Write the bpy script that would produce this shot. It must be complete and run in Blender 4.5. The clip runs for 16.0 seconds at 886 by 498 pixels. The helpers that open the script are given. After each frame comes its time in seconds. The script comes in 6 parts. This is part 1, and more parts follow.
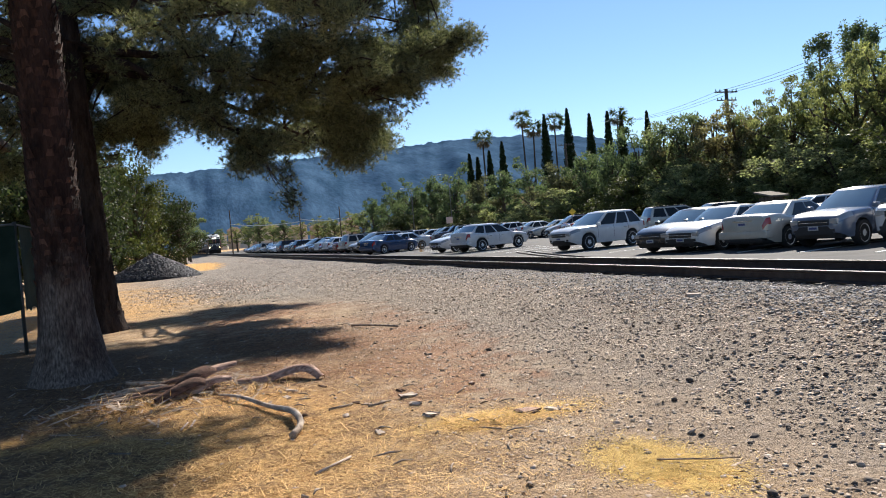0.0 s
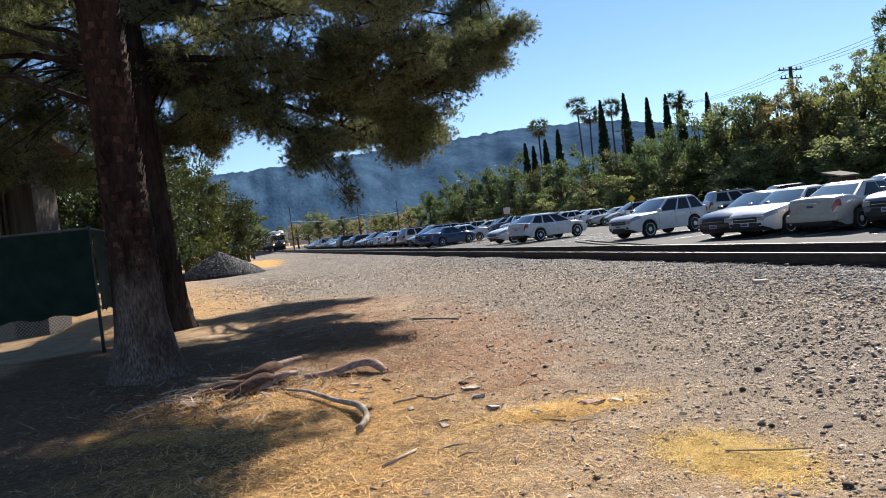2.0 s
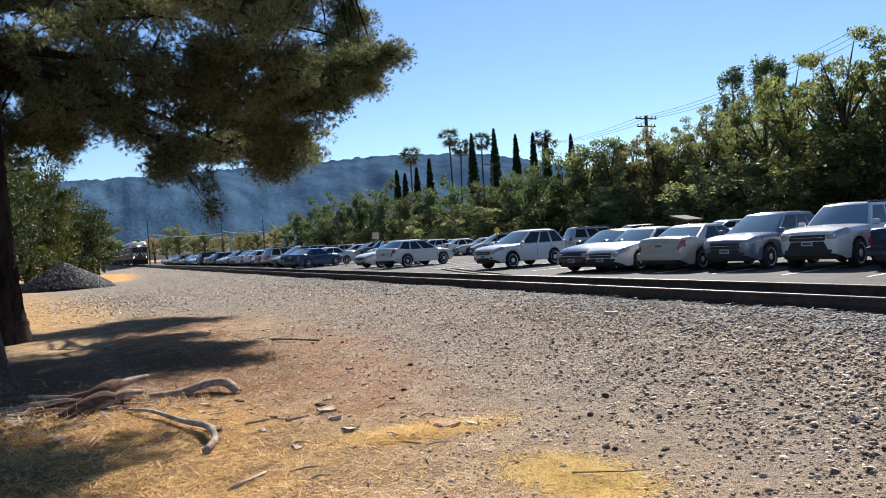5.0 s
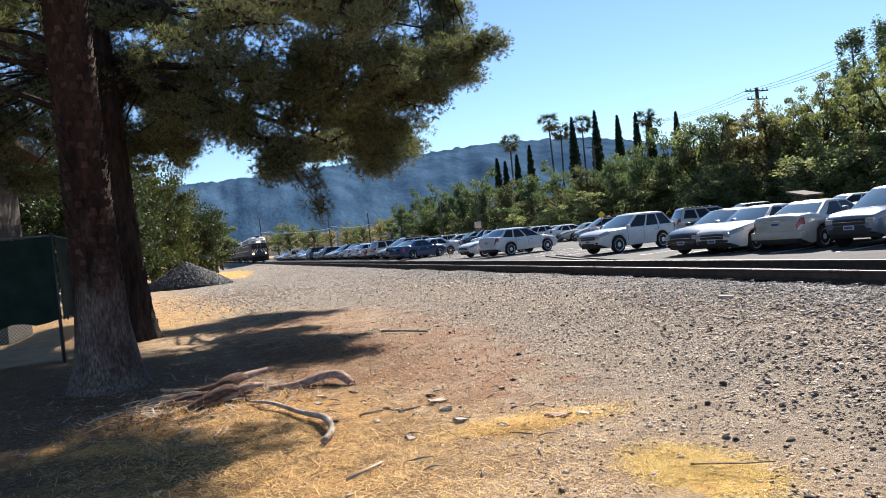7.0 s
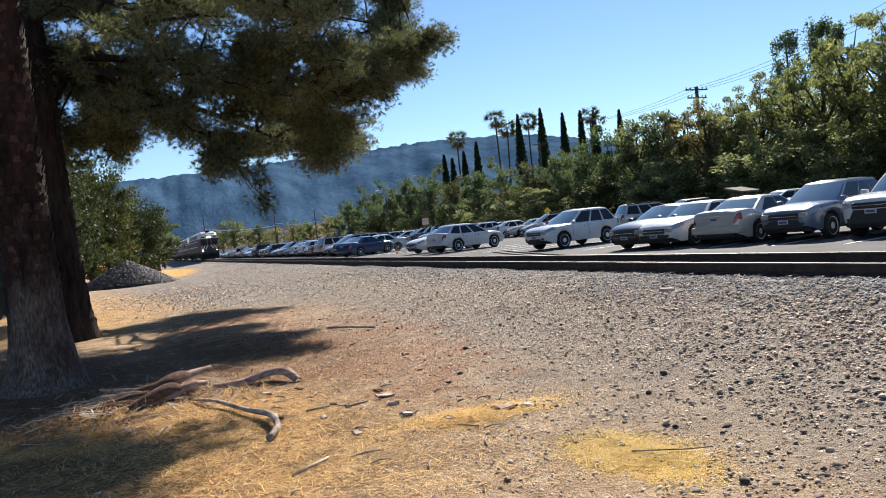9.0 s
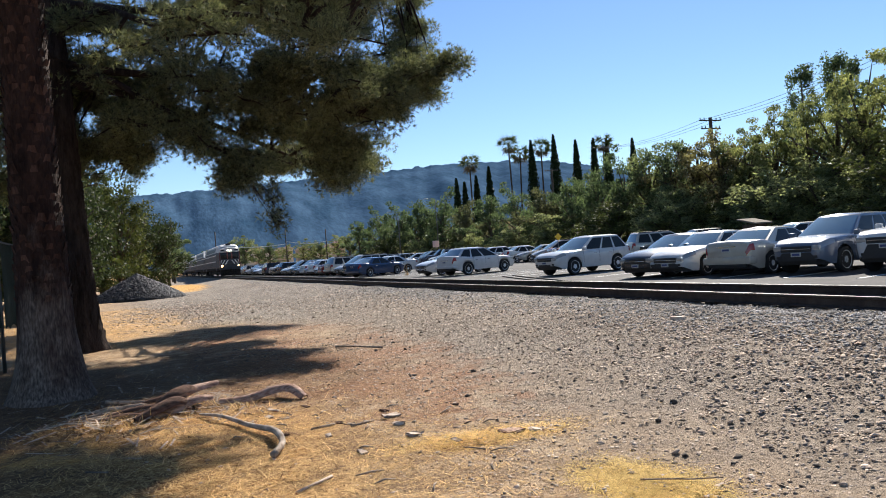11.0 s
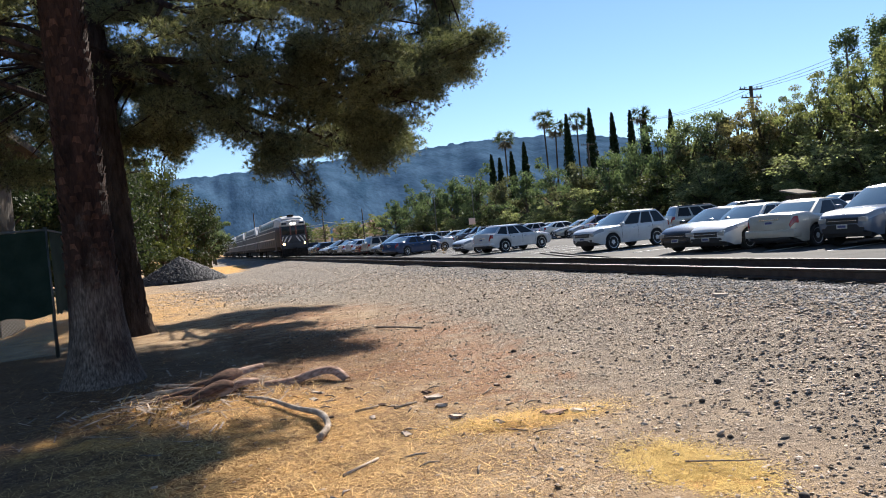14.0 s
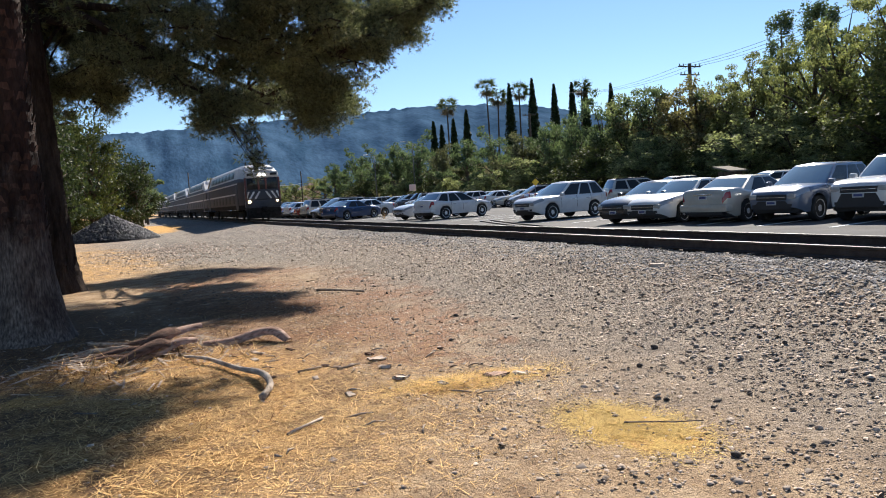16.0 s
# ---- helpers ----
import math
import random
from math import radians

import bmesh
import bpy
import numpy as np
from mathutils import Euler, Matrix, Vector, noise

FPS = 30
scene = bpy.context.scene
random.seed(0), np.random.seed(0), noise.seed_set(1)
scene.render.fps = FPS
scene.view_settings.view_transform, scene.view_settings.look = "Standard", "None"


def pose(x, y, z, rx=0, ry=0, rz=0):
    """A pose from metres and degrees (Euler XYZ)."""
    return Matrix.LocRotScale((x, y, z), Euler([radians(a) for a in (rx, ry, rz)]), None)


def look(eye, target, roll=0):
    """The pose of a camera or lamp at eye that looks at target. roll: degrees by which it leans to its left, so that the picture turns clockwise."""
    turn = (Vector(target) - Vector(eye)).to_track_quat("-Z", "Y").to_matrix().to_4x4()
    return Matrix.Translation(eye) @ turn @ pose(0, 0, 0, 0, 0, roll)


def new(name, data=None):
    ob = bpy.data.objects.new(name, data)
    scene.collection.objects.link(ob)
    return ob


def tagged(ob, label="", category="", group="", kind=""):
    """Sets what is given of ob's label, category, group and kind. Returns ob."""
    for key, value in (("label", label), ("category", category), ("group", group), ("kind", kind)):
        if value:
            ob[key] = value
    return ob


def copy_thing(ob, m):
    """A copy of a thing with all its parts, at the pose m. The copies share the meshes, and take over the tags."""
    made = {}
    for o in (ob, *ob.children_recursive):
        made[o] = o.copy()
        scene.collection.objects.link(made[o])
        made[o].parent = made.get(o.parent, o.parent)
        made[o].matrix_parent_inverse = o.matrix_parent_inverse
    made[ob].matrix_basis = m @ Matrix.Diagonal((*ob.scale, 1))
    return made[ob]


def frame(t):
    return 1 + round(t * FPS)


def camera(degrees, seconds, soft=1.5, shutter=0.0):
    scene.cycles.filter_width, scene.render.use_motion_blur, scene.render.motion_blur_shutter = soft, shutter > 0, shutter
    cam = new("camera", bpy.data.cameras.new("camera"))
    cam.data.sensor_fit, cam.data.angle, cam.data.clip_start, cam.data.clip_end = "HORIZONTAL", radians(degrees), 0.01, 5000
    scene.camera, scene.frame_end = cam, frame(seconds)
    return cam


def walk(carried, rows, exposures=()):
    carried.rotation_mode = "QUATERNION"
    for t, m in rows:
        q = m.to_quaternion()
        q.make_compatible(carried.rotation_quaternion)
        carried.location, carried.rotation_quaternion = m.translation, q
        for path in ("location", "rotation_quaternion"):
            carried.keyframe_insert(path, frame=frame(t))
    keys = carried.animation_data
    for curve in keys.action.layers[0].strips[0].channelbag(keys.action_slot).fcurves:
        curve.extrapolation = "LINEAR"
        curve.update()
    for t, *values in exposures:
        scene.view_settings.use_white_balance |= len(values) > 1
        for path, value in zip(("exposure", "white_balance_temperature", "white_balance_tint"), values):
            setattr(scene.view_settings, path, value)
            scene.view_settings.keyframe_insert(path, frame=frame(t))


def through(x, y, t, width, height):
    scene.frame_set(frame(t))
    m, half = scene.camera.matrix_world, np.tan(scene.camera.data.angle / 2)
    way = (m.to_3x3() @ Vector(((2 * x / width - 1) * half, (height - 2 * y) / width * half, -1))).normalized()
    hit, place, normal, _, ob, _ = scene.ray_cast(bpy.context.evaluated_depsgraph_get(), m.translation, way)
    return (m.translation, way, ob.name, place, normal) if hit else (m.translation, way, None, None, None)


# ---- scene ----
cam = camera(60.74, 16.0, soft=1.0)
# seconds, eye (x, y, z), tilt, lean, turn
PATH = [
    (0.0, 0.013, -0.002, 1.664, 88.53, 4.90, -20.15),
    (0.5, 0.031, 0.004, 1.649, 87.58, 4.61, -22.48),
    (1.0, 0.036, -0.001, 1.685, 88.40, 5.85, -22.01),
    (1.5, 0.020, -0.008, 1.648, 88.91, 5.36, -22.57),
    (2.0, -0.008, -0.034, 1.688, 88.32, 6.53, -15.79),
    (2.5, 0.029, -0.028, 1.661, 88.20, 5.69, -19.71),
    (3.0, 0.017, -0.024, 1.640, 87.08, 5.39, -21.53),
    (3.2, 0.006, -0.014, 1.638, 87.31, 4.86, -21.81),
    (5.3, 0.029, -0.013, 1.639, 89.66, 3.61, -25.86),
    (5.5, -0.004, 0.003, 1.653, 89.81, 4.72, -23.93),
    (6.0, -0.004, -0.009, 1.676, 88.54, 5.97, -16.21),
    (6.5, 0.004, -0.034, 1.664, 89.13, 6.06, -17.47),
    (7.0, 0.018, -0.009, 1.664, 89.11, 5.74, -17.98),
    (7.5, 0.005, -0.013, 1.635, 89.94, 5.76, -18.86),
    (8.0, 0.035, -0.006, 1.655, 89.25, 5.77, -20.13),
    (8.5, 0.041, -0.007, 1.653, 89.00, 6.06, -21.14),
    (9.0, 0.025, -0.027, 1.641, 88.45, 5.96, -21.96),
    (9.2, 0.008, 0.001, 1.661, 88.19, 6.40, -20.87),
    (11.3, 0.019, -0.002, 1.611, 90.51, 3.49, -22.01),
    (11.5, -0.013, 0.003, 1.644, 88.94, 2.40, -23.43),
    (12.0, -0.001, 0.000, 1.650, 89.61, 1.89, -26.15),
    (12.5, -0.006, 0.004, 1.648, 89.20, 3.49, -24.64),
    (13.0, 0.022, 0.006, 1.629, 88.42, 4.11, -23.59),
    (13.5, -0.026, -0.008, 1.676, 89.31, 5.24, -18.50),
    (14.0, -0.009, -0.010, 1.673, 88.78, 5.41, -18.44),
    (14.5, 0.027, 0.017, 1.642, 87.66, 5.43, -20.40),
    (15.0, 0.080, 0.026, 1.645, 88.08, 3.65, -23.40),
    (15.5, 0.011, 0.038, 1.611, 87.18, 2.46, -26.08),
    (16.0, -0.084, 0.028, 1.641, 85.90, 3.63, -23.02),
]
walk(cam, [(t, pose(x, y, z, rx, ry, rz)) for t, x, y, z, rx, ry, rz in PATH],
     [(0.0, 1.20), (3.0, 1.19), (5.5, 1.17), (6.0, 1.14), (6.4, 1.36), (8.0, 1.41), (8.5, 1.24), (9.0, 1.22), (11.5, 1.15), (12.5, 1.18), (14.0, 1.26), (15.0, 1.21), (16.0, 1.18)])

# ---- light ----
SUN_AZ, SUN_EL = radians(39), radians(35)          # from +y towards +x, above the horizon
world = bpy.data.worlds.new("sky")
scene.world = world
world.use_nodes = True
wt = world.node_tree
wt.nodes.clear()
sky = wt.nodes.new("ShaderNodeTexSky")
sky.sky_type, sky.sun_disc = "NISHITA", False
sky.sun_elevation, sky.sun_rotation = SUN_EL, SUN_AZ
sky.altitude, sky.air_density, sky.dust_density, sky.ozone_density = 100, 1.0, 0.03, 4.0
wb = wt.nodes.new("ShaderNodeBackground")
wb.inputs["Strength"].default_value = 0.0545
wo = wt.nodes.new("ShaderNodeOutputWorld")
wt.links.new(sky.outputs[0], wb.inputs[0])
wt.links.new(wb.outputs[0], wo.inputs[0])
sun = new("sun", bpy.data.lights.new("sun", "SUN"))
sun.data.energy, sun.data.angle, sun.data.color = 4.5, radians(0.55), (1.0, 0.90, 0.74)
SUN_DIR = Vector((math.sin(SUN_AZ) * math.cos(SUN_EL), math.cos(SUN_AZ) * math.cos(SUN_EL), math.sin(SUN_EL)))
sun.matrix_world = look(SUN_DIR * 100, (0, 0, 0))
scene.view_settings.use_white_balance = True
scene.view_settings.white_balance_temperature, scene.view_settings.white_balance_tint = 6000, 12


# ---- materials ----
def nodes_of(name):
    m = bpy.data.materials.new(name)
    m.use_nodes = True
    nt = m.node_tree
    return m, nt, nt.nodes["Principled BSDF"]


def add(nt, kind, **values):
    n = nt.nodes.new(kind)
    for k, v in values.items():
        n.inputs[k].default_value = v
    return n


def ramp(nt, source, stops):
    r = nt.nodes.new("ShaderNodeValToRGB")
    r.color_ramp.elements[0].position, r.color_ramp.elements[0].color = stops[0][0], (*stops[0][1], 1)
    r.color_ramp.elements[1].position, r.color_ramp.elements[1].color = stops[-1][0], (*stops[-1][1], 1)
    for p, c in stops[1:-1]:
        r.color_ramp.elements.new(p).color = (*c, 1)
    nt.links.new(source, r.inputs[0])
    return r.outputs[0]


def mix(nt, a, b, fac, mode="MIX"):
    n = nt.nodes.new("ShaderNodeMix")
    n.data_type, n.blend_type = "RGBA", mode
    for socket, v in ((n.inputs[0], fac), (n.inputs[6], a), (n.inputs[7], b)):
        if isinstance(v, (int, float)):
            socket.default_value = v
        elif isinstance(v, tuple):
            socket.default_value = (*v, 1)
        else:
            nt.links.new(v, socket)
    return n.outputs[2]


def noise_of(nt, scale, detail=4.0, rough=0.55, coords="Object", stretch=None):
    tc = nt.nodes.new("ShaderNodeTexCoord")
    n = add(nt, "ShaderNodeTexNoise", Scale=scale, Detail=detail, Roughness=rough)
    src = tc.outputs[coords]
    if stretch:
        mp = nt.nodes.new("ShaderNodeMapping")
        mp.inputs["Scale"].default_value = stretch
        nt.links.new(src, mp.inputs[0])
        src = mp.outputs[0]
    nt.links.new(src, n.inputs["Vector"])
    return n.outputs[0]


def bump(nt, bsdf, height, strength=0.3, distance=0.02):
    b = nt.nodes.new("ShaderNodeBump")
    b.inputs["Strength"].default_value, b.inputs["Distance"].default_value = strength, distance
    nt.links.new(height, b.inputs["Height"])
    nt.links.new(b.outputs[0], bsdf.inputs["Normal"])


def surface(name, dark, light, scale=8.0, fine=60.0, rough=0.8, metal=0.0, relief=0.25, depth=0.01, island=False, objects=False, stretch=None, coat=0.0):
    """A material that varies between two colours at two scales, with fine relief."""
    m, nt, b = nodes_of(name)
    n1, n2 = noise_of(nt, scale, stretch=stretch), noise_of(nt, fine, 3, stretch=stretch)
    c = ramp(nt, n1, [(0.3, dark), (0.7, light)])
    c = mix(nt, c, ramp(nt, n2, [(0.3, (0.55, 0.55, 0.55)), (0.75, (1.25, 1.25, 1.25))]), 0.55, "MULTIPLY")
    if island or objects:
        src = nt.nodes.new("ShaderNodeNewGeometry").outputs["Random Per Island"] if island else nt.nodes.new("ShaderNodeObjectInfo").outputs["Random"]
        c = mix(nt, c, ramp(nt, src, [(0.0, (0.3, 0.3, 0.3)), (0.6, (1.0, 1.0, 1.0)), (1.0, (1.7, 1.65, 1.6))]), 0.8, "MULTIPLY")
    nt.links.new(c, b.inputs["Base Color"])
    b.inputs["Roughness"].default_value, b.inputs["Metallic"].default_value = rough, metal
    b.inputs["Coat Weight"].default_value = coat
    b.inputs["Specular IOR Level"].default_value = 0.5 if rough < 0.75 else 0.15 if rough < 0.99 else 0.0
    if relief:
        bump(nt, b, n2, relief, depth)
    return m


def leaf_material(name, dark, light, through=0.35, rough=0.6):
    """Leaves: each its own shade, and some of the light passes through."""
    m, nt, b = nodes_of(name)
    g = nt.nodes.new("ShaderNodeNewGeometry").outputs["Random Per Island"]
    c = ramp(nt, g, [(0.0, dark), (0.75, light), (1.0, tuple(1.25 * v for v in light))])
    big = noise_of(nt, 0.35, 2)
    c = mix(nt, c, ramp(nt, big, [(0.35, (0.6, 0.62, 0.6)), (0.7, (1.15, 1.12, 1.0))]), 0.7, "MULTIPLY")
    nt.links.new(c, b.inputs["Base Color"])
    b.inputs["Roughness"].default_value = rough
    b.inputs["Specular IOR Level"].default_value = 0.12
    t = nt.nodes.new("ShaderNodeBsdfTranslucent")
    nt.links.new(mix(nt, c, (1.15, 1.35, 0.75), 0.6, "MULTIPLY"), t.inputs[0])
    ms = nt.nodes.new("ShaderNodeMixShader")
    ms.inputs[0].default_value = through
    nt.links.new(b.outputs[0], ms.inputs[1])
    nt.links.new(t.outputs[0], ms.inputs[2])
    nt.links.new(ms.outputs[0], nt.nodes["Material Output"].inputs[0])
    return m


def ground_material():
    """Dry dirt: tan, with straw-yellow grass, rusty needle litter under the pines, dark litter with pine shade painted
    in, and grey grit towards the track.
    """
    m, nt, b = nodes_of("dry_ground")
    pos = nt.nodes.new("ShaderNodeNewGeometry").outputs["Position"]
    sep = nt.nodes.new("ShaderNodeSeparateXYZ")
    nt.links.new(pos, sep.inputs[0])

    def tex(scale, detail=5, rough=0.6):
        n = add(nt, "ShaderNodeTexNoise", Scale=scale, Detail=detail, Roughness=rough)
        nt.links.new(pos, n.inputs["Vector"])
        return n.outputs[0]

    def calc(op, a, c, d=None):
        n = nt.nodes.new("ShaderNodeMath")
        n.operation = op
        for i, v in enumerate((a, c, d)):
            if v is None:
                continue
            if isinstance(v, (int, float)):
                n.inputs[i].default_value = v
            else:
                nt.links.new(v, n.inputs[i])
        return n.outputs[0]

    def band(v, lo, hi):
        n = nt.nodes.new("ShaderNodeMapRange")
        n.interpolation_type = "SMOOTHSTEP"
        n.inputs[1].default_value, n.inputs[2].default_value = lo, hi
        nt.links.new(v, n.inputs[0])
        return n.outputs[0]

    def spot(cx, cy, rx, ry, wob):
        u = calc("POWER", calc("ABSOLUTE", calc("DIVIDE", calc("SUBTRACT", sep.outputs[0], cx), rx), 0), 2)
        v = calc("POWER", calc("ABSOLUTE", calc("DIVIDE", calc("SUBTRACT", sep.outputs[1], cy), ry), 0), 2)
        d = calc("ADD", calc("ADD", u, v), calc("MULTIPLY", calc("SUBTRACT", wob, 0.5), 2.2))
        return calc("SUBTRACT", 1.0, band(d, 0.5, 1.25))

    n_big, n_mid, n_fine, n_grit = tex(0.45), tex(2.3), tex(14, 6, 0.7), tex(70, 3, 0.7)
    dirt = ramp(nt, n_mid, [(0.28, (0.19, 0.120, 0.066)), (0.5, (0.36, 0.250, 0.145)), (0.75, (0.54, 0.410, 0.265))])
    straw = ramp(nt, n_fine, [(0.3, (0.24, 0.125, 0.03)), (0.5, (0.54, 0.30, 0.085)), (0.75, (0.86, 0.54, 0.18))])
    grit = ramp(nt, n_fine, [(0.3, (0.10, 0.085, 0.070)), (0.6, (0.285, 0.245, 0.20)), (0.8, (0.52, 0.46, 0.385))])
    rust = ramp(nt, n_fine, [(0.3, (0.15, 0.070, 0.036)), (0.7, (0.42, 0.215, 0.105))])
    side = calc("ADD", sep.outputs[0], calc("MULTIPLY", calc("SUBTRACT", n_big, 0.5), 3.0))
    side = calc("ADD", side, calc("MULTIPLY", band(sep.outputs[1], 17, 34), 4.0))
    c = mix(nt, dirt, grit, calc("MULTIPLY", band(side, 2.0, 5.2), 0.85))
    c = mix(nt, c, rust, calc("MULTIPLY", calc("MULTIPLY", spot(2.4, 14.0, 2.2, 7.5, n_mid), band(n_big, 0.3, 0.62)), 0.85))
    coarse = ramp(nt, tex(9, 5, 0.75), [(0.34, (0.055, 0.050, 0.045)), (0.52, (0.21, 0.185, 0.155)), (0.68, (0.47, 0.42, 0.36))])
    c = mix(nt, c, coarse, calc("MULTIPLY", calc("MULTIPLY", band(sep.outputs[1], 17, 27), band(side, 0.8, 3.2)), 0.6))
    c = mix(nt, c, ramp(nt, tex(22, 4, 0.8), [(0.36, (0.30, 0.25, 0.22)), (0.47, (1.08, 1.08, 1.08))]), 0.42, "MULTIPLY")
    # dark litter: partly real duff, partly the pines' shade put into the colour
    litter = ramp(nt, n_fine, [(0.3, (0.055, 0.032, 0.02)), (0.55, (0.13, 0.08, 0.045)), (0.75, (0.27, 0.18, 0.10))])
    c = mix(nt, c, litter, calc("MULTIPLY", spot(-2.3, 11.5, 2.4, 5.5, n_big), 0.9))
    c = mix(nt, c, litter, calc("MULTIPLY", spot(0.1, 9.75, 1.1, 0.7, n_mid), 0.85))
    # this spot deepens the shadow bands of the pines
    c = mix(nt, c, litter, calc("MULTIPLY", spot(-0.5, 12.8, 2.0, 3.4, n_mid), 0.65))
    near = calc("MULTIPLY", spot(-0.1, 7.3, 1.7, 2.8, n_big), band(n_mid, 0.32, 0.62))
    c = mix(nt, c, straw, calc("MULTIPLY", near, 0.95))
    # browns the straw where the pines' shade falls
    c = mix(nt, c, litter, calc("MULTIPLY", spot(-1.6, 5.4, 2.2, 2.2, n_big), 0.85))
    c = mix(nt, c, straw, calc("MULTIPLY", spot(-0.6, 5.0, 2.2, 1.7, n_big), calc("MULTIPLY", band(n_mid, 0.35, 0.7), 0.5)))
    # painted darkness under the bark pile, over its debris
    c = mix(nt, c, litter, calc("MULTIPLY", spot(-0.1, 9.7, 1.0, 0.6, n_mid), 0.9))
    c = mix(nt, c, straw, calc("MULTIPLY", spot(2.98, 4.2, 0.34, 0.52, n_mid), 1.0))
    c = mix(nt, c, straw, calc("MULTIPLY", spot(2.6, 5.95, 0.7, 0.25, n_mid), 0.7))
    c = mix(nt, c, straw, calc("MULTIPLY", spot(-3.0, 30.0, 4.5, 11.0, n_big), calc("MULTIPLY", band(n_mid, 0.35, 0.62), 0.7)))
    c = mix(nt, c, straw, calc("MULTIPLY", spot(2.2, 85.0, 3.2, 22.0, n_big), 1.0))
    c = mix(nt, c, straw, calc("MULTIPLY", band(sep.outputs[1], 160, 260), 0.6))
    c = mix(nt, c, ramp(nt, n_grit, [(0.3, (0.36, 0.33, 0.31)), (0.5, (1.0, 0.98, 0.96)), (0.68, (1.45, 1.42, 1.38))]), 0.85, "MULTIPLY")
    nt.links.new(c, b.inputs["Base Color"])
    b.inputs["Roughness"].default_value = 0.95
    b.inputs["Specular IOR Level"].default_value = 0.2
    bump(nt, b, calc("ADD", calc("MULTIPLY", n_fine, 1.0), calc("MULTIPLY", n_grit, 0.5)), 0.9, 0.035)
    return m


M_GROUND = ground_material()
M_ASPHALT = surface("worn_asphalt", (0.062, 0.059, 0.056), (0.125, 0.12, 0.115), 0.7, 30, 0.9, 0, 0.3, 0.01)
M_LINE = surface("white_road_paint", (0.55, 0.55, 0.52), (0.8, 0.8, 0.77), 5, 60, 0.7)
M_RAIL = surface("rusty_rail_side", (0.055, 0.042, 0.038), (0.10, 0.08, 0.07), 6, 60, 0.75, 0.2)
M_RAILTOP = surface("polished_rail_top", (0.11, 0.105, 0.10), (0.18, 0.175, 0.17), 4, 60, 0.55, 1.0, 0.05)
M_TIE = surface("creosoted_tie", (0.03, 0.025, 0.02), (0.09, 0.075, 0.06), 3, 40, 0.9, 0, 0.6, 0.01, objects=True, stretch=(0.3, 3, 3))
M_STONE = surface("ballast_stone", (0.25, 0.185, 0.135), (0.58, 0.465, 0.365), 3, 40, 0.8, 0, 0.3, 0.004, island=True)
M_BALLAST = surface("grey_ballast_stone", (0.075, 0.070, 0.068), (0.38, 0.36, 0.345), 3, 40, 0.8, 0, 0.3, 0.004, island=True)
M_DARKSTONE = surface("dark_crushed_stone", (0.055, 0.055, 0.06), (0.17, 0.165, 0.165), 3, 40, 0.8, 0, 0.3, 0.004, island=True)
M_BROWNSTONE = surface("brown_crushed_stone", (0.085, 0.068, 0.054), (0.22, 0.18, 0.145), 3, 40, 0.9, 0, 0.3, 0.004, island=True)
# the blue of distance haze is put into the hills' base colour
M_HAZY_HILL = surface("hazy_wooded_hill", (0.036, 0.074, 0.125), (0.080, 0.140, 0.220), 0.016, 0.13, 1.0, 0, 0.25, 6.0, stretch=(1.0, 0.22, 0.8))
M_BARK = surface("pine_bark", (0.018, 0.011, 0.009), (0.075, 0.052, 0.041), 5, 28, 0.95, 0, 1.0, 0.05, stretch=(1.6, 1.6, 0.35))
M_TRUNK = surface("tree_bark", (0.05, 0.038, 0.028), (0.14, 0.11, 0.08), 6, 30, 0.95, 0, 0.8, 0.03, stretch=(1.5, 1.5, 0.4))



def footed_bark():
    """Scaly red-brown bark; near the ground it has worn off and the wood is pale and grey."""
    m, nt, b = nodes_of("scaly_pine_bark")
    n1, n2 = noise_of(nt, 4, stretch=(1.6, 1.6, 0.35)), noise_of(nt, 26, 3, stretch=(1.6, 1.6, 0.35))
    isle = nt.nodes.new("ShaderNodeNewGeometry").outputs["Random Per Island"]
    c = ramp(nt, n1, [(0.3, (0.022, 0.013, 0.010)), (0.7, (0.095, 0.060, 0.046))])
    c = mix(nt, c, ramp(nt, isle, [(0.0, (0.4, 0.32, 0.30)), (0.6, (0.75, 0.58, 0.52)), (1.0, (1.6, 1.3, 1.15))]), 0.8, "MULTIPLY")
    sep = nt.nodes.new("ShaderNodeSeparateXYZ")
    nt.links.new(nt.nodes.new("ShaderNodeTexCoord").outputs["Object"], sep.inputs[0])
    high = nt.nodes.new("ShaderNodeMath")
    high.operation = "MULTIPLY_ADD"
    nt.links.new(noise_of(nt, 2.2, 5, stretch=(1, 1, 0.5)), high.inputs[0])
    high.inputs[1].default_value = 1.1
    low = nt.nodes.new("ShaderNodeMath")
    low.operation = "MULTIPLY"
    low.inputs[1].default_value = 0.16
    nt.links.new(sep.outputs[2], low.inputs[0])
    nt.links.new(low.outputs[0], high.inputs[2])
    bare = ramp(nt, n2, [(0.3, (0.075, 0.057, 0.047)), (0.7, (0.22, 0.178, 0.145))])
    c = mix(nt, bare, c, ramp(nt, high.outputs[0], [(0.55, (0.1, 0.1, 0.1)), (0.85, (1.0, 1.0, 1.0))]))
    c = mix(nt, c, ramp(nt, n2, [(0.3, (0.5, 0.5, 0.5)), (0.75, (1.3, 1.3, 1.3))]), 0.6, "MULTIPLY")
    nt.links.new(c, b.inputs["Base Color"])
    b.inputs["Roughness"].default_value, b.inputs["Specular IOR Level"].default_value = 0.9, 0.15
    bump(nt, b, n2, 0.8, 0.03)
    return m


M_FOOTED = footed_bark()


# ---- building helpers ----
def mesh_of(name, verts, faces, material=None, smooth=False):
    me = bpy.data.meshes.new(name)
    me.from_pydata([tuple(v) for v in verts], [], [tuple(f) for f in faces])
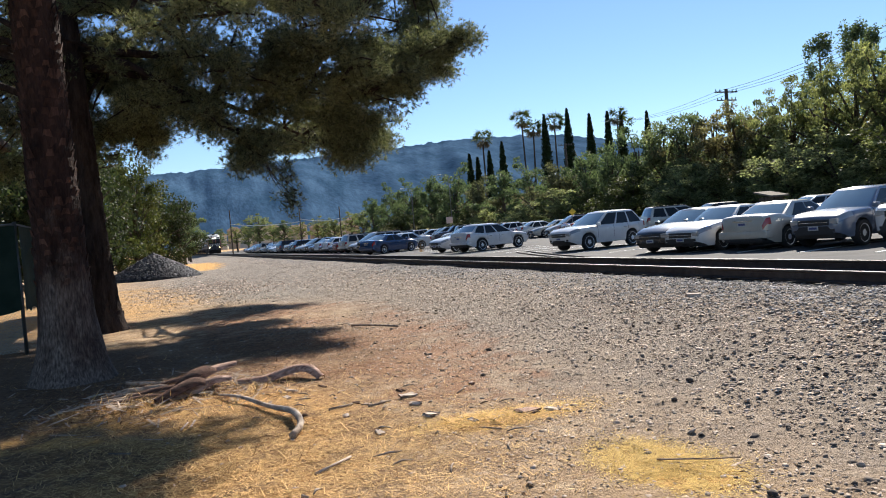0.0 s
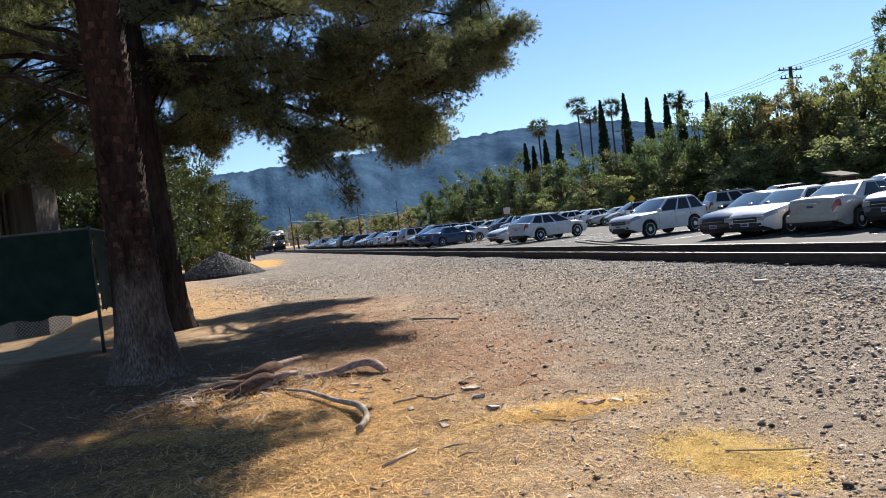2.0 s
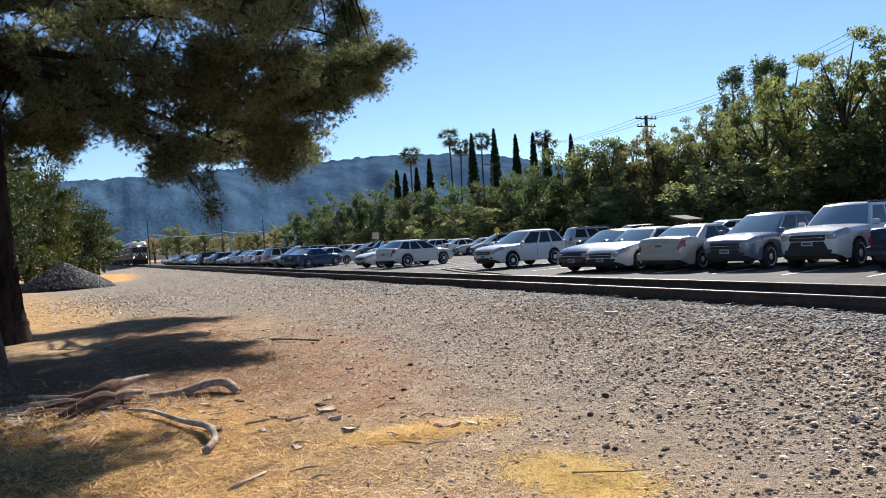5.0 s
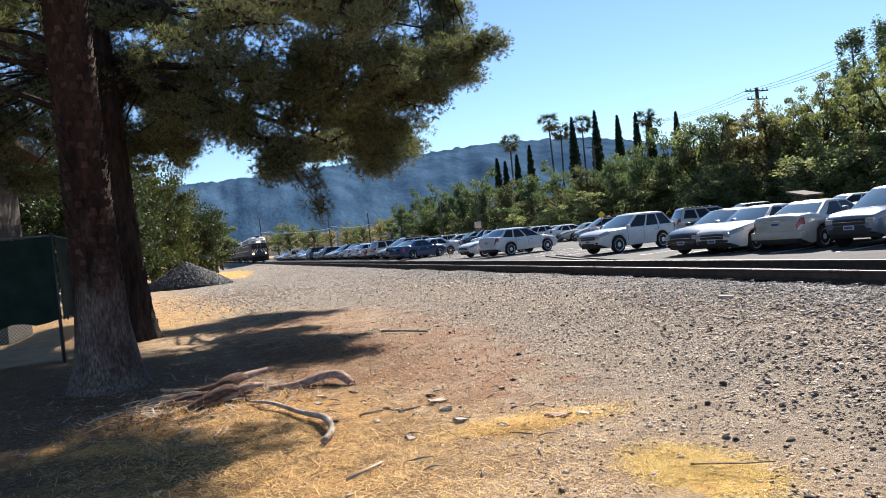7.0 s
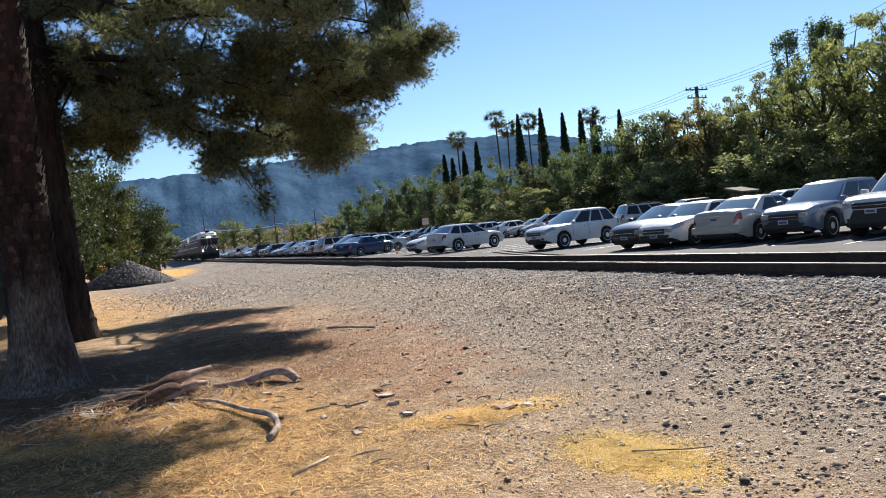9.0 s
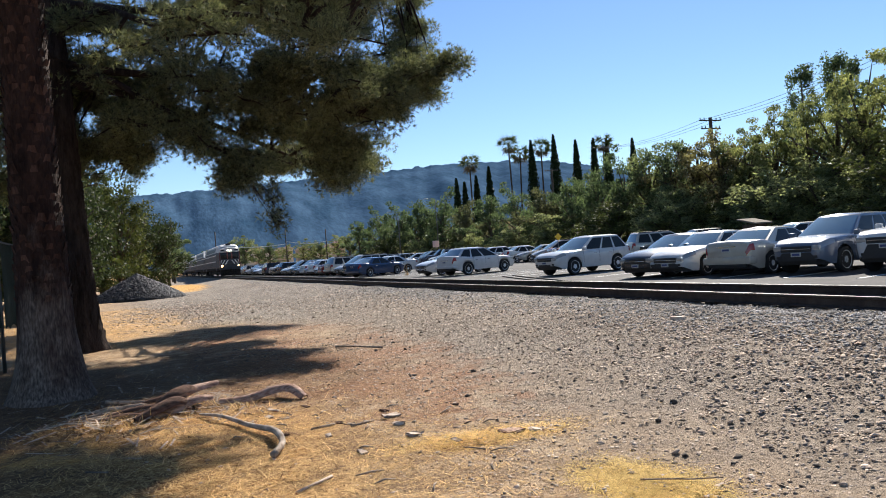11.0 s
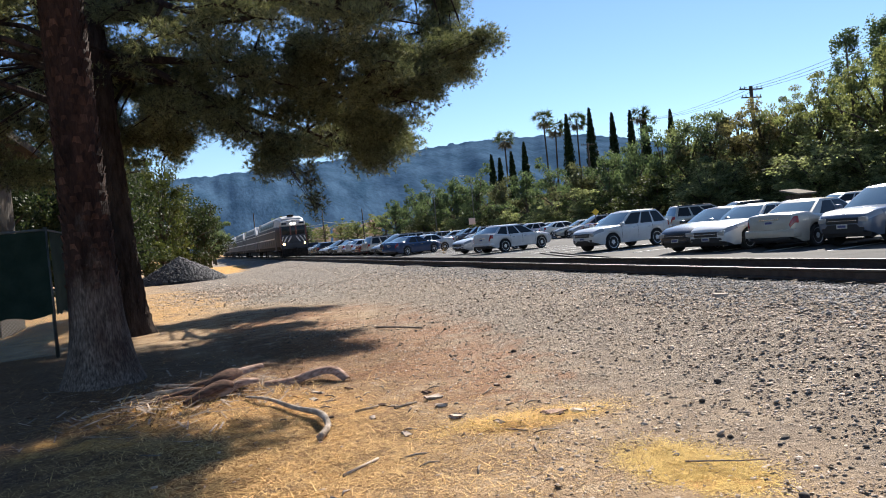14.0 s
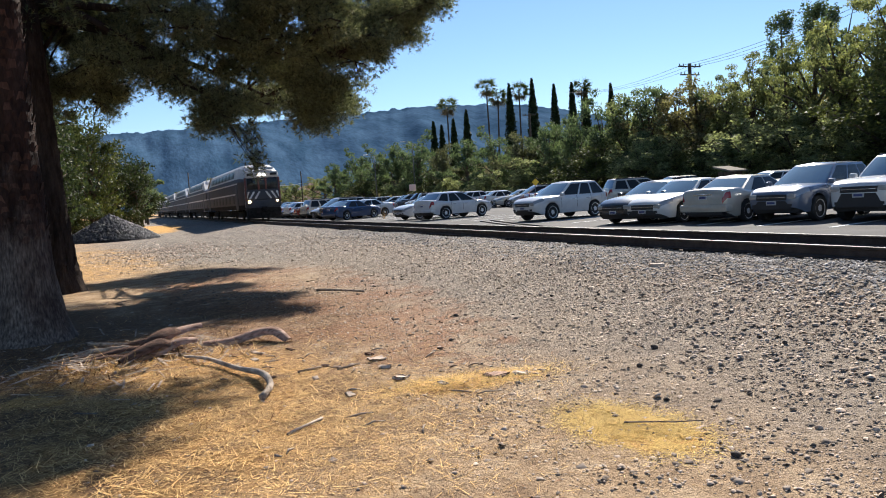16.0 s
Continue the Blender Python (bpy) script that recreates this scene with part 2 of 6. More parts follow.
    if material:
        me.materials.append(material)
    if smooth:
        me.polygons.foreach_set("use_smooth", [True] * len(me.polygons))
    me.update()
    return me


def fast_mesh(name, verts, loops, per, material):
    """A mesh of many faces with the same number of corners, from arrays."""
    me = bpy.data.meshes.new(name)
    n = len(loops) // per
    me.vertices.add(len(verts))
    me.vertices.foreach_set("co", np.asarray(verts, dtype=np.float32).ravel())
    me.loops.add(len(loops))
    me.loops.foreach_set("vertex_index", np.asarray(loops, dtype=np.int32))
    me.polygons.add(n)
    me.polygons.foreach_set("loop_start", np.arange(0, n * per, per, dtype=np.int32))
    me.materials.append(material)
    me.update(calc_edges=True)
    return me


def part(name, data, parent, label="", m=None, material=None):
    """Links a mesh or a bmesh as one part under a thing or a part."""
    if isinstance(data, bmesh.types.BMesh):
        me = bpy.data.meshes.new(name)
        data.to_mesh(me)
        data.free()
        data = me
    if material:
        data.materials.append(material)
    ob = new(name, data)
    ob.parent = parent
    if m is not None:
        ob.matrix_basis = m
    if label:
        tagged(ob, label)
    return ob


def box(x0, x1, y0, y1, z0, z1, bevel=0.0, bm=None):
    bm = bm or bmesh.new()
    made = bmesh.ops.create_cube(bm, size=1, matrix=Matrix.Translation(((x0 + x1) / 2, (y0 + y1) / 2, (z0 + z1) / 2)) @ Matrix.Diagonal((x1 - x0, y1 - y0, z1 - z0, 1)))
    if bevel:
        es = list({e for v in made["verts"] for e in v.link_edges})
        bmesh.ops.bevel(bm, geom=es, offset=bevel, segments=2, affect="EDGES", profile=0.6)
    return bm


def tube(points, radii, sides=8, wobble=0.0, rng=None):
    """Verts and faces of a tapered tube along points."""
    verts, faces = [], []
    ref = Vector((0.3, 0.8, 0.2)).normalized()
    pts = [Vector(p) for p in points]
    for i, p in enumerate(pts):
        d = (pts[min(i + 1, len(pts) - 1)] - pts[max(i - 1, 0)]).normalized()
        a = d.cross(ref).normalized()
        b = d.cross(a)
        for k in range(sides):
            t = 2 * math.pi * k / sides
            r = radii[i] * (1 + (rng.uniform(-wobble, wobble) if rng else 0))
            verts.append(p + (a * math.cos(t) + b * math.sin(t)) * r)
    for i in range(len(pts) - 1):
        for k in range(sides):
            k2 = (k + 1) % sides
            faces.append((i * sides + k, i * sides + k2, (i + 1) * sides + k2, (i + 1) * sides + k))
    faces.append(tuple(range(sides))[::-1])
    faces.append(tuple((len(pts) - 1) * sides + k for k in range(sides)))
    return verts, faces


def smooth_line(points, n=4):
    """Points along a smooth curve through the given ones."""
    p = [Vector(q) for q in points]
    out = []
    for i in range(len(p) - 1):
        a, b, c, d = p[max(i - 1, 0)], p[i], p[i + 1], p[min(i + 2, len(p) - 1)]
        for k in range(n):
            t = k / n
            out.append(0.5 * (2 * b + (c - a) * t + (2 * a - 5 * b + 4 * c - d) * t * t + (3 * b - a - 3 * c + d) * t ** 3))
    return out + [p[-1]]


def smoothstep(a, b, v):
    t = min(max((v - a) / (b - a), 0), 1)
    return t * t * (3 - 2 * t)


def interp(pts, x):
    if x <= pts[0][0]:
        return pts[0][1]
    for (a, p), (b, q) in zip(pts, pts[1:]):
        if x <= b:
            t = (x - a) / (b - a)
            return p + (q - p) * t
    return pts[-1][1]


# ---- ground, track and car park ----
RAIL_X, RAIL_Z, LOT_Z = 8.95, 0.60, 0.24


def ground_z(x, y):
    z = 0.40 * smoothstep(3.2, 8.3, x) if x < 11.4 else 0.40 - 0.22 * smoothstep(11.4, 12.6, x)
    if y > 60:
        z *= 1 - 0.3 * smoothstep(60, 120, y) * (x < 8)
    return z


def ground_relief(x, y):
    z = ground_z(x, y)
    if x < 12 and y < 120:
        z += 0.05 * noise.noise((x * 0.35, y * 0.35, 3)) + 0.022 * noise.noise((x * 1.7, y * 1.7, 9))
        z += 0.010 * noise.noise((x * 6, y * 6, 5)) if y < 30 else 0
    return z


def spaced(stops):
    out = []
    for (a, step), (b, _) in zip(stops, stops[1:]):
        n = max(1, round((b - a) / step))
        out += [a + (b - a) * i / n for i in range(n)]
    return out + [stops[-1][0]]


def ground():
    xs = spaced([(-3500, 600), (-500, 80), (-60, 6), (-9, 0.25), (-3, 0.11), (9, 0.3), (13, 6), (80, 80), (500, 600), (3500, 1)])
    ys = spaced([(-800, 200), (-60, 6), (0, 0.4), (4.5, 0.1), (14, 0.16), (26, 0.4), (60, 2), (140, 10), (400, 150), (4200, 1)])
    verts = [(x, y, ground_relief(x, y)) for y in ys for x in xs]
    w = len(xs)
    faces = [(j * w + i, j * w + i + 1, (j + 1) * w + i + 1, (j + 1) * w + i) for j in range(len(ys) - 1) for i in range(w - 1)]
    ob = new("ground", mesh_of("ground", verts, faces, M_GROUND, True))
    return tagged(ob, "dry tan dirt with straw grass and grey grit beside the track", "ground", kind="structure")


ground()


def parking_lot():
    ob = new("parking_lot", mesh_of("parking_lot", [(x, y, z) for z in (LOT_Z, LOT_Z - 0.2) for x, y in ((12.7, -40), (43, -40), (43, 330), (12.7, 330))],
             [(0, 1, 2, 3), (7, 6, 5, 4), (0, 4, 5, 1), (1, 5, 6, 2), (2, 6, 7, 3), (3, 7, 4, 0)], M_ASPHALT))
    return tagged(ob, "sun-bleached grey asphalt car park with painted stalls", "parking lot", kind="structure")


parking_lot()


def rail_profile(half_head=0.033, height=0.17):
    return [(-0.07, 0), (0.07, 0), (0.07, 0.012), (0.012, 0.03), (0.012, height - 0.05), (half_head, height - 0.035), (half_head, height - 0.006), (half_head - 0.008, height),
            (-half_head + 0.008, height), (-half_head, height - 0.006), (-half_head, height - 0.035), (-0.012, height - 0.05), (-0.012, 0.03), (-0.07, 0.012)]


def rail_mesh(path, worn=True):
    prof = rail_profile()
    verts, faces = [], []
    for x, y, z in path:
        verts += [(x + px, y, z - 0.17 + pz) for px, pz in prof]
    n = len(prof)
    for i in range(len(path) - 1):
        for k in range(n):
            k2 = (k + 1) % n
            faces.append((i * n + k, i * n + k2, (i + 1) * n + k2, (i + 1) * n + k))
    me = mesh_of("rail", verts, faces, M_RAIL)
    me.materials.append(M_RAILTOP)
    for p in me.polygons:
        if worn and p.index % n == 7:
            p.material_index = 1
    return me


def track():
    root = tagged(new("railway_track"), "single railway track with polished rail tops on dark ties", "railway track", kind="structure")
    for dx in (0, 1.435 + 0.072):
        part("rail", rail_mesh([(RAIL_X + dx, y, RAIL_Z) for y in (-60, 0, 40, 100, 400)]), root, "rusty rail with a bright worn top")
    tie = bpy.data.meshes.new("tie")
    bm = box(-0.86, 0.86, -0.115, 0.115, -0.18, 0, 0.012)
    bm.to_mesh(tie)
    bm.free()
    tie.materials.append(M_TIE)
    rng = random.Random(4)
    for i in range(-12, 270):
        ob = part("tie", tie, root, m=pose(RAIL_X + 0.75 + rng.uniform(-0.04, 0.04), i * 0.55 + rng.uniform(-0.03, 0.03), RAIL_Z - 0.172, 0, 0, rng.uniform(-1, 1)))
    return root


track()


def hill(name, label, ridge, near, base, seed):
    """A range of wooded hills with spurs and a bumpy canopy: ridge is (degrees from the track's line, metres away, height)."""
    turns = spaced([(ridge[0][0], 2.0), (-14, 0.09), (46, 2.0), (ridge[-1][0], 1)])
    verts, n, rows = [], len(turns), 58
    for j in range(rows):
        v = j / (rows - 1)
        for a in turns:
            d, h = interp([(p, q) for p, q, _ in ridge], a), interp([(p, q) for p, _, q in ridge], a)
            dist = near + (d - near) * v
            x, y = dist * math.sin(radians(a)), dist * math.cos(radians(a))
            spur = noise.fractal((a * 0.24 + v * 0.5, v * 1.3, seed), 1.0, 2.0, 2) * 26
            z = base + (h - base) * (v ** 0.85) + spur * math.sin(math.pi * min(v * 1.02, 1)) + 7 * noise.noise((a * 1.3, v, seed + 3)) * v
            trees = (0.06 + 0.94 * v ** 12) * (4.2 * noise.noise((x * 0.045, y * 0.03, 1)) + 3.4 * noise.noise((x * 0.11, y * 0.09, 4)))
            verts.append((x, y, z + (trees if j > 3 else 0)))
    faces = [(j * n + i, j * n + i + 1, (j + 1) * n + i + 1, (j + 1) * n + i) for j in range(rows - 1) for i in range(n - 1)]
    ob = new(name, mesh_of(name, verts, faces, M_HAZY_HILL, True))
    return tagged(ob, label, "hills", kind="structure")


hill("backdrop_hills", "long wooded ridge behind the town, distance haze painted blue",
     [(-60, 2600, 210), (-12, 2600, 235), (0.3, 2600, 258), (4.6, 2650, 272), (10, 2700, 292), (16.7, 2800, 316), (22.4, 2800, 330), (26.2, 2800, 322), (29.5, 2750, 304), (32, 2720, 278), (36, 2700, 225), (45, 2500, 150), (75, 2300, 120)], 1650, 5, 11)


# ---- cars ----
def paint(name, colour, metal=0.3):
    m, nt, b = nodes_of(name)
    dust = noise_of(nt, 3.0, 4)
    c = mix(nt, colour, tuple(0.85 * v + 0.015 for v in colour), ramp(nt, dust, [(0.4, (0, 0, 0)), (0.75, (1, 1, 1))]))
    nt.links.new(c, b.inputs["Base Color"])
    b.inputs["Metallic"].default_value, b.inputs["Roughness"].default_value = metal, 0.22
    b.inputs["Coat Weight"].default_value, b.inputs["Coat Roughness"].default_value = 0.5, 0.04
    return m


PAINTS = {"white": paint("white_car_paint", (0.62, 0.62, 0.615), 0.0), "silver": paint("silver_car_paint", (0.50, 0.465, 0.40), 0.15), "grey": paint("grey_car_paint", (0.035, 0.039, 0.046), 0.1),
          "black": paint("black_car_paint", (0.018, 0.018, 0.02), 0.0), "blue": paint("blue_car_paint", (0.025, 0.06, 0.14), 0.1), "slate blue": paint("slate_blue_car_paint", (0.12, 0.15, 0.21), 0.1),
          "red": paint("red_car_paint", (0.20, 0.015, 0.015), 0.1), "beige": paint("beige_car_paint", (0.26, 0.23, 0.18), 0.1), "dark navy": paint("navy_car_paint", (0.02, 0.028, 0.055), 0.2)}


def plain(name, colour, rough=0.5, metal=0.0, spec=0.5, fine=40):
    m, nt, b = nodes_of(name)
    n = noise_of(nt, fine, 3)
    nt.links.new(mix(nt, tuple(0.8 * v for v in colour), tuple(min(1, 1.15 * v) for v in colour), n), b.inputs["Base Color"])
    b.inputs["Roughness"].default_value, b.inputs["Metallic"].default_value, b.inputs["Specular IOR Level"].default_value = rough, metal, spec
    return m


def glow(name, colour, strength):
    m, nt, b = nodes_of(name)
    b.inputs["Base Color"].default_value = (*colour, 1)
    b.inputs["Emission Color"].default_value = (*colour, 1)
    b.inputs["Emission Strength"].default_value = strength
    return m


M_GLASS = plain("tinted_car_glass", (0.016, 0.019, 0.021), 0.05, 0.0, 0.3)
# pale blue base stands in for sky reflected in front and rear screens
M_SCREEN = plain("sky_sheen_screen_glass", (0.15, 0.22, 0.255), 0.05, 0.12, 1.0)
M_SCREEN.node_tree.nodes["Principled BSDF"].inputs["IOR"].default_value = 2.1
M_RUBBER = plain("black_rubber", (0.02, 0.02, 0.02), 0.8)
M_RIM = plain("alloy_rim", (0.80, 0.80, 0.80), 0.35, 0.25)
M_TRIM = plain("black_plastic_trim", (0.025, 0.025, 0.027), 0.6)
M_LAMP = plain("clear_lamp_lens", (0.34, 0.35, 0.36), 0.08, 0.2, 1.0)
M_TAIL = plain("red_lamp_lens", (0.30, 0.012, 0.012), 0.15, 0.0, 0.7)
M_PLATE = plain("number_plate_white", (0.45, 0.45, 0.44), 0.5)
M_BAR = plain("plate_bar_blue", (0.05, 0.07, 0.2), 0.5)
M_CHROME = plain("bright_trim", (0.75, 0.75, 0.76), 0.15, 1.0)

# length, width, height, wheelbase, wheel radius; top line from tail to nose; cabin: rear base, rear top, front top, front base, belt
CARS = {
    "sedan": dict(L=4.80, W=1.83, H=1.46, wb=2.77, r=0.33, top=[(-2.40, 0.78), (-2.32, 1.02), (-1.75, 1.06), (-1.2, 0.98), (0.9, 0.96), (1.35, 0.93), (2.0, 0.83), (2.24, 0.75), (2.36, 0.68), (2.40, 0.60)], cab=(-1.80, -0.92, 0.30, 1.12, 0.93)),
    "hatchback": dict(L=4.45, W=1.76, H=1.50, wb=2.70, r=0.32, top=[(-2.22, 0.75), (-2.15, 1.12), (-1.7, 1.10), (-1.0, 1.0), (0.9, 0.97), (1.3, 0.95), (1.85, 0.82), (2.12, 0.68), (2.22, 0.52)], cab=(-2.05, -1.20, 0.15, 1.30, 0.95)),
    "suv": dict(L=4.56, W=1.83, H=1.68, wb=2.62, r=0.36, top=[(-2.28, 0.85), (-2.22, 1.12), (-1.8, 1.10), (-1.0, 1.06), (0.8, 1.05), (1.15, 1.04), (1.85, 0.98), (2.12, 0.90), (2.25, 0.82), (2.28, 0.74)], cab=(-2.18, -1.75, 0.10, 1.05, 1.03)),
    "crossover": dict(L=4.80, W=1.90, H=1.60, wb=2.77, r=0.37, top=[(-2.40, 0.80), (-2.33, 1.12), (-1.8, 1.10), (-1.0, 1.04), (0.8, 1.00), (1.3, 0.98), (1.95, 0.88), (2.28, 0.74), (2.40, 0.58)], cab=(-2.22, -1.55, 0.20, 1.22, 1.00)),
    "large_suv": dict(L=4.82, W=1.92, H=1.80, wb=2.79, r=0.39, top=[(-2.41, 0.90), (-2.36, 1.18), (-1.8, 1.17), (-1.0, 1.14), (0.6, 1.14), (0.95, 1.15), (1.9, 1.10), (2.26, 1.03), (2.38, 0.95), (2.41, 0.86)], cab=(-2.30, -2.05, 0.18, 0.86, 1.13)),
    "minivan": dict(L=5.05, W=1.97, H=1.75, wb=3.0, r=0.35, top=[(-2.52, 0.85), (-2.46, 1.12), (-1.8, 1.08), (-1.0, 1.04), (0.9, 1.02), (1.5, 1.0), (2.1, 0.86), (2.42, 0.72), (2.52, 0.58)], cab=(-2.42, -2.1, 0.45, 1.65, 1.00)),
}


def eased(pts, x):
    """A smooth line through points; flat where they turn back."""
    if x <= pts[0][0] or x >= pts[-1][0]:
        return interp(pts, x)
    i = max(k for k in range(len(pts) - 1) if pts[k][0] <= x)
    slope = [(q[1] - p[1]) / (q[0] - p[0]) for p, q in zip(pts, pts[1:])]
    def tangent(k):
        if k == 0 or k == len(pts) - 1:
            return slope[min(k, len(slope) - 1)]
        a, c = slope[k - 1], slope[k]
        return 0.0 if a * c <= 0 else 2 * a * c / (a + c)
    (x0, y0), (x1, y1) = pts[i], pts[i + 1]
    h = x1 - x0
    t = (x - x0) / h
    return y0 * (1 + 2 * t) * (1 - t) ** 2 + h * tangent(i) * t * (1 - t) ** 2 + y1 * t * t * (3 - 2 * t) + h * tangent(i + 1) * t * t * (t - 1)


class Shape:
    """The surfaces of one kind of car: the lower body along x, and the cabin on it."""

    def __init__(self, s):
        self.s = s
        self.sill = 0.21 if s["H"] < 1.55 else 0.29
        self.ends = s["L"] / 2

    def width(self, x):
        e, h = self.ends, self.s["W"] / 2
        return h * eased([(-e, 0.74), (-e + 0.06, 0.85), (-e + 0.2, 0.925), (-e + 0.5, 0.975), (-e + 1.2, 1.0), (e - 1.3, 1.0), (e - 0.7, 0.98), (e - 0.32, 0.915), (e - 0.12, 0.82), (e - 0.04, 0.73), (e, 0.62)], x)

    def bottom(self, x):
        s, z = self.s, self.sill
        e = self.ends
        if abs(x) > e - 0.25:
            z += 0.06 + 0.10 * (abs(x) - e + 0.25) / 0.25
        for xw in (-s["wb"] / 2, s["wb"] / 2):
            ra = s["r"] * 1.17
            if abs(x - xw) < ra:
                z = max(z, s["r"] + math.sqrt(ra * ra - (x - xw) ** 2))
        return z

    def body(self, x, k):
        """k runs from 0 at the sill over the shoulder (4) to the middle (7)."""
        w, zt, zb = self.width(x), eased(self.s["top"], x), self.bottom(x)
        zt = max(zt, zb + 0.10)
        sh = zt - 0.09
        rows = [(0.945, zb), (0.985, zb + (sh - zb) * 0.30), (1.0, zb + (sh - zb) * 0.62), (0.985, sh - (sh - zb) * 0.06), (0.925, zt - 0.022), (0.80, zt + 0.004), (0.50, zt + 0.022), (0.0, zt + 0.036)]
        i = min(int(k), 6)
        f = k - i
        p0, p1, p2, p3 = rows[max(i - 1, 0)], rows[i], rows[i + 1], rows[min(i + 2, 7)]
        y, z = (0.5 * (2 * p1[n] + (p2[n] - p0[n]) * f + (2 * p0[n] - 5 * p1[n] + 4 * p2[n] - p3[n]) * f * f + (3 * p1[n] - p0[n] - 3 * p2[n] + p3[n]) * f ** 3) for n in (0, 1))
        return Vector((x, w * max(0.0, y), z))

    def cabin(self, u, v):
        """u: 0 front middle, 1 front pillar, 2 rear pillar, 3 rear middle; v: 0 belt, 1 roof edge, up to 1.3 the middle of the roof."""
        rb, rt, ft, fb, belt = self.s["cab"]
        H, hw = self.s["H"], self.s["W"] / 2
        vv = min(v, 1.0)
        bow = 0.12 * vv * (1 - vv)
        xf, xr = fb + (ft - fb) * vv + bow, rb + (rt - rb) * vv - bow * 0.6
        z = belt - 0.02 + (H - 0.055 - belt) * vv
        half = hw * (0.925 - 0.185 * vv - 0.06 * vv * vv)
        if v > 1:
            q = (v - 1) / 0.3
            z += 0.055 * math.sin(q * math.pi / 2)
            half *= 1 - q
            xf, xr = xf - 0.16 * q, xr + 0.12 * q
        if u <= 1:
            x, y = xf - 0.20 * u ** 2.5, half * min(1, u * 0.96 + 0.04 * u * u)
        elif u >= 2:
            t = 3 - u
            x, y = xr + 0.13 * t ** 2.5, half * min(1, t * 0.96 + 0.04 * t * t)
        else:
            t = u - 1
            x = (xf - 0.20) + ((xr + 0.13) - (xf - 0.20)) * t
            y = half * (1 + 0.018 * math.sin(math.pi * t))
        return Vector((x, y, z))


def patch(fn, us, vs, off, side=1):
    """A thin shell that follows fn over a range, raised by off."""
    grid = [[fn(u, v) for v in vs] for u in us]
    verts, faces = [], []
    n, m = len(us), len(vs)
    for i in range(n):
        for j in range(m):
            du = grid[min(i + 1, n - 1)][j] - grid[max(i - 1, 0)][j]
            dv = grid[i][min(j + 1, m - 1)] - grid[i][max(j - 1, 0)]
            nrm = du.cross(dv).normalized()
            if nrm.dot(grid[i][j] - Vector((0, 0, 0.6))) < 0:
                nrm = -nrm
            p = grid[i][j] + nrm * off
            verts.append((p.x, p.y * side, p.z))
    for i in range(n - 1):
        for j in range(m - 1):
            faces.append((i * m + j, i * m + j + 1, (i + 1) * m + j + 1, (i + 1) * m + j))
    return verts, faces


def steps(a, b, n):
    return [a + (b - a) * i / n for i in range(n + 1)]


def finish(me, angle=32):
    bm = bmesh.new()
    bm.from_mesh(me)
    bmesh.ops.remove_doubles(bm, verts=bm.verts, dist=0.0008)
    bmesh.ops.recalc_face_normals(bm, faces=bm.faces)
    bm.to_mesh(me)
    bm.free()
    me.polygons.foreach_set("use_smooth", [True] * len(me.polygons))
    me.set_sharp_from_angle(angle=radians(angle))
    return me


def both(fn, us, vs, off, name, material, mirror=True):
    v, f = patch(fn, us, vs, off)
    if mirror:
        v2, f2 = patch(fn, us, vs, off, -1)
        f = f + [tuple(len(v) + i for i in q) for q in f2]
        v = v + v2
    return finish(mesh_of(name, v, f, material))


def lathe(profile, sides, material, name):
    """Turns (y, radius) about the y axis."""
    verts, faces = [], []
    for y, r in profile:
        verts += [(r * math.cos(2 * math.pi * k / sides), y, r * math.sin(2 * math.pi * k / sides)) for k in range(sides)]
    for i in range(len(profile) - 1):
        for k in range(sides):
            k2 = (k + 1) % sides
            faces.append((i * sides + k, i * sides + k2, (i + 1) * sides + k2, (i + 1) * sides + k))
    faces.append(tuple(range(sides)))
    faces.append(tuple((len(profile) - 1) * sides + k for k in range(sides)))
    return finish(mesh_of(name, verts, faces, material), 40)


CACHE = {}


def cached(key, make):
    if key not in CACHE:
        CACHE[key] = make()
    return CACHE[key]


def tyre_mesh(r):
    return lathe([(-0.09, r * 0.68), (-0.105, r * 0.82), (-0.10, r * 0.95), (-0.07, r), (0.07, r), (0.10, r * 0.95), (0.105, r * 0.82), (0.09, r * 0.68)], 16, M_RUBBER, "tyre")


def rim_mesh(r, spokes):
    bm = bmesh.new()
    R = r * 0.72
    for i in range(24):
        a, b = 2 * math.pi * i / 24, 2 * math.pi * (i + 1) / 24
        ring = [bm.verts.new((q * math.cos(t), y, q * math.sin(t))) for q, y in ((R, 0.10), (R * 0.88, 0.085), (R * 0.86, 0.02)) for t in (a, b)]
        bm.faces.new((ring[0], ring[1], ring[3], ring[2]))
        bm.faces.new((ring[2], ring[3], ring[5], ring[4]))
    for i in range(spokes):
        a = 2 * math.pi * i / spokes
        w0, w1 = 0.062 * R / 0.2 * (5 / spokes) ** 0.7, 0.048 * R / 0.2 * (5 / spokes) ** 0.7
        c, s = math.cos(a), math.sin(a)
        pts = [(0.0, w0, 0.095), (0.0, -w0, 0.095), (R * 0.9, -w1, 0.082), (R * 0.9, w1, 0.082)]
        vs = [bm.verts.new((c * x - s * q, y, s * x + c * q)) for x, q, y in pts]
        vb = [bm.verts.new((v.co.x, v.co.y - 0.03, v.co.z)) for v in vs]
        bm.faces.new(vs)
        for j in range(4):
            bm.faces.new((vs[j], vs[(j + 1) % 4], vb[(j + 1) % 4], vb[j]))
    hub = bmesh.ops.create_cone(bm, cap_ends=True, segments=10, radius1=R * 0.2, radius2=R * 0.16, depth=0.03, matrix=Matrix.Translation((0, 0.10, 0)) @ Matrix.Rotation(radians(-90), 4, "X"))
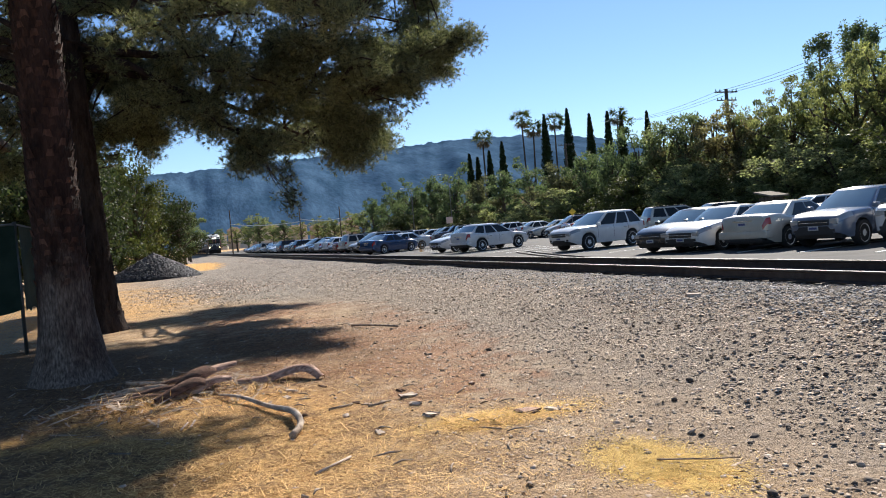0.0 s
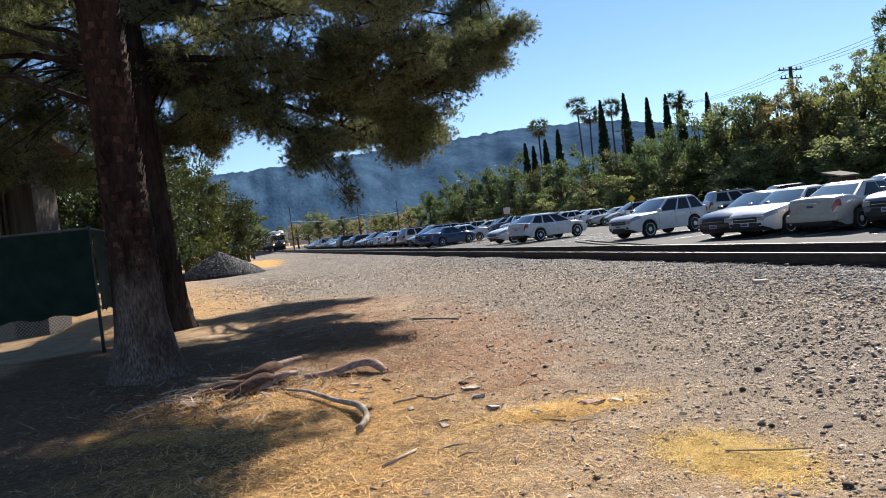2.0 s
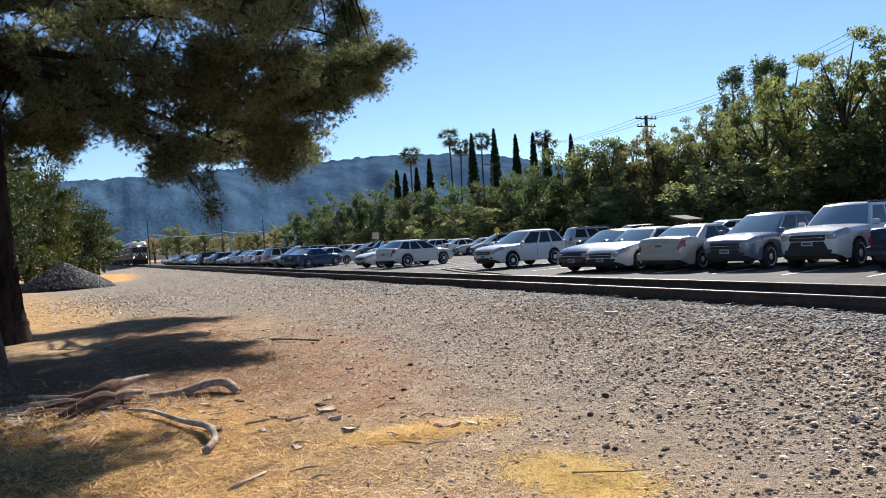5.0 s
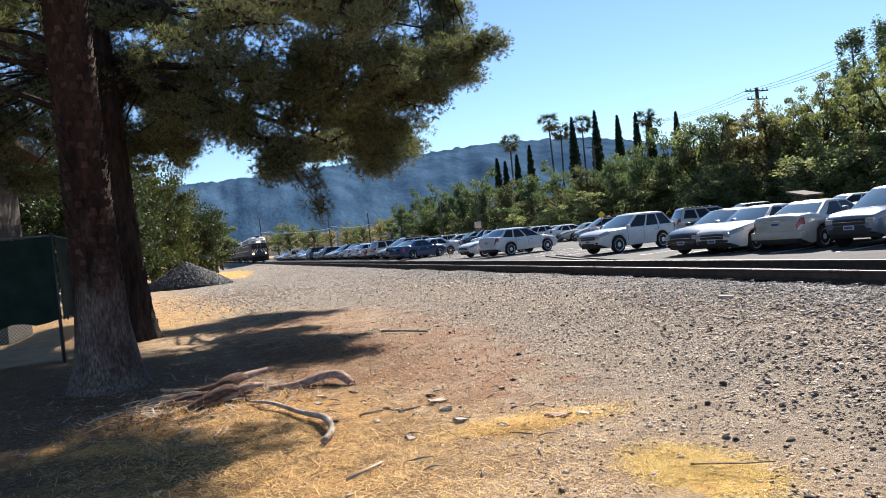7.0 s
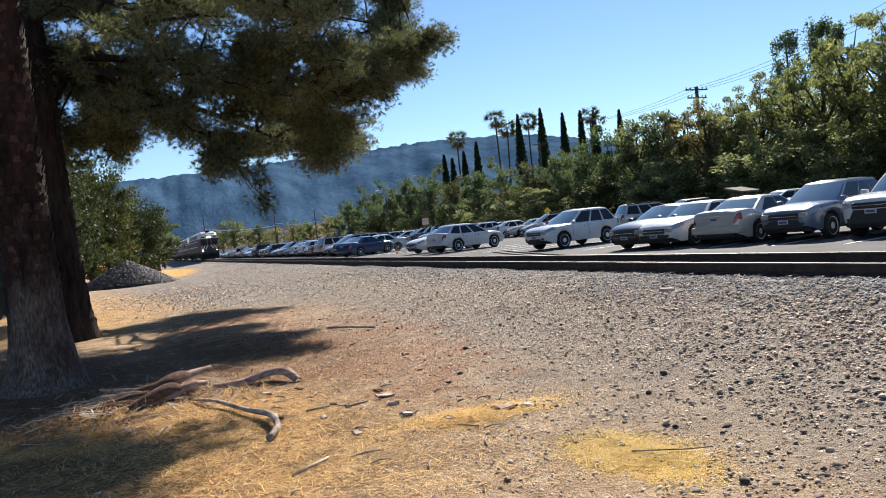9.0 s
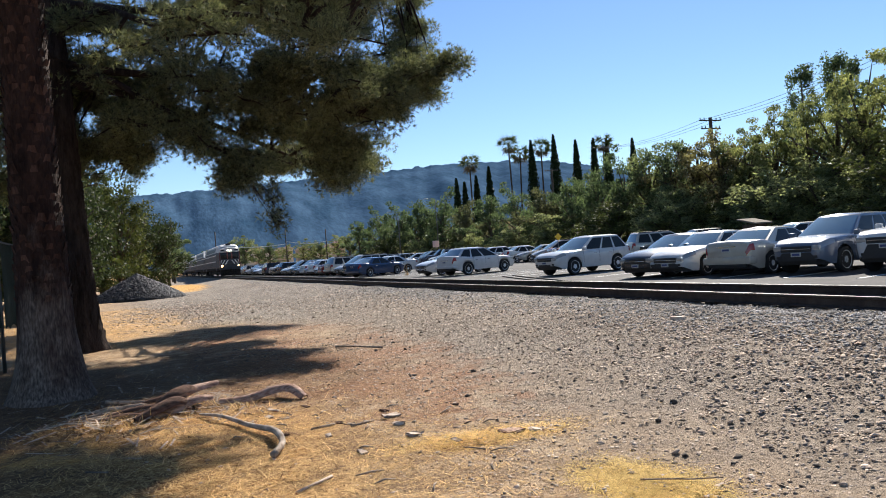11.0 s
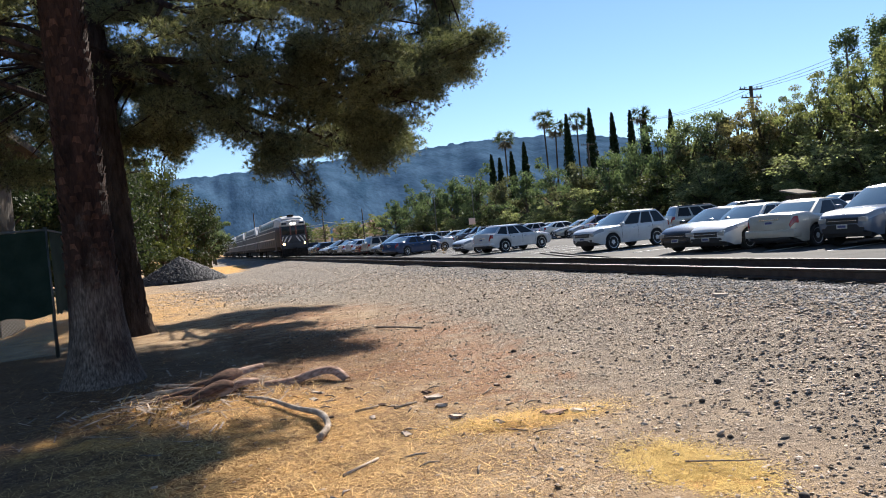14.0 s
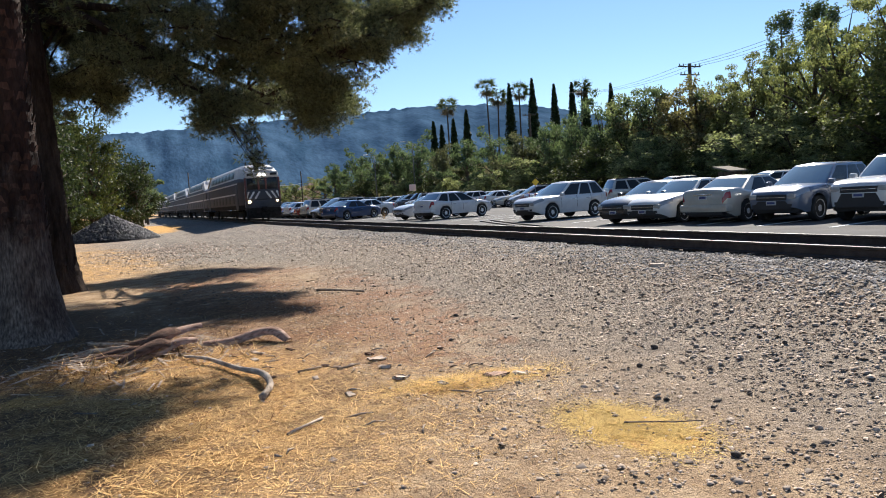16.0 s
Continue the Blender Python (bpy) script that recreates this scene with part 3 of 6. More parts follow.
    bmesh.ops.recalc_face_normals(bm, faces=bm.faces)
    me = bpy.data.meshes.new("rim")
    bm.to_mesh(me)
    bm.free()
    me.materials.append(M_RIM)
    return me


def car(kind, colour, label, detail=1, spokes=5, group="parked cars", mouth=False):
    """A parked car, nose along +x, standing on z = 0."""
    s = CARS[kind]
    sh = Shape(s)
    e, hw = s["L"] / 2, s["W"] / 2
    body_paint = PAINTS[colour]
    root = tagged(new("car"), label, "car", group)

    def make_body():
        xs = sorted(set(steps(-e, e, 40 if detail else 20) + [sg * s["wb"] / 2 + d * s["r"] * 1.17 for sg in (-1, 1) for d in (-1.001, -0.999, -0.9, -0.7, -0.4, 0, 0.4, 0.7, 0.9, 0.999, 1.001)] + [-e + 0.03, -e + 0.06, -e + 0.12, e - 0.015, e - 0.04, e - 0.08, e - 0.14]))
        ks = [0, 0.5, 1, 1.5, 2, 2.5, 3, 3.25, 3.5, 3.75, 4, 4.33, 4.66, 5, 5.5, 6, 7] if detail else [0, 1, 2, 3, 3.5, 4, 5, 7]
        v, f = patch(sh.body, xs, ks, 0)
        v2, f2 = patch(sh.body, xs, ks, 0, -1)
        n, m = len(xs), len(ks)
        caps = []
        for i in (0, n - 1):
            caps.append([i * m + j for j in range(m)] + [len(v) + i * m + j for j in range(m - 2, -1, -1)])
        return finish(mesh_of("body", v + v2, f + [tuple(len(v) + i for i in q) for q in f2] + caps, body_paint), 48)

    part("body", cached((kind, colour, "body", detail), make_body), root)
    part("underbody", cached((kind, "under"), lambda: bm_mesh(box(-e + 0.2, e - 0.2, -hw + 0.22, hw - 0.22, sh.sill - 0.02, 0.72, 0.05), "underbody", M_TRIM)), root, "black underbody")

    def make_cabin():
        us = [0, 0.35, 0.7, 0.9, 1, 1.2, 1.5, 1.8, 2, 2.1, 2.3, 2.65, 3]
        return both(sh.cabin, us, [-0.08, 0, 0.3, 0.6, 0.85, 0.95, 1.0, 1.03, 1.08, 1.15, 1.22, 1.3], 0, "roof", body_paint)

    part("roof", cached((kind, colour, "cab"), make_cabin), root)
    part("windscreen", cached((kind, "ws"), lambda: both(sh.cabin, steps(0, 0.93, 6), steps(0.05, 0.93, 5), 0.006, "windscreen", M_SCREEN)), root, "reflecting windscreen with sky sheen painted into its colour")
    part("rear_window", cached((kind, "rw"), lambda: both(sh.cabin, steps(2.10, 3, 6), steps(0.14, 0.90, 4), 0.006, "rear_window", M_SCREEN)), root)
    cuts = {"sedan": [(1.07, 1.44), (1.48, 1.82)], "hatchback": [(1.08, 1.44), (1.48, 1.76), (1.80, 1.93)]}.get(kind, [(1.05, 1.37), (1.41, 1.67), (1.71, 1.96)])
    for sgn in (1, -1):
        for a, b in cuts:
            def make_side(a=a, b=b, sgn=sgn):
                v, f = patch(sh.cabin, steps(a, b, 3), steps(0.07, 0.88, 3), 0.007, sgn)
                return finish(mesh_of("side_window", v, f, M_GLASS))
            part("side_window", cached((kind, "sw", a, sgn), make_side), root)
    for xw in (-s["wb"] / 2, s["wb"] / 2):
        for sgn in (1, -1):
            w = part("wheel", cached((s["r"], "tyre"), lambda: tyre_mesh(s["r"])), root, m=pose(xw, sgn * (hw - 0.125), s["r"], 0, 37 * xw, 0 if sgn > 0 else 180))
            part("rim", cached((s["r"], spokes, "rim"), lambda: rim_mesh(s["r"], spokes)), w, "silver alloy rim")
            part("brake_disc", cached((s["r"], "disc"), lambda: lathe([(0.0, 0.001), (0.0, s["r"] * 0.6), (0.02, s["r"] * 0.6), (0.02, 0.001)], 16, M_TRIM, "brake_disc")), w)
    for sgn in (1, -1):
        def lamp(k0, k1, x0, x1, name, material, sgn=sgn):
            v, f = patch(sh.body, steps(x0, x1, 5), steps(k0, k1, 3), 0.008, sgn)
            return finish(mesh_of(name, v, f, material))
        part("headlight", cached((kind, "hl", sgn), lambda: lamp(2.9, 4.35, e - 0.50, e - 0.06, "headlight", M_LAMP)), root, "clear headlight")
        part("tail_light", cached((kind, "tl", sgn), lambda: lamp(2.3, 3.45, -e + 0.004, -e + 0.20, "tail_light", M_TAIL)), root, "red tail light")
        part("mirror", cached((kind, colour, "mi", sgn), lambda: bm_mesh(box(s["cab"][3] - 0.32, s["cab"][3] - 0.18, sgn * (hw + 0.06) - 0.10, sgn * (hw + 0.06) + 0.10, s["cab"][4] - 0.01, s["cab"][4] + 0.14, 0.045), "mirror", body_paint)), root)
        for xd in (s["wb"] / 2 - 1.25, s["wb"] / 2 - 2.15):
            part("door_handle", cached((kind, "dh", xd, sgn), lambda: bm_mesh(box(xd - 0.09, xd + 0.09, sgn * hw * 0.985 - 0.02, sgn * hw * 0.985 + 0.02, s["cab"][4] - 0.17, s["cab"][4] - 0.14, 0.01), "door_handle", M_CHROME)), root)
    zg = interp(s["top"], e - 0.1) - 0.12
    part("grille", cached((kind, "gr"), lambda: bm_mesh(box(e - 0.06, e + 0.012, -hw * 0.50, hw * 0.50, zg - 0.10, zg + 0.06, 0.012), "grille", M_TRIM)), root, "dark grille")
    part("grille_bar", cached((kind, "gb"), lambda: bm_mesh(box(e - 0.04, e + 0.02, -hw * 0.46, hw * 0.46, zg - 0.022, zg - 0.008, 0.004), "grille_bar", M_CHROME)), root)
    part("front_intake", cached((kind, "fi"), lambda: bm_mesh(box(e - 0.07, e + 0.008, -hw * 0.42, hw * 0.42, sh.sill + 0.13, sh.sill + 0.22, 0.012), "front_intake", M_TRIM)), root, "dark lower intake")
    for sgn in (1, -1):
        y0, y1 = sorted((sgn * hw * 0.50, sgn * hw * 0.76))
        part("front_lamp", cached((kind, "fl", sgn), lambda: bm_mesh(box(e - 0.16, e + 0.004, y0, y1, zg - 0.07, zg + 0.075, 0.03), "front_lamp", M_LAMP)), root, "clear headlight on the nose")
        y0, y1 = sorted((sgn * hw * 0.50, sgn * hw * 0.66))
        part("fog_lamp", cached((kind, "fg", sgn), lambda: bm_mesh(box(e - 0.10, e + 0.006, y0, y1, sh.sill + 0.17, sh.sill + 0.25, 0.015), "fog_lamp", M_TRIM)), root, "dark fog lamp recess")
    if mouth:
        z0, z1 = sh.sill + 0.10, zg - 0.12
        v = [(x, y, z) for x in (e - 0.16, e + 0.010) for y, z in ((-hw * 0.66, z0), (hw * 0.66, z0), (hw * 0.46, z1), (-hw * 0.46, z1))]
        part("mouth", mesh_of("mouth", v, [(0, 1, 2, 3), (7, 6, 5, 4), (0, 4, 5, 1), (1, 5, 6, 2), (2, 6, 7, 3), (3, 7, 4, 0)], M_TRIM), root, "wide black lower grille")
    for xx, zz, nm in ((e + 0.012, zg - 0.17, "front"), (-e - 0.006, 0.80, "rear")):
        p = part("number_plate", cached((kind, "np", nm), lambda: bm_mesh(box(xx - 0.015, xx + 0.012, -0.15, 0.15, zz - 0.06, zz + 0.06, 0.004), "number_plate", M_PLATE)), root, "white number plate")
        part("plate_bar", cached((kind, "pb", nm), lambda: bm_mesh(box(xx - (0.02 if nm == "rear" else -0.008), xx + (0.016 if nm == "front" else -0.01), -0.115, 0.115, zz - 0.03, zz + 0.03), "plate_bar", M_BAR)), p)
    part("rear_bumper", cached((kind, colour, "rbm"), lambda: bm_mesh(box(-e - 0.05, -e + 0.35, -hw * 0.93, hw * 0.93, sh.sill + 0.14, 0.60, 0.075), "rear_bumper", body_paint)), root)
    part("boot_strip", cached((kind, "bs"), lambda: bm_mesh(box(-e - 0.014, -e + 0.05, -0.34, 0.34, 0.885, 0.915, 0.008), "boot_strip", M_CHROME)), root, "bright strip over the number plate")
    for xd in (s["wb"] / 2 - 0.52, s["wb"] / 2 - 1.48, s["wb"] / 2 - 2.36):
        for sgn in (1, -1):
            def make_seam(xd=xd, sgn=sgn):
                v, f = patch(sh.body, [xd - 0.009, xd + 0.009], [1, 2, 3, 3.5, 4], 0.004, sgn)
                return finish(mesh_of("door_seam", v, f, M_TRIM))
            part("door_seam", cached((kind, "seam", xd, sgn), make_seam), root)
    part("rear_bumper_trim", cached((kind, "rb"), lambda: bm_mesh(box(-e - 0.015, -e + 0.10, -hw * 0.72, hw * 0.72, sh.sill + 0.06, sh.sill + 0.16, 0.02), "rear_bumper_trim", M_TRIM)), root)
    if kind in ("large_suv", "minivan"):
        rb, rt, ft, fb, belt = s["cab"]
        for sgn in (1, -1):
            part("roof_rail", cached((kind, "rr", sgn), lambda: bm_mesh(box(rt + 0.15, ft - 0.2, sgn * hw * 0.60 - 0.018, sgn * hw * 0.60 + 0.018, s["H"] - 0.075, s["H"] - 0.008, 0.012), "roof_rail", M_TRIM)), root)
    return root


def bm_mesh(bm, name, material):
    me = bpy.data.meshes.new(name)
    bm.to_mesh(me)
    bm.free()
    me.materials.append(material)
    me.polygons.foreach_set("use_smooth", [True] * len(me.polygons))
    me.set_sharp_from_angle(angle=radians(35))
    return me


def stand(ob, kind, turn, corner, at):
    """Places a car so that the wheel named by corner (front/rear sign, left/right sign) stands at a point of the car park."""
    s = CARS[kind]
    off = Matrix.Rotation(radians(turn), 4, "Z") @ Vector((corner[0] * s["wb"] / 2, corner[1] * (s["W"] / 2 - 0.1), 0))
    ob.matrix_basis = pose(at[0] - off.x, at[1] - off.y, LOT_Z, 0, 0, turn)


STALL = 12.0        # the stalls lean this many degrees from square to the track
for kind, colour, turn, corner, at, spokes, label in [
    ("large_suv", "white", 180 + STALL, (1, 1), (18.75, 13.35), 6, "white large SUV with a dark grille facing the track"),
    ("suv", "slate blue", 180 + STALL, (1, 1), (18.0, 15.6), 7, "slate-blue SUV with a crumpled bonnet facing the track"),
    ("sedan", "silver", STALL, (-1, -1), (17.5, 17.75), 10, "champagne silver sedan backed up to the track"),
    ("sedan", "white", 180 + STALL, (1, 1), (16.75, 19.75), 7, "white sedan with a wide black grille facing the track"),
    ("sedan", "grey", 180 + STALL, (1, -1), (16.15, 22.6), 5, "dark grey sedan facing the track"),
    ("suv", "white", 180 + STALL, (1, 1), (17.1, 28.5), 5, "white SUV with a dark sill parked alone at an angle"),
    ("crossover", "white", STALL + 4, (-1, -1), (16.9, 39.8), 5, "white crossover backed up to the track"),
    ("sedan", "white", 180 + STALL, (1, 1), (16.6, 43.2), 5, "white sedan nose to the track beside a crossover"),
    ("sedan", "blue", STALL + 14, (-1, -1), (15.2, 54.5), 5, "blue coupe-like sedan backed up to the track"),
    ("sedan", "dark navy", STALL, (-1, -1), (18.9, 10.9), 5, "dark navy sedan backed up to the track"),
]:
    stand(car(kind, colour, label, 1, spokes, mouth="grille" in label or "crumpled" in label), kind, turn, corner, at)

FLEET = [("sedan", "silver", "silver sedan parked in a long row"), ("suv", "black", "black SUV parked in a long row"), ("hatchback", "white", "white hatchback parked in a long row"),
         ("sedan", "grey", "dark grey sedan parked in a long row"), ("minivan", "silver", "silver minivan parked in a long row"), ("sedan", "red", "dark red sedan parked in a long row"),
         ("crossover", "white", "white crossover parked in a long row"), ("hatchback", "slate blue", "slate-blue hatchback parked in a long row"), ("large_suv", "dark navy", "dark navy large SUV parked in a long row"),
         ("suv", "beige", "beige SUV parked in a long row"), ("sedan", "white", "white sedan parked in a long row")]
first = {}


def place_copy(i, m):
    kind, colour, label = FLEET[i % len(FLEET)]
    if i % len(FLEET) not in first:
        ob = first[i % len(FLEET)] = car(kind, colour, label, 0)
        ob.matrix_basis = m
        return ob
    return copy_thing(first[i % len(FLEET)], m)


rng = random.Random(7)
for j in range(40):       # the long row beside the track
    place_copy(rng.choice([0, 2, 2, 4, 6, 10, 7, 1, 3, 5, 8, 9]), pose(17.6 + rng.uniform(-0.3, 0.3), 58.6 + 2.72 * j, LOT_Z, 0, 0, STALL + (180 if rng.random() < 0.55 else 0) + rng.uniform(-1.5, 1.5)))
for j in range(42):       # two rows back to back across the aisle
    if rng.random() < 0.93:
        place_copy(rng.choice([1, 3, 8, 0, 9, 4, 2, 5, 6]), pose(32.0 + rng.uniform(-0.3, 0.3), 17.0 + 2.75 * j, LOT_Z, 0, 0, -STALL + (180 if rng.random() < 0.6 else 0)))
    if 12 < j and rng.random() < 0.6:
        place_copy(rng.choice([1, 3, 0, 9, 2, 6]), pose(37.6 + rng.uniform(-0.3, 0.3), 18.5 + 2.75 * j, LOT_Z, 0, 0, -STALL + (180 if rng.random() < 0.5 else 0)))


def stall_lines():
    """Painted stall lines of the row beside the track."""
    root = tagged(new("stall_marking"), "worn white painted parking stall lines on asphalt", "road marking", kind="structure")
    me = bm_mesh(box(-2.6, 2.6, -0.05, 0.05, -0.004, 0.005), "stall_line", M_LINE)
    for j in range(30):
        part("stall_line", me, root, m=pose(18.4, 11.62 + 2.32 * j, LOT_Z + 0.004, 0, 0, STALL))


stall_lines()


# ---- the train ----
M_TINT = plain("dark_train_window", (0.012, 0.013, 0.016), 0.3, 0.0, 0.25)
M_SILVER = surface("weathered_white_train", (0.46, 0.44, 0.41), (0.64, 0.61, 0.57), 1.5, 20, 0.45, 0.0, 0.08)
M_DARKBAND = surface("dark_train_livery", (0.022, 0.026, 0.035), (0.05, 0.055, 0.065), 1.2, 18, 0.6, 0.0, 0.05)
M_LOWER = surface("dark_maroon_train_side", (0.030, 0.024, 0.026), (0.060, 0.050, 0.052), 1.0, 18, 0.6, 0.0, 0.06)
M_STRIPE = surface("light_train_stripe", (0.52, 0.52, 0.50), (0.70, 0.70, 0.68), 2.0, 20, 0.45)
M_CABRED = surface("dark_red_cab_front", (0.10, 0.022, 0.016), (0.16, 0.04, 0.026), 2.0, 18, 0.4)
M_BOGIE = surface("greasy_bogie", (0.012, 0.011, 0.010), (0.04, 0.035, 0.03), 4, 30, 0.8, 0.3)
M_BEAM = glow("headlight_beam", (1.0, 0.86, 0.62), 9.0)
M_BEAM2 = glow("ditch_light", (1.0, 0.62, 0.26), 6.0)

CAR_W, CAR_H, CAR_LEN = 1.48, 4.25, 25.4        # half width, height over the rail, length
# cross section, from the skirt up to the middle of the roof
SECTION = [(1.36, 0.86), (1.48, 1.20), (1.48, 2.95), (1.43, 3.22), (1.27, 4.00), (0.98, 4.22), (0.0, 4.32)]


def section_at(y, ends):
    """The section at y metres behind the front of a coach; the roof drops at each end."""
    drop = 0.0
    if ends:
        d = min(y, CAR_LEN - y)
        drop = 0.95 * (1 - smoothstep(1.2, 3.4, d))
    return [(w, z - drop * max(0, (z - 2.95) / 1.3)) for w, z in SECTION]


def coach_strip(name, i, ys, material, root, label="", out=0.0, front=None):
    """One band of a coach's skin: the stretch of the section between two of its points, on both sides."""
    verts, faces = [], []
    lo, hi = i
    for y in ys:
        sec = front(y) if front else section_at(y, True)
        pts = sec[lo:hi + 1]
        row = [(w + out, z) for w, z in pts]
        verts += [(-w, y, z) for w, z in row] + [(w, y, z) for w, z in row]
    n = hi - lo + 1
    for j in range(len(ys) - 1):
        for half in (0, n):
            for k in range(n - 1):
                a = j * 2 * n + half + k
                faces.append((a, a + 1, a + 1 + 2 * n, a + 2 * n))
    return part(name, finish(mesh_of(name, verts, faces, material), 20), root, label)


def coach(parent, y0, cab):
    """A double-deck coach, its front y0 metres behind the front of the train."""
    root = part("cab_coach" if cab else "coach", None, parent, m=pose(0, y0, 0), label="double-deck cab coach, dark sides under a white roof" if cab else "double-deck coach, dark sides under a white roof")
    nose = 2.6 if cab else 0.0
    ys = [0, 0.5, 1.0, 1.5, 2.0, 2.5, 3.0, 3.5, 6, 12.7, 19, 21.9, 22.4, 22.9, 23.4, 23.9, 24.3, 24.8, CAR_LEN]

    def front(y):
        sec = section_at(y, True)
        if cab and y < nose:
            t = 1 - y / nose
            return [(w * (1 - 0.16 * t * t), (z if z < 2.9 else z - (z - 2.9) * 0.42 * t * t)) for w, z in SECTION]
        return sec if not cab or y > 6 else SECTION
    coach_strip("lower_side", (0, 1), ys, M_BOGIE, root, "sooty skirt", front=front)
    coach_strip("side_panel", (1, 2), ys, M_LOWER, root, front=front)
    coach_strip("upper_side", (2, 3), ys, M_DARKBAND, root, front=front)
    coach_strip("roof_shoulder", (3, 4), ys, M_SILVER, root, "white roof shoulder", front=front)
    coach_strip("roof", (4, 6), ys, M_SILVER, root, "white roof", front=front)
    for sgn in (-1, 1):
        part("stripe", bm_mesh(box(sgn * 1.482 - 0.012, sgn * 1.482 + 0.012, nose, CAR_LEN - 0.1, 2.02, 2.14), "stripe", M_STRIPE), root, "pale stripe")
        part("upper_stripe", bm_mesh(box(sgn * 1.485 - 0.012, sgn * 1.485 + 0.012, nose, CAR_LEN - 0.1, 2.82, 2.92), "upper_stripe", M_STRIPE), root, "pale stripe")
        for k in range(7):
            y = 4.6 + 2.33 * k
            part("window", bm_mesh(box(sgn * 1.475 - 0.02, sgn * 1.475 + 0.025, y, y + 1.75, 1.36, 1.92, 0.02), "window", M_TRIM), root, "dark tinted window")
            w = bm_mesh(box(-0.02, 0.02, 0, 2.28, -0.25, 0.25, 0.01), "window", M_TINT)
            part("window", w, root, "dark tinted window", m=pose(sgn * 1.355, y, 3.60, 0, -sgn * 11.6, 0))
        part("dark_band", bm_mesh(box(sgn * 1.482 - 0.010, sgn * 1.482 + 0.010, nose, CAR_LEN - 0.1, 2.18, 2.78), "dark_band", M_DARKBAND), root, "dark maroon band")
        for k in (2.4, 22.4):
            part("door", bm_mesh(box(sgn * 1.485 - 0.012, sgn * 1.485 + 0.012, k, k + 1.3, 0.85, 2.75, 0.01), "door", M_DARKBAND), root, "dark sliding door")
    for y in (0, CAR_LEN):
        sec = [(w, z) for w, z in (front(0.0) if y == 0 else section_at(y, True))]
        loop = [(-w, y, z) for w, z in sec] + [(w, y, z) for w, z in sec[-2::-1]]
        part("end_wall", mesh_of("end_wall", loop, [tuple(range(len(loop)))], M_DARKBAND), root)
    # white slanting caps where the roof drops
    for y, s in ((1.5, 1), (CAR_LEN - 1.5, -1)):
        if cab and y < 3:
            continue
        v = [(-1.44, y - 0.5 * s, 3.16), (1.44, y - 0.5 * s, 3.16), (1.30, y + 2.0 * s, 4.16), (-1.30, y + 2.0 * s, 4.16)]
        part("roof_cap", finish(mesh_of("roof_cap", v + [(a, b, c + 0.05) for a, b, c in v], [(0, 1, 2, 3), (7, 6, 5, 4), (0, 4, 5, 1), (1, 5, 6, 2), (2, 6, 7, 3), (3, 7, 4, 0)], M_SILVER)), root, "white roof cap")
    for y in (4.0, CAR_LEN - 4.0):
        b = box(-1.1, 1.1, y - 1.75, y + 1.75, 0.30, 0.72, 0.05)
        for yy in (-1.25, 1.25):
            for sgn in (-1, 1):
                bmesh.ops.create_cone(b, cap_ends=True, segments=18, radius1=0.45, radius2=0.45, depth=0.13, matrix=Matrix.Translation((sgn * 0.75, y + yy, 0.45)) @ Matrix.Rotation(radians(90), 4, "Y"))
        part("bogie", bm_mesh(b, "bogie", M_BOGIE), root, "black bogie with two axles")
    part("underframe", bm_mesh(box(-1.0, 1.0, 6.2, CAR_LEN - 6.2, 0.32, 0.8, 0.05), "underframe", M_BOGIE), root, "black equipment boxes")
    part("gangway", bm_mesh(box(-0.7, 0.7, CAR_LEN - 0.02, CAR_LEN + 0.62, 0.8, 3.0, 0.04), "gangway", M_RUBBER), root, "black rubber gangway")
    if cab:
        part("brow", bm_mesh(box(-1.22, 1.22, -0.10, 0.75, 3.16, 3.66, 0.14), "brow", M_SILVER), root, "white panel over the windscreen")
        part("brow_roof", bm_mesh(box(-1.05, 1.05, 0.35, 2.4, 3.40, 4.02, 0.26), "brow_roof", M_SILVER), root, "white roof front")
        part("windscreen", bm_mesh(box(-1.10, 1.10, -0.04, 0.06, 2.32, 3.14, 0.05), "windscreen", M_GLASS), root, "dark cab windscreen")
        part("windscreen_pillar", bm_mesh(box(-0.34, -0.20, -0.055, 0.05, 2.30, 3.16, 0.01), "windscreen_pillar", M_CABRED), root)
        part("windscreen_pillar", bm_mesh(box(0.20, 0.34, -0.055, 0.05, 2.30, 3.16, 0.01), "windscreen_pillar", M_CABRED), root)
        part("chevron_panel", bm_mesh(box(-1.22, 1.22, -0.06, 0.05, 1.55, 2.26, 0.03), "chevron_panel", M_DARKBAND), root, "dark panel with white chevrons")
        for k in range(3):
            for sgn in (-1, 1):
                x = sgn * (0.16 + 0.40 * k)
                v = [(x, 0, 0.55 - 0.0), (x + sgn * 0.15, 0, 0.55), (x + sgn * 0.50, 0, 0.0), (x + sgn * 0.35, 0, 0.0)]
                v = [(max(-1.2, min(1.2, a)), -0.068, 1.62 + c) for a, b, c in v]
                part("chevron_stripe", mesh_of("chevron_stripe", v, [(0, 1, 2, 3) if sgn < 0 else (3, 2, 1, 0)], M_STRIPE), root, "white slanting stripe")
        for x in (-0.85, 0.85):
            part("number_box", bm_mesh(box(x - 0.24, x + 0.24, -0.115, 0.0, 3.34, 3.52, 0.02), "number_box", M_TINT), root, "dark number box")
        for x in (-1.24, 1.24):
            part("corner_post", bm_mesh(box(x - 0.07, x + 0.07, -0.05, 0.12, 1.5, 3.2, 0.03), "corner_post", M_CABRED), root, "dark red corner post")
            part("grab_rail", mesh_of("grab_rail", *tube([(x * 1.04, 0.15, 1.0), (x * 1.04, 0.10, 2.6)], [0.025, 0.025], 6), M_STRIPE, True), root)
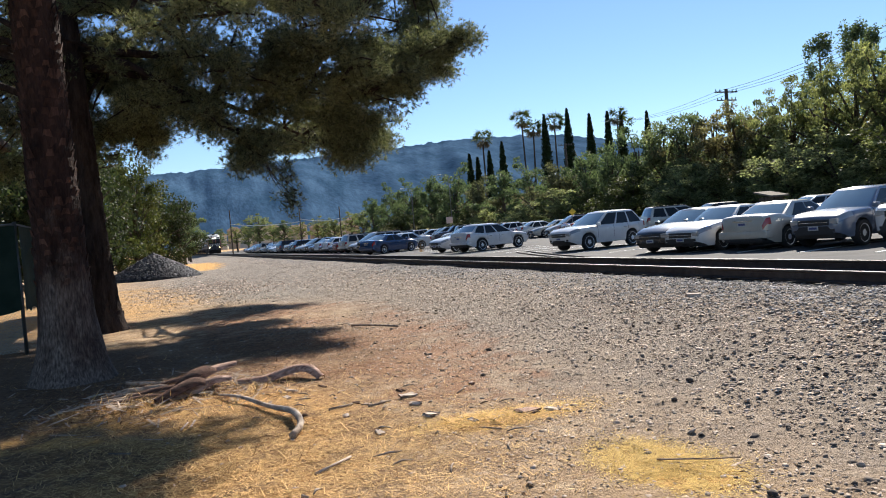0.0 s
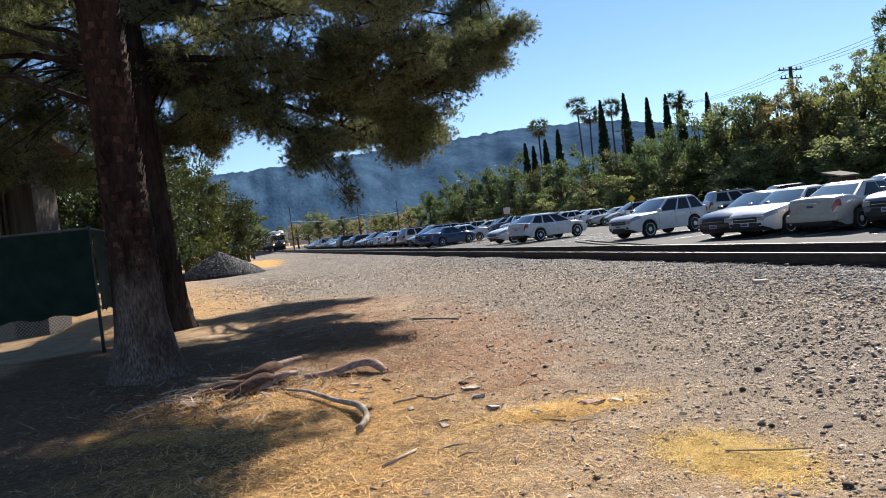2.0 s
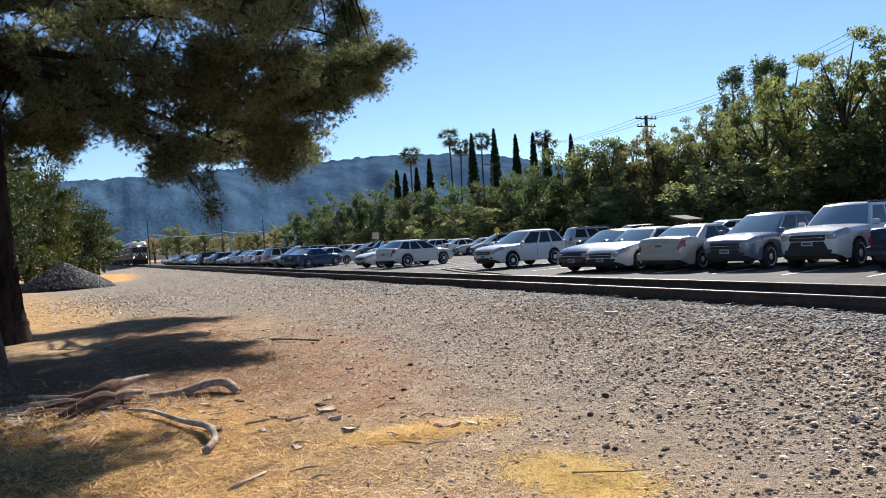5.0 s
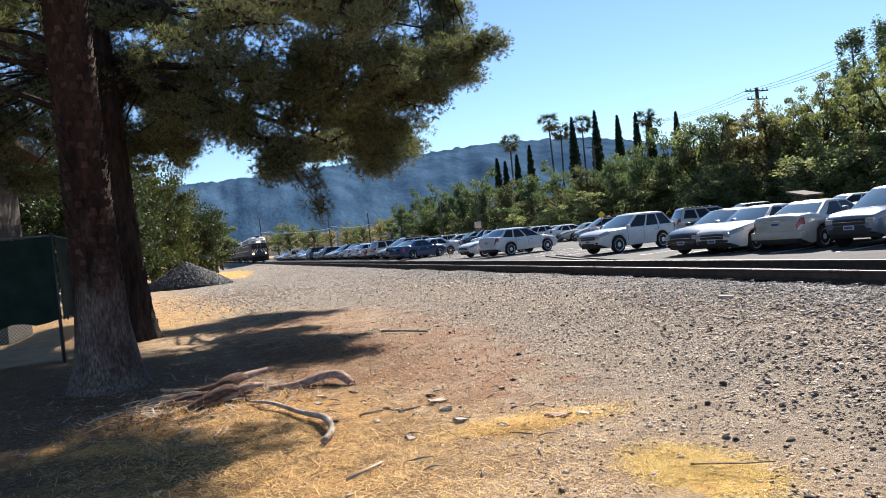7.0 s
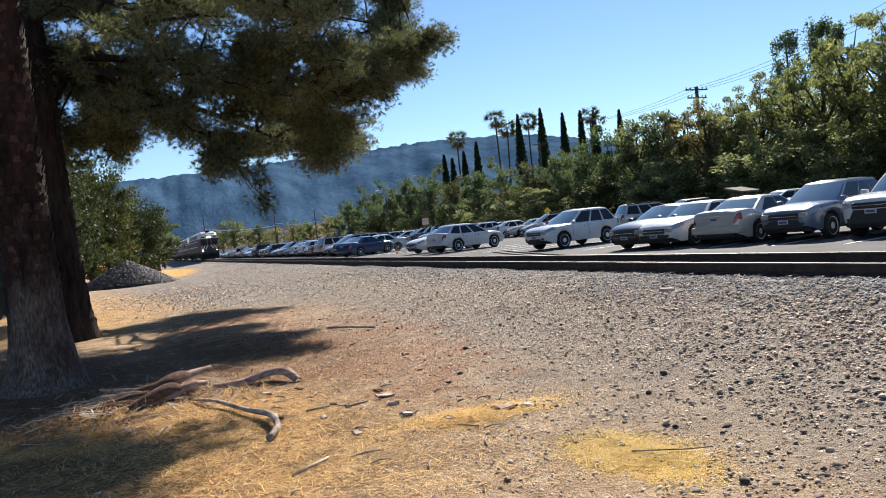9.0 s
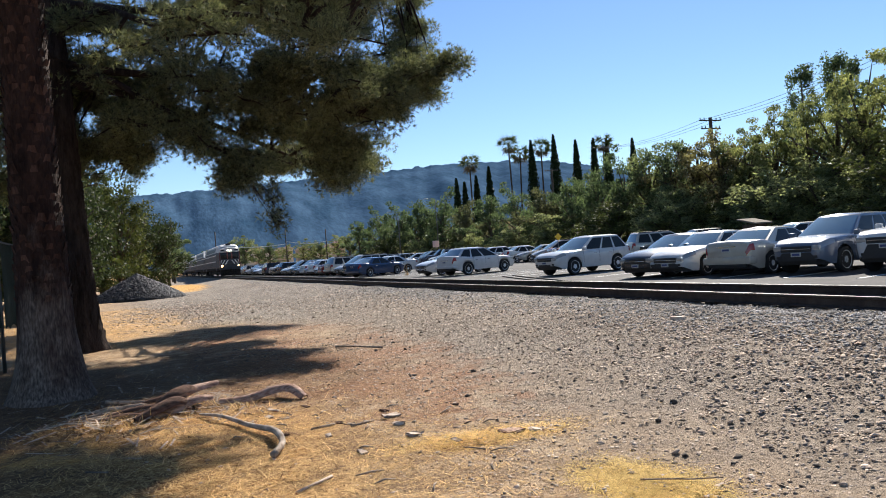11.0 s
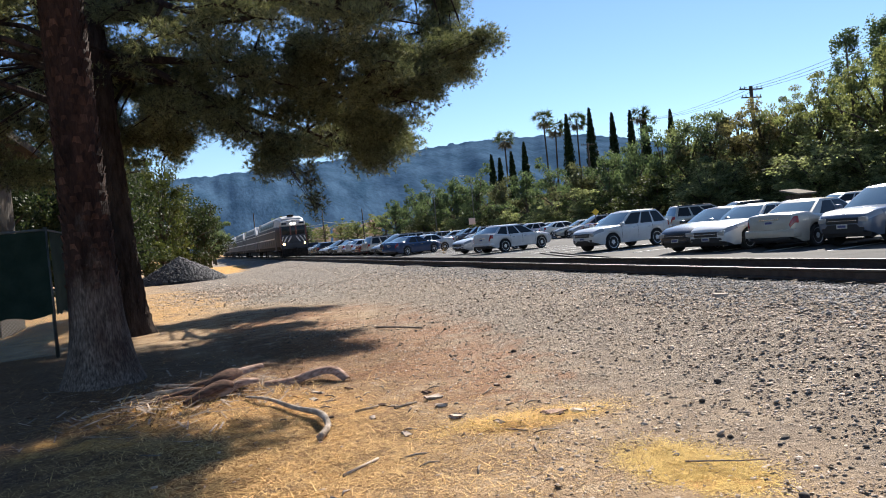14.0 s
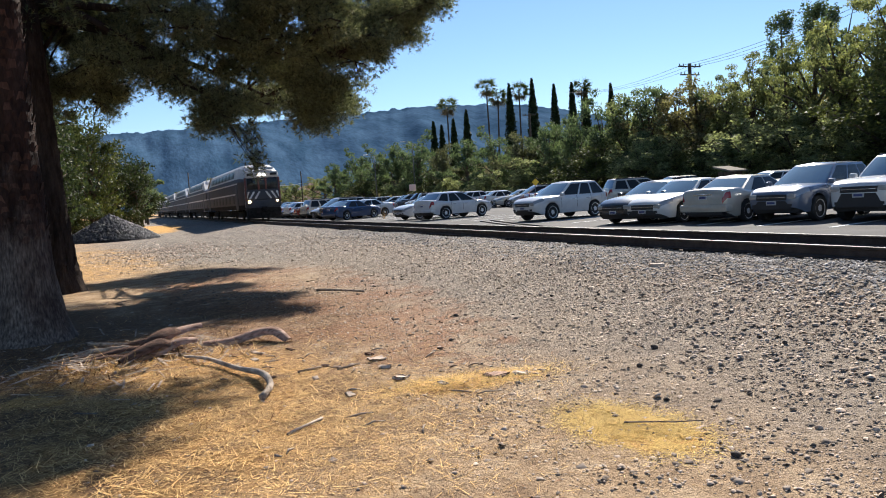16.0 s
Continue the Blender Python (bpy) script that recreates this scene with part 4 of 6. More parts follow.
        for x in (-0.45, 0.45):
            part("wiper", mesh_of("wiper", *tube([(x, -0.07, 2.34), (x * 1.7, -0.07, 2.95)], [0.018, 0.012], 5), M_BOGIE, True), root)
        part("pilot", bm_mesh(box(-1.25, 1.25, -0.30, 0.4, 0.16, 0.95, 0.08), "pilot", M_BOGIE), root, "black pilot plate")
        part("buffer_beam", bm_mesh(box(-1.3, 1.3, -0.12, 0.3, 0.95, 1.52, 0.05), "buffer_beam", M_DARKBAND), root)
        part("coupler", bm_mesh(box(-0.16, 0.16, -0.75, -0.1, 0.72, 1.02, 0.05), "coupler", M_BOGIE), root, "black coupler")
        for x in (-0.16, 0.16):
            part("headlight", lathe([(-0.15, 0.001), (-0.15, 0.085), (0.0, 0.095), (0.0, 0.001)], 14, M_BEAM, "headlight"), root, "lit headlight", m=pose(x + 0.0, 0.0, 3.40))
        for x, r in ((-1.02, 0.115), (1.02, 0.08)):
            part("ditch_light", lathe([(-0.14, 0.001), (-0.14, r), (0.0, r), (0.0, 0.001)], 14, M_BEAM2, "ditch_light"), root, "lit ditch light", m=pose(x, -0.02, 1.42))
        part("horn", bm_mesh(box(-0.3, 0.3, 1.1, 1.5, 4.16, 4.36, 0.06), "horn", M_BOGIE), root, "roof horns")
    return root


train = tagged(new("commuter_train"), "double-deck commuter train, dark sides, white roofs, lit headlights", "train")
for n in range(6):
    coach(train, n * 26.0, n == 0)
TRACK_X = RAIL_X + 0.754
TRAIN_ROWS = [(0, 168.5), (1.5, 161.5), (3, 153.8), (5.5, 138.3), (7, 129), (9, 116.3), (11.5, 97.6), (12.5, 89.3), (14.5, 71.3), (16, 57.4)]


# ---- trees ----
M_LEAF = {"green": leaf_material("broad_leaf", (0.085, 0.102, 0.050), (0.225, 0.235, 0.125), 0.6), "dark": leaf_material("dark_leaf", (0.065, 0.088, 0.052), (0.175, 0.20, 0.115), 0.55),
          "yellow": leaf_material("yellow_green_leaf", (0.105, 0.115, 0.048), (0.255, 0.25, 0.115), 0.6), "brown": leaf_material("brownish_leaf", (0.11, 0.096, 0.05), (0.25, 0.205, 0.11), 0.55),
          "needle": leaf_material("pine_needle", (0.025, 0.036, 0.031), (0.30, 0.295, 0.160), 0.30),
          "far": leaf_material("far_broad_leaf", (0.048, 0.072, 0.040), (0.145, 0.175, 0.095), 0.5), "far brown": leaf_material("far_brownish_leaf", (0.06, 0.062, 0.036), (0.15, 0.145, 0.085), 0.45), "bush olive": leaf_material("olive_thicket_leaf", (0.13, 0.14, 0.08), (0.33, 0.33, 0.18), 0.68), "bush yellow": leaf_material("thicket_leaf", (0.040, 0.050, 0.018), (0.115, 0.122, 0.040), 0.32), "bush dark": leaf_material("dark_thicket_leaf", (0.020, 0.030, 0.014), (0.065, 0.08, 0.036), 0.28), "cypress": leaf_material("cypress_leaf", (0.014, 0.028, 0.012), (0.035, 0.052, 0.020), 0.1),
          "palm": leaf_material("palm_leaf", (0.040, 0.060, 0.022), (0.110, 0.130, 0.050), 0.3), "dead": leaf_material("dead_frond", (0.10, 0.075, 0.045), (0.22, 0.17, 0.11), 0.15)}


def polar(az, el, r):
    return Vector((r * math.sin(radians(az)), r * math.cos(radians(az)), 1.65 + r * math.tan(radians(el))))


def unit_rows(n, gen):
    v = gen.normal(size=(n, 3))
    return v / np.linalg.norm(v, axis=1, keepdims=True)


def leaves(centres, spread, per, size, gen, material, name="crown", squash=0.8, long=1.5):
    """A crown: small pointed leaves scattered round each centre, denser at its rim."""
    c = np.repeat(np.asarray(centres, dtype=float), per, axis=0)
    s = np.repeat(np.asarray(spread, dtype=float), per)[:, None]
    n = len(c)
    d = unit_rows(n, gen) * (0.25 + 0.75 * gen.random((n, 1)) ** 0.6) * s
    d[:, 2] *= squash
    p = c + d
    a = unit_rows(n, gen)
    b = np.cross(a, unit_rows(n, gen))
    b /= np.maximum(np.linalg.norm(b, axis=1, keepdims=True), 1e-6)
    k = size * gen.uniform(0.6, 1.4, (n, 1))
    verts = np.stack([p - b * k * 0.75 - a * k * 0.6, p + a * k * long, p + b * k * 0.75 - a * k * 0.6], 1).reshape(-1, 3)
    return fast_mesh(name, verts, np.arange(3 * n), 3, material)


def join(parts_):
    verts, faces = [], []
    for v, f in parts_:
        faces += [tuple(len(verts) + i for i in q) for q in f]
        verts += v
    return verts, faces


def broad_tree(height, spread, seed, leaf, label, trunk_share=0.28, clumps=92, per=130, size=0.085, puff=(0.11, 0.22), squash=0.7, group="trees beside the car park", name="tree"):
    """A broadleaf tree: tapered trunk, limbs, and an uneven crown of leaf clumps."""
    rng, gen = random.Random(seed), np.random.default_rng(seed)
    root = tagged(new(name), label, "tree", group)
    h0 = height * trunk_share
    lean = Vector((rng.uniform(-0.06, 0.06), rng.uniform(-0.06, 0.06), 1))
    r0 = 0.022 * height + 0.04
    tubes = [tube([(0, 0, -0.3), (0, 0, 0.25), lean * h0 * 0.6, lean * h0, lean * height * 0.75], [r0 * 1.5, r0 * 1.15, r0, r0 * 0.85, r0 * 0.25], 8, 0.08, rng)]
    centres, sizes = [], []
    boughs = max(9, clumps // 6)
    for i in range(boughs):
        a = 2.4 * i + rng.uniform(-0.5, 0.5)
        t = min(1.0, max(0.0, (i + rng.uniform(0.1, 0.9)) / boughs)) ** 0.8
        zz = h0 * 0.75 + (height * rng.uniform(0.88, 1.0) - h0 * 0.75) * t
        rr = spread * math.sin(math.pi * min(1, 0.18 + 0.80 * t)) ** 0.65 * rng.uniform(0.62, 1.15)
        end = Vector((rr * math.cos(a), rr * math.sin(a), zz))
        start = lean * (h0 * 0.7 + (zz - h0 * 0.7) * 0.45)
        mid = (start + end) / 2 + Vector((0, 0, 0.03 * height))
        tubes.append(tube([start, mid, end], [r0 * 0.45, r0 * 0.26, r0 * 0.06], 5, 0.1, rng))
        for k in range(max(1, round(clumps / boughs))):
            u = rng.uniform(0.25, 1.04)
            c = start.lerp(mid, u * 2) if u < 0.5 else mid.lerp(end, u * 2 - 1)
            c = c + Vector((rng.gauss(0, 1), rng.gauss(0, 1), rng.gauss(0.2, 0.7))) * spread * 0.12
            c.z = max(c.z, 0.02 * height + 0.3)
            centres.append(c)
            sizes.append(spread * rng.uniform(*puff))
    part("trunk", mesh_of("trunk", *join(tubes), M_TRUNK, True), root, "dark branching trunk")
    part("crown", leaves(centres, sizes, per, size, gen, leaf, squash=squash), root, "leafy crown")
    return root


HILL_LABEL = "brush-covered slope behind the car park trees"


def slope_z(x, y):
    return 0.12 + 13.0 * smoothstep(58, 135, x) + (1.2 * noise.noise((x * 0.03, y * 0.03, 2)) if x > 66 else 0)


def slope():
    xs, ys = spaced([(52, 4), (180, 30), (420, 1)]), spaced([(-60, 8), (330, 1)])
    verts = [(x, y, slope_z(x, y) if x > 52.1 else -0.3) for y in ys for x in xs]
    w = len(xs)
    m = surface("dry_brush_slope", (0.055, 0.06, 0.025), (0.16, 0.13, 0.065), 0.15, 2.5, 1.0, 0, 1.0, 0.3)
    ob = new("hillside", mesh_of("hillside", verts, [(j * w + i, j * w + i + 1, (j + 1) * w + i + 1, (j + 1) * w + i) for j in range(len(ys) - 1) for i in range(w - 1)], m, True))
    tagged(ob, HILL_LABEL, "slope", kind="structure")


slope()


def footing(x, y):
    return slope_z(x, y) if x > 52.2 else (LOT_Z if 12.7 < x < 43 else 0.15)


KINDS = [("far", "green broadleaf tree at the far side of the car park"), ("far brown", "dry olive tree at the far side of the car park"), ("green", "dense green broadleaf tree beside the car park"), ("dark", "dark green oak beside the car park"), ("yellow", "light yellow-green locust tree beside the car park"), ("brown", "brownish dry tree beside the car park"),
         ("bush dark", "dense dark green thicket leafed down to the ground"), ("bush olive", "dense olive green thicket leafed down to the ground"), ("bush yellow", "dense yellow-green thicket leafed down to the ground")]
MODELS = {}


def grow(leaf, x, y, top, turn, wide, rng):
    """Stands a tree whose top reaches the height top; models are shared, turned and scaled."""
    z = footing(x, y)
    k = (leaf, rng.randrange(2))
    h = top - z
    if k not in MODELS:
        label = dict(KINDS)[leaf]
        style = dict(trunk_share=0.05, clumps=120, per=84, size=0.108, puff=(0.16, 0.28)) if leaf.startswith("bush") else dict(trunk_share=0.38, clumps=80, per=100, size=0.072, puff=(0.09, 0.19), squash=0.55) if leaf == "yellow" else dict(clumps=60, per=84, size=0.12, puff=(0.14, 0.26)) if leaf.startswith("far") else dict(clumps=84, per=88, size=0.10)
        MODELS[k] = broad_tree(10.0, 4.0, 31 + 7 * len(MODELS), M_LEAF[leaf], label, **style)
        ob = MODELS[k]
    else:
        ob = copy_thing(MODELS[k], Matrix())
    sc = h / 10.0
    ob.matrix_basis = pose(x, y, z, 0, 0, turn) @ Matrix.Diagonal((sc * wide, sc * wide, sc, 1))
    return ob


TREE_LINE = [(15, 168, 11.0, "green"), (16.6, 160, 12.5, "green"), (18, 150, 11.5, "green"), (19.6, 142, 12.6, "green"), (21.3, 132, 12.8, "dark"), (23.2, 120, 10.6, "brown"), (25, 112, 10.0, "dark"), (27, 106, 10.2, "green"),
             (29, 100, 10.4, "brown"), (31, 95, 10.7, "dark"), (33, 89, 11.0, "dark"), (35, 85, 11.6, "dark"), (36.6, 82, 11.9, "green"), (38.2, 80, 11.6, "dark"), (40, 79, 11.5, "brown"), (41.6, 77, 11.4, "brown"), (43.3, 76, 12.4, "green"),
             (45.2, 73, 13.6, "yellow"), (47.2, 71, 13.2, "yellow"), (49, 69, 13.4, "yellow"), (51, 67, 13.9, "yellow"), (52.8, 65, 14.6, "yellow"), (54.3, 63, 15.0, "yellow"), (56.2, 62, 14.4, "yellow"), (58.5, 60, 14.4, "green"), (61, 59, 14.0, "dark"), (64, 58, 14.0, "green"), (68, 57, 13.0, "green")]
rng = random.Random(21)
for az, r, top, leaf in TREE_LINE:
    x, y = r * math.sin(radians(az)), r * math.cos(radians(az))
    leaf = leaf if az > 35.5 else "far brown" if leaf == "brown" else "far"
    grow(leaf, x, y, top * rng.uniform(0.94, 1.05), rng.uniform(0, 360), rng.uniform(0.72, 0.98) if top > 10 else 1.1, rng)
    # lower growth before and denser trees behind
    a2 = az + rng.uniform(-0.6, 0.9)
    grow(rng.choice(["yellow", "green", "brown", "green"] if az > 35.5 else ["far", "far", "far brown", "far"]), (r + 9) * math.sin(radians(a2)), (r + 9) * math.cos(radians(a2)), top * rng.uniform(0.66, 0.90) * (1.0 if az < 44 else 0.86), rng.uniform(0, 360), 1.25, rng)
    a3 = az + rng.uniform(-1, 1)
    if x > 46:
        grow(rng.choice(["bush olive", "bush olive", "bush yellow"]), (r - 4.5) * math.sin(radians(a3)), (r - 4.5) * math.cos(radians(a3)), top * rng.uniform(0.32, 0.55), rng.uniform(0, 360), 1.7, rng)
for az, r, top, leaf in [(4.9, 225, 8.2, "yellow"), (6.5, 222, 11.4, "green"), (8.3, 225, 9.0, "dark"), (9.6, 220, 7.6, "yellow"), (10.8, 226, 8.6, "yellow"), (12.0, 218, 8.4, "green"), (13.3, 215, 9.4, "yellow"), (14.2, 190, 9.2, "green"), (5.7, 240, 8.4, "dark"), (7.5, 236, 8.2, "yellow"), (11.3, 238, 8.0, "dark"), (3.6, 250, 8.5, "dark"), (2.4, 250, 9, "green")]:
    grow(leaf, r * math.sin(radians(az)), r * math.cos(radians(az)), top, rng.uniform(0, 360), 1.2, rng)
# the thicket left of the track, behind the rubble
for x, y, top, leaf, wide in [(1.3, 88, 8.7, "bush dark", 0.95), (-2.6, 74, 10.4, "bush yellow", 0.9), (-4.2, 80, 12.4, "bush yellow", 0.9), (-6.5, 70, 11.6, "bush yellow", 1.0), (-0.8, 84, 9.0, "bush dark", 1.0), (-10, 66, 11, "bush dark", 1.2), (-14, 60, 11.5, "bush dark", 1.2), (-8, 60, 9, "bush dark", 1.0),
                              (-3.9, 69, 3.4, "bush yellow", 1.6), (-7.5, 62, 4.0, "bush dark", 2.0), (2.2, 104, 8.0, "dark", 0.9), (3.4, 122, 8.0, "dark", 0.7), (3.6, 140, 9.0, "dark", 0.7), (2.5, 160, 9, "dark", 0.8),
                              (-9, 40, 9.5, "bush dark", 1.2), (-13.5, 38, 9.5, "bush dark", 1.2), (-19, 26, 10, "dark", 1.3), (-10, 50, 10, "bush dark", 1.2), (-18, 44, 11, "dark", 1.3), (-5.0, 36, 7.6, "bush dark", 0.9), (-4.6, 46, 8.5, "bush dark", 0.9), (-4.4, 56, 9, "bush dark", 0.8)]:
    grow(leaf, x, y, top, rng.uniform(0, 360), wide, rng)


def cypress(height, seed):
    rng, gen = random.Random(seed), np.random.default_rng(seed)
    root = tagged(new("cypress"), "tall narrow dark cypress on the slope", "tree", "cypresses on the slope")
    part("trunk", mesh_of("trunk", *tube([(0, 0, -0.4), (0, 0, height * 0.5), (0, 0, height * 0.97)], [0.22, 0.14, 0.02], 7), M_TRUNK, True), root)
    cs, ss = [], []
    for i in range(70):
        t = i / 69
        r = 0.075 * height * (1 - t) ** 0.7 * min(1, 0.45 + 4 * t) + 0.05
        a = i * 2.4
        cs.append((0.6 * r * math.cos(a), 0.6 * r * math.sin(a), height * (0.06 + 0.93 * t)))
        ss.append(r * 0.75 + 0.08)
    part("crown", leaves(cs, ss, 130, 0.19, gen, M_LEAF["cypress"], squash=1.5), root, "dense dark spire")
    return root


def palm(height, seed):
    """A fan palm: slim trunk, skirt of dead fronds, round head of fans."""
    rng, gen = random.Random(seed), np.random.default_rng(seed)
    root = tagged(new("palm_tree"), "tall fan palm with a shaggy head on the slope", "palm tree", "palms on the slope")
    bend = rng.uniform(-0.6, 0.6)
    part("trunk", mesh_of("trunk", *tube([(0, 0, -0.4), (bend * 0.3, 0, height * 0.4), (bend, 0, height - 1.2)], [0.30, 0.22, 0.18], 9, 0.04, rng), M_TRUNK, True), root, "slim grey trunk")
    for kind, count, zs in (("palm", 60, (-0.55, 1.3)), ("dead", 26, (-1.0, -0.35))):
        verts, loops = [], []
        for i in range(count):
            a, up = rng.uniform(0, 2 * math.pi), rng.uniform(*zs)
            d = Vector((math.cos(a), math.sin(a), up * 1.1 - 0.05)).normalized()
            base = Vector((bend, 0, height - 1.3 + (0.2 if kind == "palm" else -0.5)))
            stem = rng.uniform(1.2, 2.0) if kind == "palm" else rng.uniform(0.6, 1.1)
            hub = base + d * stem
            side = Matrix.Rotation(rng.uniform(-1.3, 1.3), 3, d) @ d.cross(Vector((0, 0, 1))).normalized()
            droop = Vector((0, 0, -0.30))
            for f in range(9):
                t = (f - 4) / 4 * 1.25
                e = hub + (d * math.cos(t) + side * math.sin(t)) * rng.uniform(1.2, 1.9) + droop * rng.uniform(0.4, 1.3)
                n = len(verts)
                w = side * 0.16 + Vector((0, 0, 0.10))
                verts += [hub - w * 0.5, hub + w * 0.5, e]
                loops += [n, n + 1, n + 2]
            n = len(verts)
            verts += [base - side * 0.03, base + side * 0.03, hub]
            loops += [n, n + 1, n + 2]
        part("frond_head" if kind == "palm" else "dead_skirt", fast_mesh("fronds", [tuple(v) for v in verts], loops, 3, M_LEAF[kind]), root, "green fan fronds" if kind == "palm" else "brown hanging dead fronds")
    return root


def on_slope(make, items):
    for n, (az, el, r) in enumerate(items):
        p = polar(az, el, r)
        z = footing(p.x, p.y)
        make(p.z - z, 50 + n).matrix_basis = pose(p.x, p.y, z)


on_slope(palm, [(23.7, 6.9, 190), (26.8, 8.05, 190), (27.4, 7.3, 196), (29.1, 7.6, 200), (33.6, 7.5, 205)])
on_slope(cypress, [(25.1, 6.2, 185), (28.4, 7.9, 188), (30.1, 8.15, 190), (31.7, 7.6, 196), (33.0, 7.6, 200), (33.95, 7.5, 206), (35.8, 7.3, 205), (22.6, 5.5, 185), (23.2, 5.2, 187), (24.1, 5.6, 190)])


def far_pine(height, seed):
    rng, gen = random.Random(seed), np.random.default_rng(seed)
    root = tagged(new("pine_tree"), "dark upright pine above the tree line", "tree", "pines above the tree line")
    part("trunk", mesh_of("trunk", *tube([(0, 0, -0.4), (0, 0, height * 0.98)], [0.35, 0.05], 7), M_TRUNK, True), root)
    cs, ss = [], []
    for i in range(95):
        t = 0.12 + 0.86 * rng.random()
        r = height * 0.19 * (1.22 - t) * rng.uniform(0.4, 1.1)
        a = rng.uniform(0, 6.28)
        cs.append((r * math.cos(a), r * math.sin(a), height * t + 0.25 * r))
        ss.append(height * 0.036 * rng.uniform(0.7, 1.3))
    part("crown", leaves(cs, ss, 95, 0.13, gen, M_LEAF["far"], squash=1.5), root, "dark needle crown")
    return root


on_slope(far_pine, [(47.3, 10.5, 96), (49.3, 10.9, 98), (50.3, 10.5, 102)])


# ---- the pines beside the fence ----
def scaly_trunk(base, height, r0, r1, seed, lean=(0.0, 0.0), scales=True):
    """A rough trunk with a flared foot and standing bark scales."""
    rng = random.Random(seed)
    sides, rows = 28, 44
    verts, faces = [], []
    def radius(t, a):
        flare = 0.85 * math.exp(-t * height / 0.42) + 0.16 * math.exp(-t * height / 1.2)
        lobes = 1 + 0.20 * math.exp(-t * height / 0.35) * math.cos(4 * a + 0.7)
        return (r0 + (r1 - r0) * t) * (1 + flare * lobes)
    for j in range(rows + 1):
        t = (j / rows) ** 1.6
        for k in range(sides):
            a = 2 * math.pi * k / sides
            n = noise.noise((math.cos(a) * 2.2, math.sin(a) * 2.2, t * height * 1.1 + seed)) * 0.06 + noise.noise((math.cos(a) * 7, math.sin(a) * 7, t * height * 2.4)) * 0.05
            r = radius(t, a) * (1 + n)
            verts.append((lean[0] * t + r * math.cos(a), lean[1] * t + r * math.sin(a), t * height - 0.15))
    for j in range(rows):
        for k in range(sides):
            k2 = (k + 1) % sides
            faces.append((j * sides + k, j * sides + k2, (j + 1) * sides + k2, (j + 1) * sides + k))
    if scales == "plates":
        # long plates of grey bark, standing off at their edges
        for z in spaced([(0.5, 0.16), (height, 1)]):
            t = z / height
            for k in range(9):
                a = rng.uniform(0, 2 * math.pi)
                r = radius(t, a)
                out, tang = Vector((math.cos(a), math.sin(a), 0)), Vector((-math.sin(a), math.cos(a), 0))
                c = Vector((lean[0] * t, lean[1] * t, z - 0.15)) + out * r * 0.985
                w, hgt, lift = rng.uniform(0.02, 0.045), rng.uniform(0.16, 0.42), rng.uniform(0.012, 0.03)
                n = len(verts)
                up = Vector((0, 0, hgt))
                verts += [c - tang * w - up * 0.5, c + tang * w - up * 0.45, c + tang * w * 0.7 + up * 0.5, c - tang * w * 0.8 + up * 0.42, c + out * lift - up * 0.3, c + out * lift * 1.2 + up * 0.32]
                faces += [(n, n + 1, n + 4), (n + 1, n + 2, n + 5, n + 4), (n + 2, n + 3, n + 5), (n + 3, n, n + 4, n + 5)]
    elif scales:
        # overlapping bark scales in spirals, above the smooth foot
        z, row = 1.5, 0
        while z < height:
            t = z / height
            count = 15
            for k in range(count):
                a = 2 * math.pi * (k + 0.5 * (row % 2)) / count + rng.uniform(-0.06, 0.06)
                r = radius(t, a)
                out, tang = Vector((math.cos(a), math.sin(a), 0)), Vector((-math.sin(a), math.cos(a), 0))
                c = Vector((lean[0] * t, lean[1] * t, z - 0.15)) + out * r * 0.97
                w, hgt, lift = r * 0.21 * rng.uniform(0.8, 1.2), rng.uniform(0.09, 0.14), rng.uniform(0.012, 0.04)
                n = len(verts)
                verts += [c - tang * w, c + tang * w, c + tang * w * 0.55 + out * lift + Vector((0, 0, hgt)), c - tang * w * 0.55 + out * lift * 1.1 + Vector((0, 0, hgt)), c - out * 0.02 + Vector((0, 0, hgt * 0.7))]
                faces += [(n, n + 1, n + 2, n + 3), (n + 3, n + 2, n + 4), (n, n + 3, n + 4), (n + 1, n + 4, n + 2)]
            z += 0.135
            row += 1
    return verts, faces


def puff_needles(centres, radii, per, length, gen, thick=0.008, needles=9):
    """Round bunches of needle tufts: each tuft points away from the middle of its bunch and a little upward."""
    c = np.repeat(np.asarray(centres, dtype=float), per, axis=0)
    s = np.repeat(np.asarray(radii, dtype=float), per)[:, None]
    d = unit_rows(len(c), gen) * (0.15 + 0.85 * gen.random((len(c), 1)) ** 0.55)
    p = c + d * s * (1.0, 1.0, 0.72)
    aim = np.repeat(d * 0.8 + (0, 0, 0.22), needles, axis=0)
    p = np.repeat(p, needles, axis=0)
    n = len(p)
    d = aim + unit_rows(n, gen) * 0.62
    d /= np.maximum(np.linalg.norm(d, axis=1, keepdims=True), 1e-6)
    side = np.cross(d, unit_rows(n, gen))
    side /= np.maximum(np.linalg.norm(side, axis=1, keepdims=True), 1e-6)
    tip = p + d * length * gen.uniform(0.6, 1.25, (n, 1))
    return np.stack([p - side * thick, p + side * thick, tip], 1).reshape(-1, 3)


